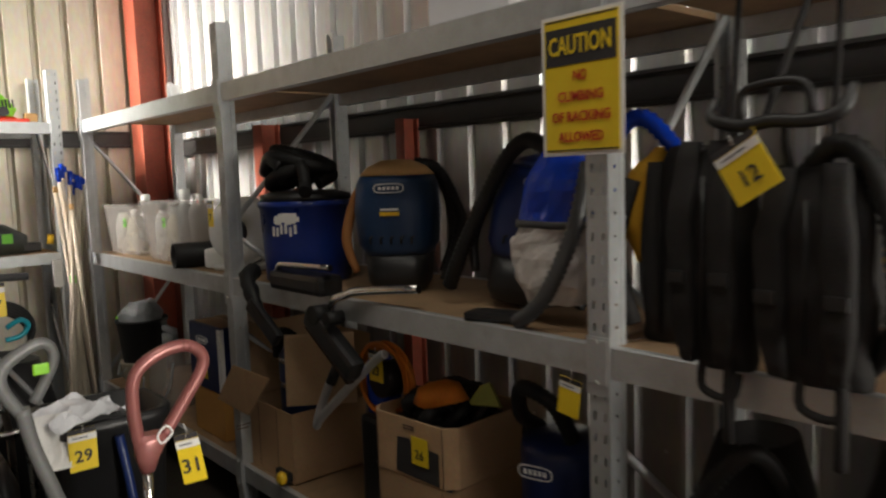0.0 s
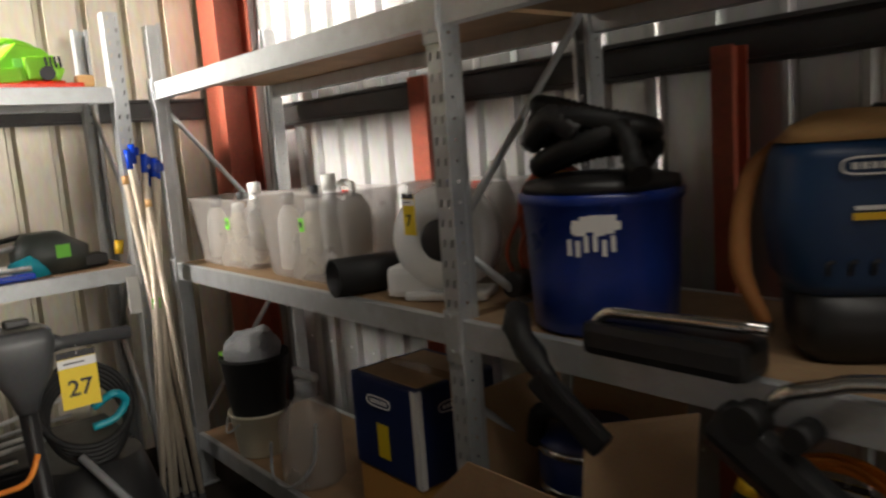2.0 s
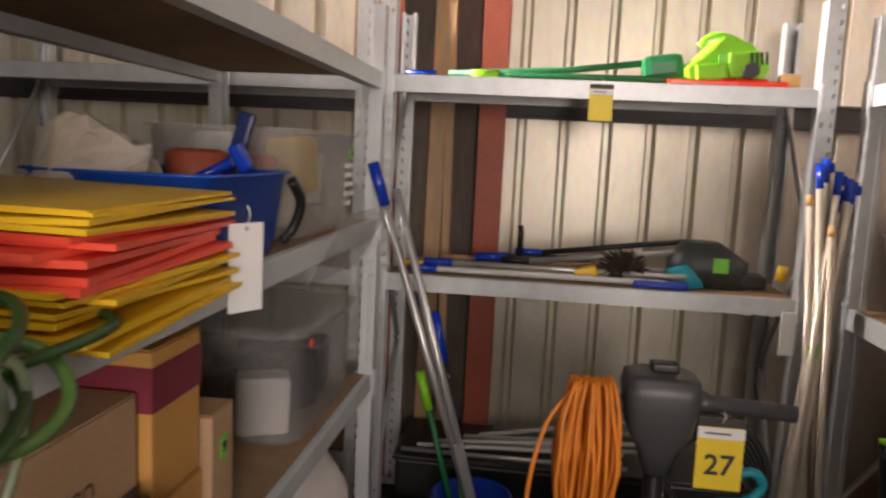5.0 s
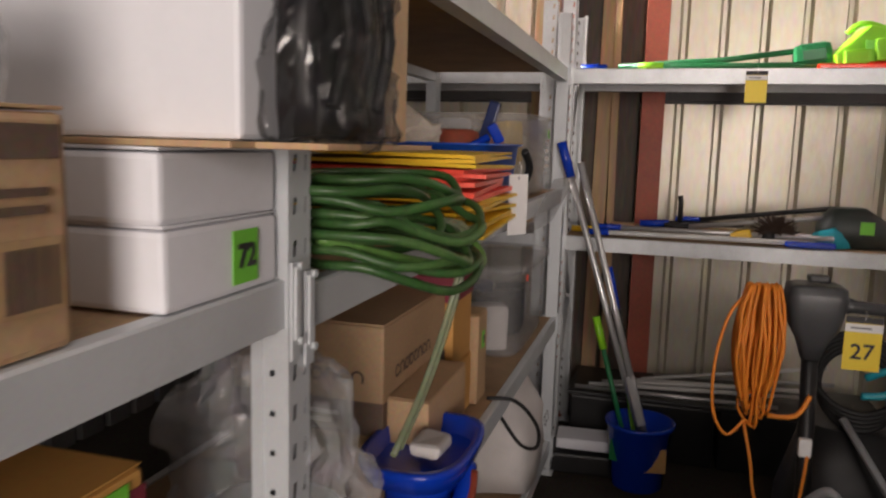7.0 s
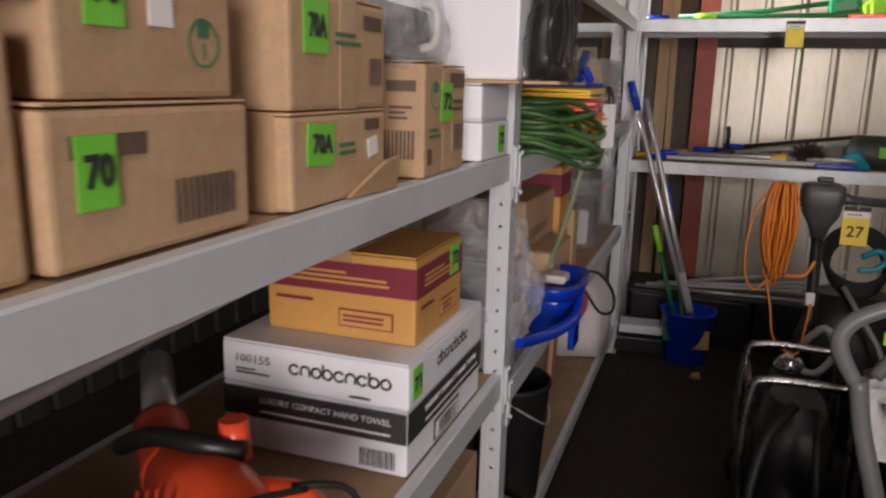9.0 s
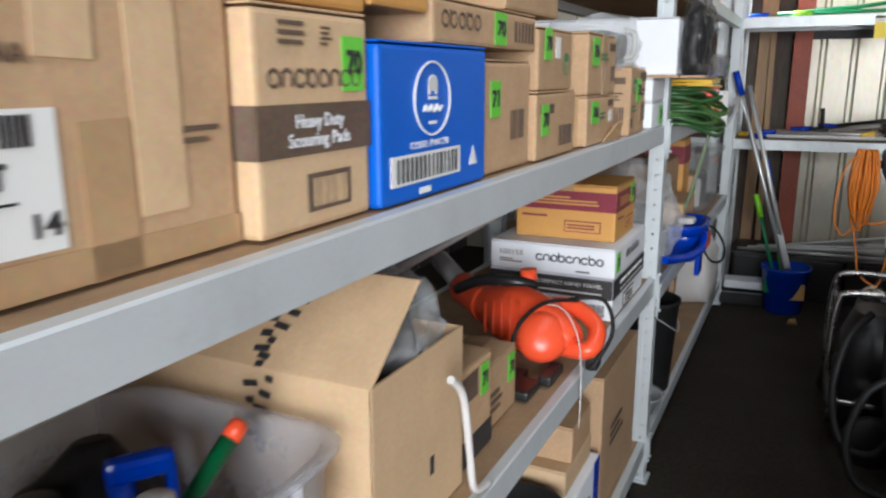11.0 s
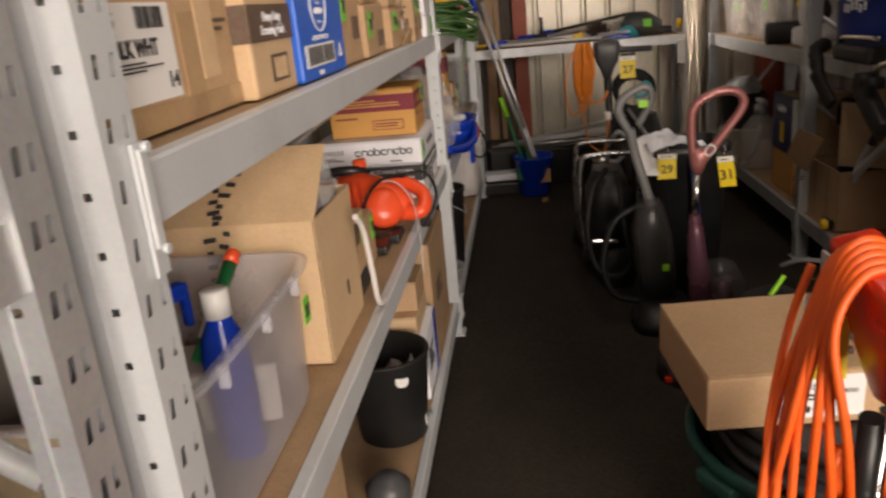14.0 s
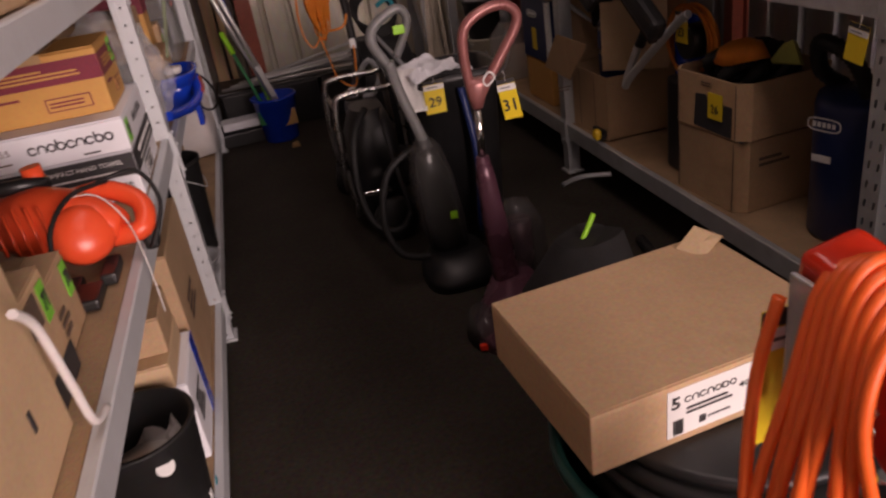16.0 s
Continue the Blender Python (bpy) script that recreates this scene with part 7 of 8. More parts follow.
# long poles laid across the shelf
for i, (x0, x1, y, z, mm, tip) in enumerate(((-0.35, 0.62, 4.74, 0.02, WHITE, BLUE), (-0.3, 0.7, 4.79, 0.04, ALU, BLUE), (-0.42, 0.55, 4.84, 0.02, POLE, YELLOW), (0.0, 0.75, 4.90, 0.10, ALU, BLACK), (0.05, 0.72, 4.96, 0.13, BLACK, BLUE), (-0.25, 0.5, 5.02, 0.03, TIMBER, TIMBER), (-0.1, 0.85, 5.07, 0.02, ALU, GREEN))):
    g = thing("cleaning_pole", (x0, y, ZP1 + z), 0, "long cleaning pole laid along the shelf", "pole", "poles on the shelf")
    lift = 0.05 if z > 0.05 else 0.0
    B().tube([(0.1, 0, -lift), (x1 - x0, 0.01, lift * 0.6)], 0.0115, 10).part("tube", mm, g)
    B().tube([(0, 0, -lift), (0.11, 0, -lift)], 0.0145, 10).part("grip", tip, g)
g = thing("broom_head", (0.44, 4.80, ZP1), 0, "brown bristle broom head with yellow block", "broom")
b = B()
rnd = random.Random(11)
for i in range(260):
    a, e = rnd.uniform(0, 6.28), rnd.uniform(-0.3, 1.4)
    d = Vector((math.cos(a) * math.cos(e) * 1.3, math.sin(a) * math.cos(e) * 0.8, math.sin(e)))
    b.tube([Vector((0.03, 0, 0.06)), Vector((0.03, 0, 0.06)) + d * rnd.uniform(0.05, 0.085)], [0.004, 0.0015], 4)
tagged(b.part("bristles", BRISTLE, g), kind="stuff")
B().box((-0.10, 0, 0.06), (0.09, 0.05, 0.05), 0.016).part("yellow_block", YELLOW, g, pose(0, 0, 0, 0, -15, 0))
B().tube([(0.0, 0, 0.06), (0.0, 0.0, 0.02)], 0.03, 10).part("socket", BLACK, g)
g = thing("blue_brush", (0.60, 4.75, ZP1), 0, "flat blue brush on the shelf edge", "brush")
B().box((0, 0, 0.015), (0.2, 0.05, 0.026), 0.008).part("head", BLUE, g)
g = thing("hook_bar", (0.05, 4.93, ZP1), 0, "black upright hook bar on the shelf", "tool")
B().tube([(-0.16, 0, 0.05), (0.0, 0, 0.06), (0.3, 0, 0.07)], 0.012, 8).tube([(0.02, 0, 0.06), (0.02, 0, 0.16), (0.015, 0, 0.19)], 0.012, 8).part("bar", BLACK, g)
B().tube([(-0.16, 0, 0.05), (-0.03, 0, 0.058)], 0.018, 8).part("blue_grip", BLUE, g)
g = thing("teal_cloth", (0.70, 4.85, ZP1), 0, "teal and green cloths between the tools", "cloth")
B().loft([(0, 0, 0, 0.09, 0.05, 2), (0, 0, 0.06, 0.07, 0.04, 2), (0, 0, 0.08, 0.02, 0.02, 2)], 18).crumple(0.025, 14).part("cloth", TEAL, g)

# loose rods on dark crates, added to fill the dim space under the rack
for x0, x1 in ((-0.38, 0.28), (0.30, 0.98)):
    g = thing("dark_filler_block", ((x0 + x1) / 2, 4.98, 0.0), 0, "low black block added to darken the space under the end rack", "crate", "black crates")
    B().box((0, 0, 0.14), (x1 - x0, 0.42, 0.28), 0.012).part("body", BLACK, g)
    B().box((0, 0, 0.29), (x1 - x0 + 0.02, 0.44, 0.02), 0.006).part("rim", BLACK, g)

for i in range(7):
    a = rnd.uniform(-6, 6)
    B().tube([(-0.36, 0, 0), (0.36 + 0.2 * rnd.random(), 0, 0.02 * rnd.random() + (0.06 if i > 4 else 0))], 0.010, 8).thing("steel_rod", WHITE if i % 3 else ALU, pose(0.0 + 0.06 * i, 4.78 + 0.05 * i, ZP3 + 0.012 + 0.018 * (i % 3), 0, -2 * (i % 3), a), "pale rod lying on the low shelf", "rod", "loose rods")
B().box((0, 0, 0.04), (0.26, 0.16, 0.05), 0.01).thing("shoe_tray", CARD_WHITE, pose(-0.28, 4.60, 0.09, 0, 0, 4), "white flat tray by the rack foot", "tray")
B().box((0, 0, 0.045), (0.4, 0.2, 0.09), 0.01).thing("dark_plinth", BLACK, pose(-0.30, 4.60, 0.0, 0, 0, 4), "low black box on the floor", "box")

# bundle of poles stood in the corner
tops = ((1.055, 4.62, 1.40), (1.075, 4.60, 1.46), (1.10, 4.63, 1.48), (1.13, 4.60, 1.44), (1.165, 4.60, 1.42), (1.185, 4.62, 1.41), (1.12, 4.57, 1.30), (1.15, 4.64, 1.38))
feet = ((1.13, 4.50), (1.17, 4.52), (1.09, 4.48), (1.02, 4.46), (1.05, 4.50), (0.98, 4.47), (1.15, 4.46), (1.00, 4.52))
for i, ((x, y, z), (fx, fy)) in enumerate(zip(tops, feet)):
    g = thing("mop_pole", (fx, fy, 0.004), 0, "pale mop pole with blue cap stood in the corner", "pole", "poles in the corner")
    v = Vector((x - fx, y - fy, z))
    B().tube([(0, 0, 0), v], 0.012, 10).part("tube", POLE, g)
    B().tube([v * 0.001, v * 0.05], 0.0135, 10).part("foot_cap", GREY, g)
    if i not in (0, 6):
        B().tube([v * 0.995, v * 1.05], [0.0135, 0.0145], 10).part("blue_cap", BLUE, g)
        B().box(v * 1.03 + Vector((0.012, 0, 0)), (0.03, 0.02, 0.035), 0.006).part("blue_clip", BLUE, g)
    else:
        B().tube([v * 0.995, v * 1.02], 0.014, 10).part("tan_cap", TAN, g)
B().box((0, 0, 0), (0.05, 0.012, 0.16), 0.003).thing("white_holder", WHITE, pose(1.045, 4.675, 0.93), "white plate on the rack post", "plate")
B().box((0, 0, 0), (0.035, 0.003, 0.045), 0.001).thing("lot_sticker", TAG_GREEN, pose(1.09, 4.545, 0.90), "green lot sticker on a pole", "tag")

# bucket with squeegee poles
g = thing("blue_bucket", (-0.045, 4.50, 0.0), 0, "blue bucket holding poles and brushes", "bucket")
B().lathe([(0.105, 0), (0.11, 0.006), (0.14, 0.27), (0.148, 0.275), (0.148, 0.29), (0.136, 0.29), (0.105, 0.015), (0.001, 0.015)], 36).part("shell", BLUE, g)
B().box((0.05, -0.128, 0.14), (0.09, 0.006, 0.1), 0.002).part("label", TAN, g, pose(0, 0, 0, -6, 0, 12))
B().box((-0.06, -0.12, 0.16), (0.07, 0.006, 0.09), 0.002).part("label", GREEN, g, pose(0, 0, 0, -6, 0, -14))
g = thing("squeegee_poles", (-0.045, 4.50, 0.02), 0, "pair of aluminium poles with blue grips in a bucket", "pole")
for dx, dy, top in ((0.07, 0.0, (-0.41, 4.36, 1.43)), (0.085, -0.03, (-0.342, 4.36, 1.39))):
    o = Vector((dx, dy, 0))
    v = Vector(top) - Vector((-0.045, 4.50, 0.02)) - o
    B().tube([o, o + v], 0.0135, 10).part("tube", ALU, g)
    if dx < 0.08:
        B().tube([o + v * 0.93, o + v * 1.03], 0.019, 10).part("blue_grip", BLUE, g)
v = Vector((-0.36, -0.15, 1.40))
B().box((0, 0, 0), (0.035, 0.02, 0.22), 0.004, Matrix.Translation(v * 0.27 + Vector((0.075, -0.03, 0))) @ pose(0, 0, 0, 0, -16, 0)).part("clip", ALU, g)
for i, (dx, dy, h, mm, m2) in enumerate(((-0.20, 0.02, 0.70, GREEN, LIME), (-0.14, 0.0, 0.74, LIME, BLACK), (-0.22, 0.05, 0.92, BLUE, BLUE))):
    g = thing("brush_handle", (-0.06 + 0.03 * i, 4.52, 0.02), 0, "coloured brush handle stood in the bucket", "brush", "handles in the bucket")
    B().tube([(0, 0, 0), (dx, dy, h)], 0.011, 10).part("handle", mm, g)
    B().tube([(dx * 0.8, dy * 0.8, h * 0.8), (dx, dy, h)], 0.017, 10).part("grip", m2, g)
B().loft([(0, 0, 0, 0.025, 0.02, 2), (0, 0, 0.03, 0.02, 0.015, 2)], 12).crumple(0.01, 30).thing("dry_leaf", TAN, pose(0.02, 4.24, 0.0), "crumpled tan scrap on the floor", "scrap")

# ---- machines on the aisle floor ----
g = thing("floor_scrubber", (0.37, 3.30, 0), 0, "grey floor scrubber with orange cord and tag", "machine")
B().loft([(0, 0, 0.0, 0.21, 0.21, 2), (0, 0, 0.03, 0.22, 0.22, 2), (0, 0, 0.13, 0.20, 0.20, 2), (0, 0, 0.17, 0.13, 0.13, 2)], 36).part("brush_deck", BLACK, g)
B().lathe([(0.11, 0.17), (0.115, 0.19), (0.115, 0.33), (0.09, 0.37), (0.001, 0.375)], 28).part("motor", BLACK, g)
B().tube([(0, -0.05, 0.3), (0.01, -0.02, 0.6), (0.0, 0.0, 0.96)], 0.02, 12).part("handle_post", BLACK, g)
B().loft([(0, 0, 0.94, 0.022, 0.025, 3), (0, 0, 0.985, 0.036, 0.04, 3.5), (0, 0, 1.025, 0.058, 0.055, 5), (0, 0, 1.10, 0.070, 0.060, 6), (0, 0, 1.125, 0.066, 0.056, 6), (0, 0, 1.132, 0.05, 0.045, 5)], 28).part("control_box", GREY, g)
B().tube([(0.05, 0, 1.085), (0.09, 0, 1.08), (0.24, -0.01, 1.075)], [0.03, 0.016, 0.016], 12).part("handle_bar", GREY, g)
B().tube([(-0.05, 0, 1.065), (-0.13, 0.0, 1.06)], 0.018, 12).part("handle_bar", GREY, g)
B().box((0, -0.02, 1.147), (0.05, 0.04, 0.018), 0.006).part("top_switch", BLACK, g)
B().box((-0.07, -0.205, 0.45), (0.075, 0.012, 0.05), 0.004).part("red_plate", MAROON, g)
B().box((-0.03, -0.15, 0.42), (0.16, 0.12, 0.14), 0.03).part("tank", BLACK, g)
B().lathe([(0.05, 0), (0.055, 0.02), (0.03, 0.05), (0.001, 0.05)], 20, (-0.05, -0.14, 0.49)).part("cap", CHROME, g)
B().tube([(-0.02, -0.12, 0.58), (0.04, -0.16, 0.66), (0.08, -0.16, 0.58), (0.03, -0.17, 0.50), (-0.04, -0.17, 0.51)], 0.013, 10, smooth=5).part("clear_tube", GREY_LIGHT, g)
B().box((-0.01, -0.1, 0.74), (0.03, 0.02, 0.045), 0.005).part("white_tab", LABEL, g)
rnd = random.Random(21)
g = thing("orange_rope_coil", (0.236, 3.22, 0), 0, "hank of orange cord hung on the scrubber handle", "cord")
for i in range(30):
    u = (i / 29 - 0.5) * 2
    bot = 0.765 + 0.06 * abs(u) + rnd.uniform(0, 0.13)
    yo, shift = rnd.uniform(-0.05, 0.01), rnd.uniform(-0.03, 0.026)
    pts = []
    for k in range(6):
        t = k / 5
        pts.append((0.036 * u * (0.95 + 0.75 * math.sin(math.pi * min(1, t * 0.95)) - 0.25 * t) + rnd.uniform(-0.004, 0.004), yo - 0.03 * math.sin(math.pi * t), 1.135 - (1.135 - bot) * t))
    for k in range(5, 0, -1):
        t = k / 5 - 0.1
        pts.append((0.036 * u * (0.95 + 0.6 * math.sin(math.pi * t) - 0.25 * t) + shift * (0.4 + t), yo + 0.03 + 0.03 * math.sin(math.pi * t), 1.125 - (1.125 - bot) * t))
    B().tube(pts, 0.0042, 6, smooth=3, closed=True).part("loop", ORANGE_DULL, g)
B().tube([(0.03, -0.05, 0.82), (0.09, -0.06, 0.83), (0.12, -0.05, 0.88)], 0.006, 7, smooth=4).part("loose_end", ORANGE_DULL, g)
B().tube([(-0.02, -0.03, 0.79), (0.0, -0.05, 0.70), (0.02, -0.07, 0.60), (0.09, -0.10, 0.56), (0.11, -0.09, 0.64), (0.12, -0.08, 0.74)], 0.0042, 7, smooth=4).part("loose_end", ORANGE_DULL, g)
B().tube([(-0.03, -0.03, 1.12), (-0.075, -0.05, 1.06), (-0.10, -0.06, 0.94), (-0.095, -0.06, 0.82), (-0.06, -0.05, 0.76), (-0.02, -0.04, 0.80)], 0.0042, 7, smooth=5).part("loose_end", ORANGE_DULL, g)
hang_tag((0.478, 3.268, 1.075), 0, "27", "yellow lot tag numbered 27 on the scrubber", 0.083, 0.135, 0.012)
g = thing("wet_vacuum", (0.56, 3.62, 0), 0, "black machine with hose coiled over it", "machine")
for i in range(5):
    B().tube([(0.10 * math.cos(a) * (1 + 0.05 * i), 0.07 * math.sin(a), 0.78 + 0.10 * math.sin(a) + 0.012 * i) for a in [k * math.pi / 6 for k in range(12)]], 0.010, 8, smooth=3, closed=True).part("loop", RUBBER, g)
B().loft([(0, 0, 0, 0.2, 0.15, 3), (0, 0, 0.45, 0.19, 0.15, 3), (0, 0, 0.68, 0.13, 0.1, 2.4)], 28).part("black_machine", BLACK, g)
B().tube([(0.0, -0.09, 0.84), (0.05, -0.11, 0.87), (0.08, -0.10, 0.84), (0.05, -0.10, 0.80), (-0.01, -0.10, 0.79)], 0.011, 8, smooth=4).part("teal_end", TEAL, g)
B().tube([(-0.05, -0.1, 0.72), (0.06, -0.25, 0.55), (0.16, -0.4, 0.28)], 0.011, 8).part("grey_lever", GREY_LIGHT, g)

# chrome trolley with black tank
g = thing("chrome_trolley_machine", (0.30, 2.72, 0), 0, "black machine on a bent chrome trolley frame", "machine")
for dy in (-0.16, 0.16):
    B().tube([(-0.13, dy, 0.14), (-0.15, dy, 0.42), (-0.14, dy, 0.62), (-0.10, dy, 0.66), (0.07, dy, 0.66), (0.12, dy, 0.62), (0.13, dy, 0.2)], 0.0125, 12, smooth=5).part("frame_hoop", CHROME_DULL, g)
B().tube([(-0.14, -0.16, 0.6), (-0.14, 0.16, 0.6)], 0.011, 10).part("cross_bar", CHROME_DULL, g)
B().box((-0.04, -0.17, 0.235), (0.13, 0.03, 0.022), 0.005).part("step", CHROME, g)
B().loft([(0, 0.02, 0.10, 0.11, 0.14, 3), (0, 0.02, 0.45, 0.11, 0.14, 3), (0, 0.02, 0.56, 0.07, 0.10, 2.5)], 28).part("tank", BLACK, g)
for s in (-1, 1):
    B().lathe([(0.02, -0.025), (0.09, -0.025), (0.1, -0.01), (0.1, 0.01), (0.09, 0.025), (0.02, 0.025)], 24, cap1=True).part("wheel", RUBBER, g, pose(0.02, s * 0.19, 0.10, 90, 0, 0))
corrugated_hose(g, [(-0.02, -0.12, 0.58), (-0.10, -0.24, 0.50), (-0.13, -0.32, 0.32), (-0.09, -0.36, 0.16), (0.02, -0.34, 0.12), (0.1, -0.25, 0.2)], 0.016, RUBBER)
B().tube([(0.05, -0.12, 0.56), (0.02, -0.3, 0.55), (0.03, -0.40, 0.35), (0.06, -0.4, 0.2)], 0.012, 8, smooth=5).part("hose", RUBBER, g)

# black bin with papers
g = thing("black_wheeled_bin", (0.60, 2.415, 0), 0, "tall black bin with papers lying on top", "bin")
B().loft([(0, 0, 0.02, 0.14, 0.13, 5), (0, 0, 0.68, 0.17, 0.16, 5), (0, 0, 0.70, 0.185, 0.175, 5), (0, 0, 0.73, 0.185, 0.175, 5), (0, 0, 0.73, 0.16, 0.15, 5), (0, 0, 0.45, 0.15, 0.14, 5)], 32).part("shell", BLACK, g)
B().sheet(0.27, 0.20, 14, 10, 0.0015, 0.035, 5, pose(-0.07, -0.08, 0.765, 4, 5, 15), 0.03).part("paper", CARD_WHITE, g)
B().sheet(0.12, 0.16, 8, 10, 0.0015, 0.02, 4, pose(-0.165, -0.16, 0.70, 70, 5, 10), 0.01).part("paper", LABEL, g)
B().tube([(0.0, -0.18, 0.68), (0.02, -0.22, 0.4), (0.0, -0.2, 0.1)], 0.014, 8, smooth=4).part("hose", NAVY, g)
hang_tag((0.498, 2.236, 0.738), 0, "29", "yellow lot tag numbered 29 on the bin", 0.078, 0.125, 0.010)

# grey upright vacuum with loop handle
g = thing("upright_vacuum", (0.36, 2.12, 0), 0, "grey upright carpet cleaner with a loop handle", "vacuum", "upright vacuums")
v = [(-0.035, 0.0, 0.84), (-0.075, 0.0, 0.92), (-0.055, 0.0, 0.975), (0.02, 0.0, 1.015), (0.052, 0.0, 0.995), (0.05, 0.0, 0.95), (0.0, 0.0, 0.86)]
B().tube(v, [0.016, 0.019, 0.018, 0.016, 0.015, 0.015, 0.015], 12, smooth=6).part("loop_handle", GREY_MID, g)
B().tube([(-0.03, 0, 0.85), (-0.01, 0, 0.74), (0.03, -0.01, 0.60), (0.05, -0.01, 0.52)], [0.02, 0.019, 0.02, 0.026], 12, smooth=4).part("stem", GREY_MID, g)
B().box((0.02, -0.016, 0.95), (0.04, 0.01, 0.03), 0.004).part("lime_trigger", LIME, g)
B().loft([(0.09, 0.03, 0.10, 0.075, 0.07, 2.6), (0.07, 0.0, 0.24, 0.085, 0.075, 2.8), (0.05, -0.01, 0.42, 0.08, 0.07, 2.6), (0.045, -0.01, 0.53, 0.055, 0.05, 2.4), (0.045, -0.01, 0.56, 0.03, 0.03, 2)], 28).part("tank", SMOKE, g)
B().loft([(0.09, 0.04, 0.10, 0.065, 0.06, 2.6), (0.06, 0.0, 0.42, 0.06, 0.05, 2.6), (0.05, 0.0, 0.50, 0.04, 0.035, 2.4)], 24).part("inner_body", OLIVE, g)
B().loft([(0.10, -0.04, 0.0, 0.14, 0.14, 3), (0.10, -0.04, 0.05, 0.14, 0.14, 3), (0.10, 0.0, 0.11, 0.10, 0.09, 2.5)], 28).part("floor_head", BLACK, g)
B().box((0.10, -0.075, 0.27), (0.028, 0.004, 0.03), 0.001).part("lime_sticker", LIME, g)
corrugated_hose(g, [(0.02, 0.04, 0.52), (-0.10, 0.02, 0.45), (-0.15, 0.0, 0.28), (-0.11, -0.02, 0.14), (0.0, -0.02, 0.10)], 0.015, RUBBER)

# rose upright vacuum
g = thing("upright_vacuum", (0.53, 1.72, 0), 0, "metallic rose upright vacuum with a big loop handle", "vacuum", "upright vacuums")
v = [(-0.035, 0, 0.80), (-0.045, 0, 0.90), (-0.035, 0, 0.98), (0.02, 0, 1.02), (0.085, 0, 1.03), (0.125, 0, 1.005), (0.125, 0, 0.965), (0.08, 0, 0.90), (0.02, 0, 0.82)]
B().tube(v, 0.0155, 14, smooth=6).part("loop_handle", PINK, g)
B().loft([(-0.022, 0, 0.745, 0.017, 0.017, 2), (-0.02, 0, 0.78, 0.028, 0.022, 2.5), (-0.01, 0, 0.815, 0.042, 0.022, 2.5), (-0.008, 0, 0.835, 0.035, 0.018, 2.5)], 20).part("yoke", PINK, g)
B().tube([(-0.022, 0, 0.75), (-0.028, 0, 0.58)], 0.0125, 12).part("chrome_tube", CHROME, g)
B().loft([(0.02, 0.0, 0.03, 0.035, 0.035, 2.4), (0.005, 0.0, 0.15, 0.045, 0.04, 2.6), (-0.012, 0, 0.35, 0.040, 0.036, 2.6), (-0.024, 0, 0.52, 0.030, 0.028, 2.4), (-0.027, 0, 0.59, 0.019, 0.019, 2)], 24).part("column", PURPLE, g)
B().loft([(0.09, 0.10, 0.06, 0.07, 0.07, 2), (0.10, 0.10, 0.14, 0.095, 0.09, 2), (0.10, 0.10, 0.28, 0.09, 0.09, 2), (0.09, 0.09, 0.37, 0.05, 0.05, 2), (0.09, 0.09, 0.385, 0.01, 0.01, 2)], 28).part("clear_bin", SMOKE, g)
B().loft([(0.10, 0.10, 0.06, 0.05, 0.05, 2), (0.10, 0.10, 0.30, 0.045, 0.045, 2)], 20).part("inner_cone", PURPLE, g)
B().loft([(0.0, -0.12, 0.0, 0.15, 0.13, 3), (0, -0.12, 0.05, 0.15, 0.13, 3), (0.02, -0.05, 0.10, 0.11, 0.10, 2.6), (0.03, 0.02, 0.16, 0.06, 0.06, 2)], 28).part("floor_head", PURPLE, g)
B().loft([(-0.12, -0.10, 0.0, 0.06, 0.09, 2.4), (-0.12, -0.10, 0.08, 0.05, 0.08, 2.4), (-0.12, -0.09, 0.11, 0.02, 0.04, 2)], 20).part("clear_nozzle", SMOKE, g)
B().box((-0.15, -0.18, 0.02), (0.03, 0.02, 0.02), 0.004).part("red_pedal", RED, g)
B().tube([(0.0, -0.02, 0.83), (0.02, -0.022, 0.85), (0.035, -0.02, 0.83), (0.01, -0.02, 0.81)], 0.003, 6, smooth=4, closed=True).part("white_string", LABEL, g)
hang_tag((0.592, 1.70, 0.845), -25, "31", "yellow lot tag numbered 31 on the vacuum", 0.055, 0.125, 0.025, -8)

# carton on a drum in a teal bin, with the red polisher in front
g = thing("teal_wheelie_bin", (0.53, 0.50, 0), 0, "dark teal plastic bin filled with black pads", "bin")
B().lathe([(0.23, 0), (0.235, 0.01), (0.285, 0.43), (0.305, 0.435), (0.305, 0.46), (0.288, 0.46), (0.23, 0.02), (0.001, 0.02)], 44).part("shell", BIN_GREEN, g)
for s in (-1, 1):
    B().box((s * 0.02, -0.30 * 1, 0.42), (0.10, 0.04, 0.03), 0.008).part("grip_lug", BIN_GREEN, g, pose(0, 0, 0, 0, 0, s * 52 - 8))
for k, (r, z, mm) in enumerate(((0.275, 0.40, RUBBER), (0.265, 0.43, GREY), (0.27, 0.465, RUBBER), (0.255, 0.488, BLACK))):
    B().lathe([(r - 0.01, z), (r, z + 0.006), (r, z + 0.020), (r - 0.012, z + 0.025), (0.001, z + 0.025)], 44).part("round_pad", mm, g, pose(0.02, 0.02, 0, 2 - k, 1, 0))
dims = (0.49, 0.365, 0.125)
c = carton((0.470, 0.610, 0.522), 5, dims, "flat brown floor-pad carton with a printed label", CARD, "", "", (1.5, 0), "floor_pad_carton")
patch(c, dims, "F", 0.135, 0.018, 0.315, 0.112, LABEL, "printed_label")
on(c, dims, "F", "5", 0.150, 0.086, 0.032, INK, 0.016, bold=0.0006)
word_mark(c, dims, "F", 0.165, 0.080, 0.265, 0.096, 7, INK)
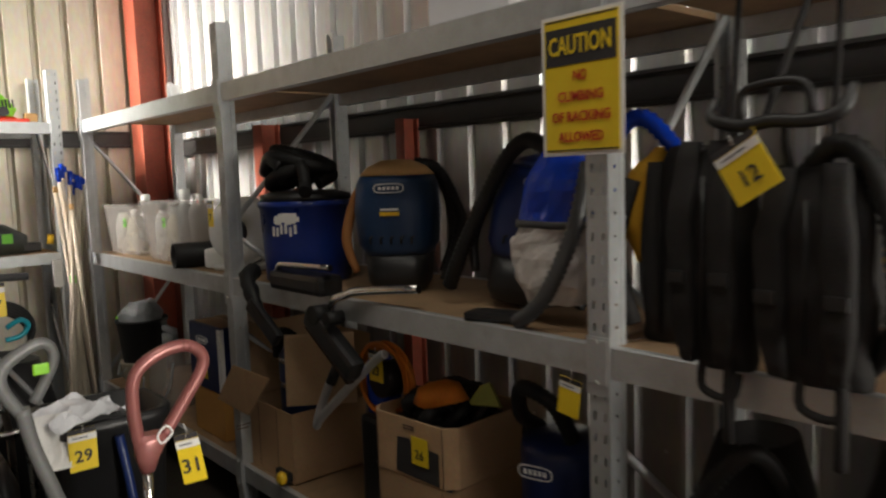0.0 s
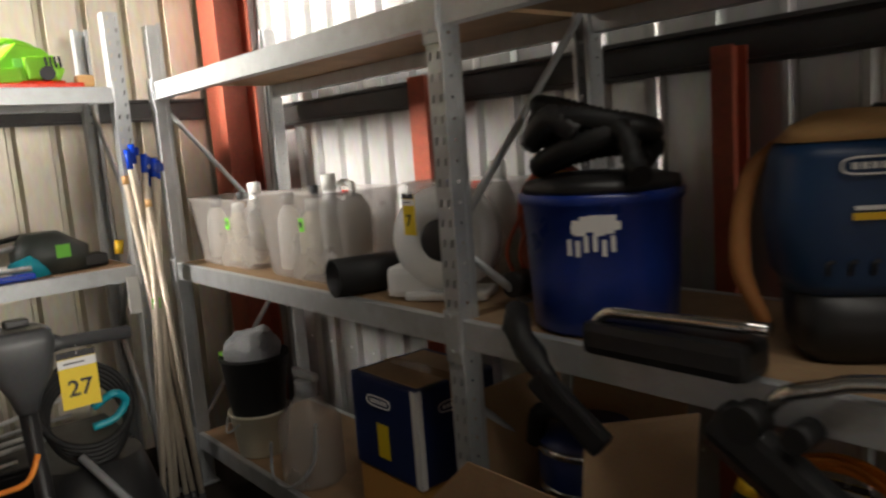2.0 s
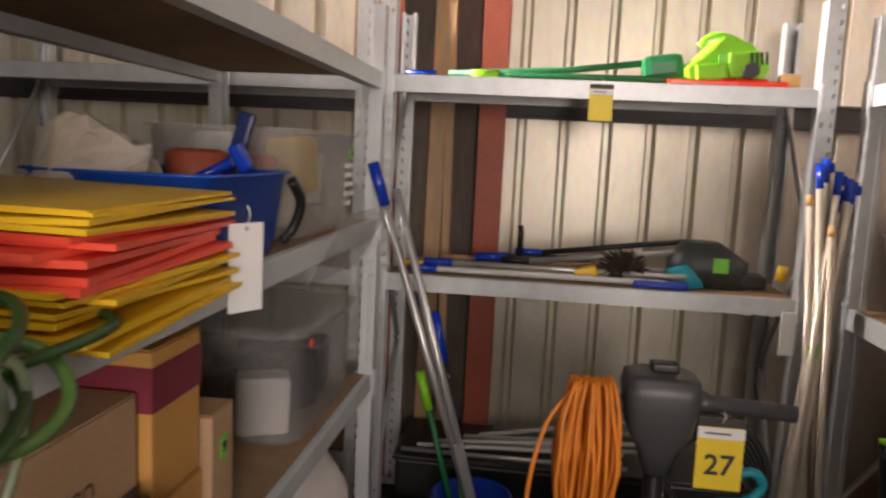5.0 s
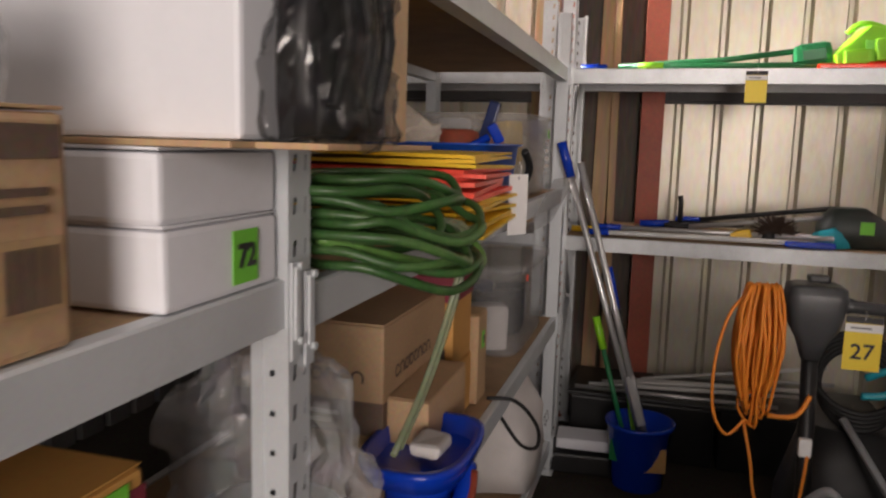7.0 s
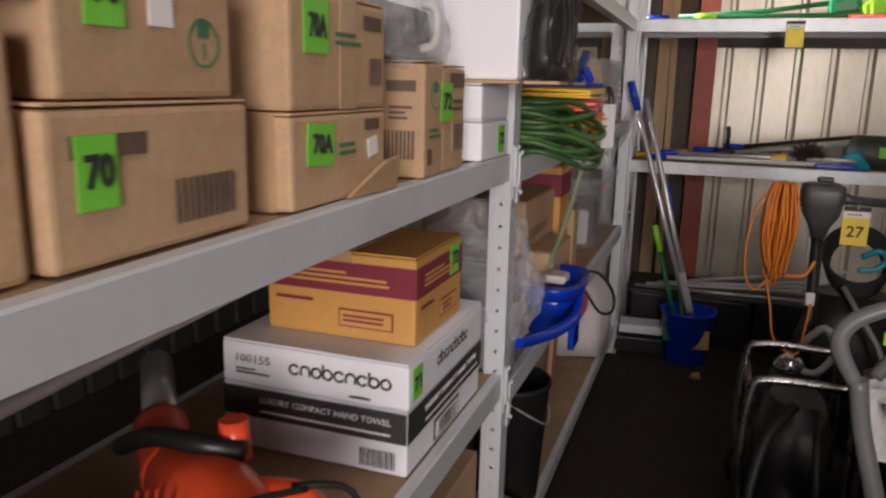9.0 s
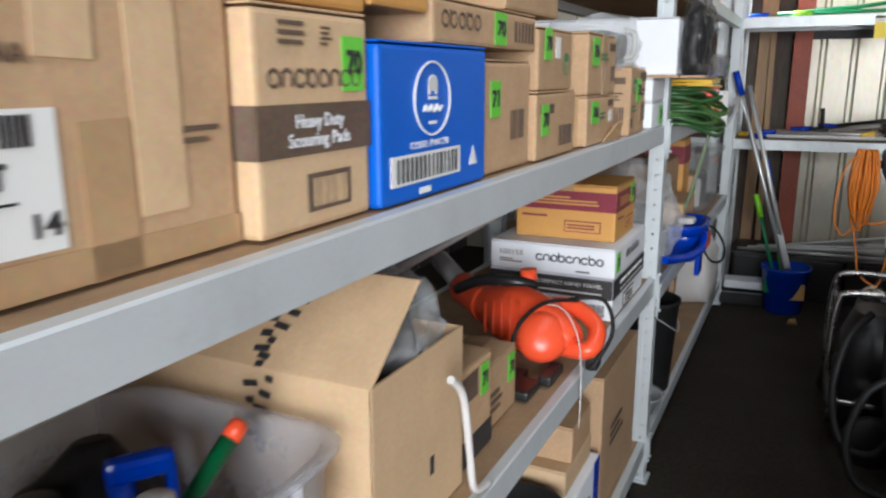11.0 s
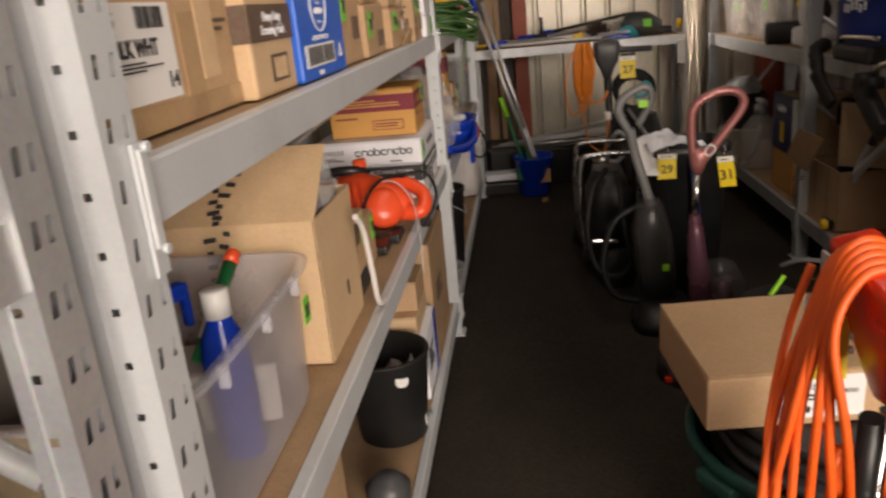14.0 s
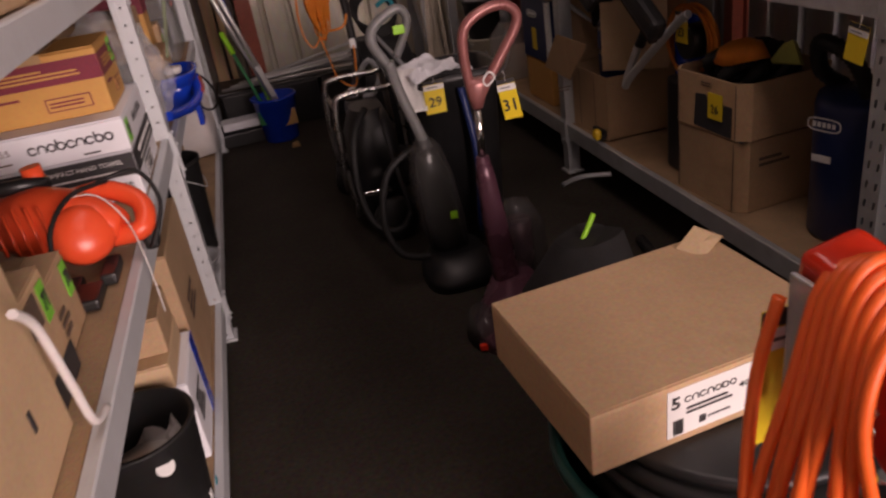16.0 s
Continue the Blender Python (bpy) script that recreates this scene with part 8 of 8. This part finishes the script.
bars(c, dims, "F", 0.17, 0.056, 0.26, 0.074, 2, INK)
bars(c, dims, "F", 0.145, 0.022, 0.165, 0.052, 8, INK, True)
patch(c, dims, "F", 0.195, 0.030, 0.207, 0.044, INK, "print_mark", 0.0026)
word_mark(c, dims, "F", 0.210, 0.033, 0.255, 0.041, 9, INK)
on(c, dims, "F", "400", 0.285, 0.075, 0.015, INK, 0.03)
B().box((0, 0, 0), (0.07, 0.06, 0.003), 0.001, jitter=0.006).part("torn_flap", CARD_LIGHT, c, pose(0.20, 0.15, 0.132, 8, -14, 20))
g = thing("lime_handle", (0.66, 1.36, 0), 0, "yellow-green rope handle of a black bag", "bag")
B().loft([(0, 0, 0, 0.16, 0.12, 2.5), (0, 0, 0.25, 0.17, 0.12, 2.5), (0.02, 0, 0.42, 0.10, 0.07, 2)], 26).crumple(0.03, 7).part("black_bag", FABRIC, g)
B().tube([(-0.09, -0.04, 0.30), (-0.05, -0.03, 0.36), (0.01, 0.0, 0.42), (0.05, 0.02, 0.47)], 0.008, 7, smooth=4).part("rope", LIME, g)

g = thing("floor_polisher", (0.378, 0.02, 0), 0, "red floor polisher with black grips and switch", "machine")
prof = [(-0.11, 1.0), (0.085, 1.04), (0.10, 1.0), (0.06, 0.90), (0.0, 0.815), (-0.05, 0.825), (-0.11, 0.86)]
hb = B().prism(prof, 0.068, basis((0, 0, 0), (0, 1, 0), (1, 0, 0), (0, 0, 1)))
bmesh.ops.bevel(hb.bm, geom=list(hb.bm.edges), offset=0.014, segments=3, affect="EDGES", profile=0.6)
for f in hb.bm.faces:
    f.smooth = True
hb.part("switch_housing", RED, g, pose(0.008, 0, 0.93, 0, -11, 0) @ pose(0, 0, -0.93))
B().tube([(0.01, -0.085, 0.965), (0.03, -0.12, 0.955), (0.17, -0.16, 0.93)], 0.0205, 14).part("grip", RUBBER, g)
B().tube([(-0.012, -0.114, 0.90), (-0.012, -0.125, 0.93), (0.0, -0.125, 0.915), (0.022, -0.128, 0.922)], 0.0065, 7).part("black_trigger", BLACK, g)
B().tube([(0.0, 0.0, 0.78), (0.01, 0.03, 0.60), (0.02, 0.08, 0.30), (0.03, 0.12, 0.16)], 0.017, 12).part("handle_post", BLACK, g)
B().tube([(0.03, 0.02, 0.78), (0.035, 0.05, 0.5), (0.05, 0.1, 0.2)], 0.011, 10).part("side_tube", CHROME, g)
B().box((0.01, 0.0, 0.60), (0.10, 0.06, 0.05), 0.012).cyl((-0.05, -0.01, 0.60), (0.09, -0.01, 0.60), 0.016).part("clamp", CHROME, g)
B().lathe([(0.17, 0.0), (0.18, 0.02), (0.175, 0.10), (0.12, 0.14), (0.10, 0.22), (0.08, 0.26), (0.001, 0.27)], 36, (0.06, 0.2, 0)).part("brush_deck", RED, g)
B().box((-0.05, 0.07, 0.93), (0.006, 0.03, 0.16), 0.002).part("back_plate", STEEL, g)
for z in (0.93, 0.95):
    B().cyl((-0.047, -0.02, z - 0.03), (-0.044, -0.02, z - 0.03), 0.006, n=8).part("screw", CHROME, g)
rnd = random.Random(8)
g = thing("orange_flex_bundle", (0.332, 0.05, 0), 0, "thick bundle of bright orange flex over the polisher", "cord")
for i in range(8):
    y0 = 0.025 - 0.0115 * i
    bot = rnd.uniform(0.28, 0.5)
    sp = (i - 4.5) * 0.019 + rnd.uniform(-0.022, 0.022)
    zt = 1.040 - 0.006 * abs(i - 3)
    B().tube([(0.10, y0 + 0.02, 0.86), (0.085, y0 + 0.012, 0.98), (0.045, y0, zt), (0.0, y0 - 0.004, zt - 0.012), (-0.032 + rnd.uniform(-0.006, 0.004), y0 - 0.02, 0.93),
              (-0.045 + sp * 0.5, y0 - 0.03 + rnd.uniform(-0.01, 0.01), 0.78), (-0.04 + sp, -0.02 - 0.005 * i + rnd.uniform(-0.015, 0.015), 0.58), (-0.03 + sp * 1.2, -0.02, bot),
              (0.02 + sp, 0.0, bot - 0.04), (0.05 + sp, 0.015, bot + 0.04), (0.06 + 0.5 * sp, 0.02, 0.7)], 0.0066, 8, smooth=6).part("loop", ORANGE_CORD, g)
B().tube([(-0.02, 0.05, 0.99), (-0.05, 0.04, 0.90), (-0.085, 0.0, 0.76), (-0.095, -0.03, 0.62), (-0.12, -0.06, 0.48), (-0.15, -0.06, 0.36), (-0.10, -0.03, 0.28)], 0.0066, 8, smooth=7).part("loose_loop", ORANGE_CORD, g)
B().tube([(0.06, -0.06, 0.78), (0.10, -0.09, 0.70), (0.135, -0.1, 0.64), (0.12, -0.08, 0.58), (0.09, -0.02, 0.40)], 0.0066, 8, smooth=6).part("loose_end", ORANGE_CORD, g)
hang_tag((0.35, 0.128, 0.985), 0, "", "yellow and black lot tag behind the orange flex", 0.07, 0.17, 0.03)
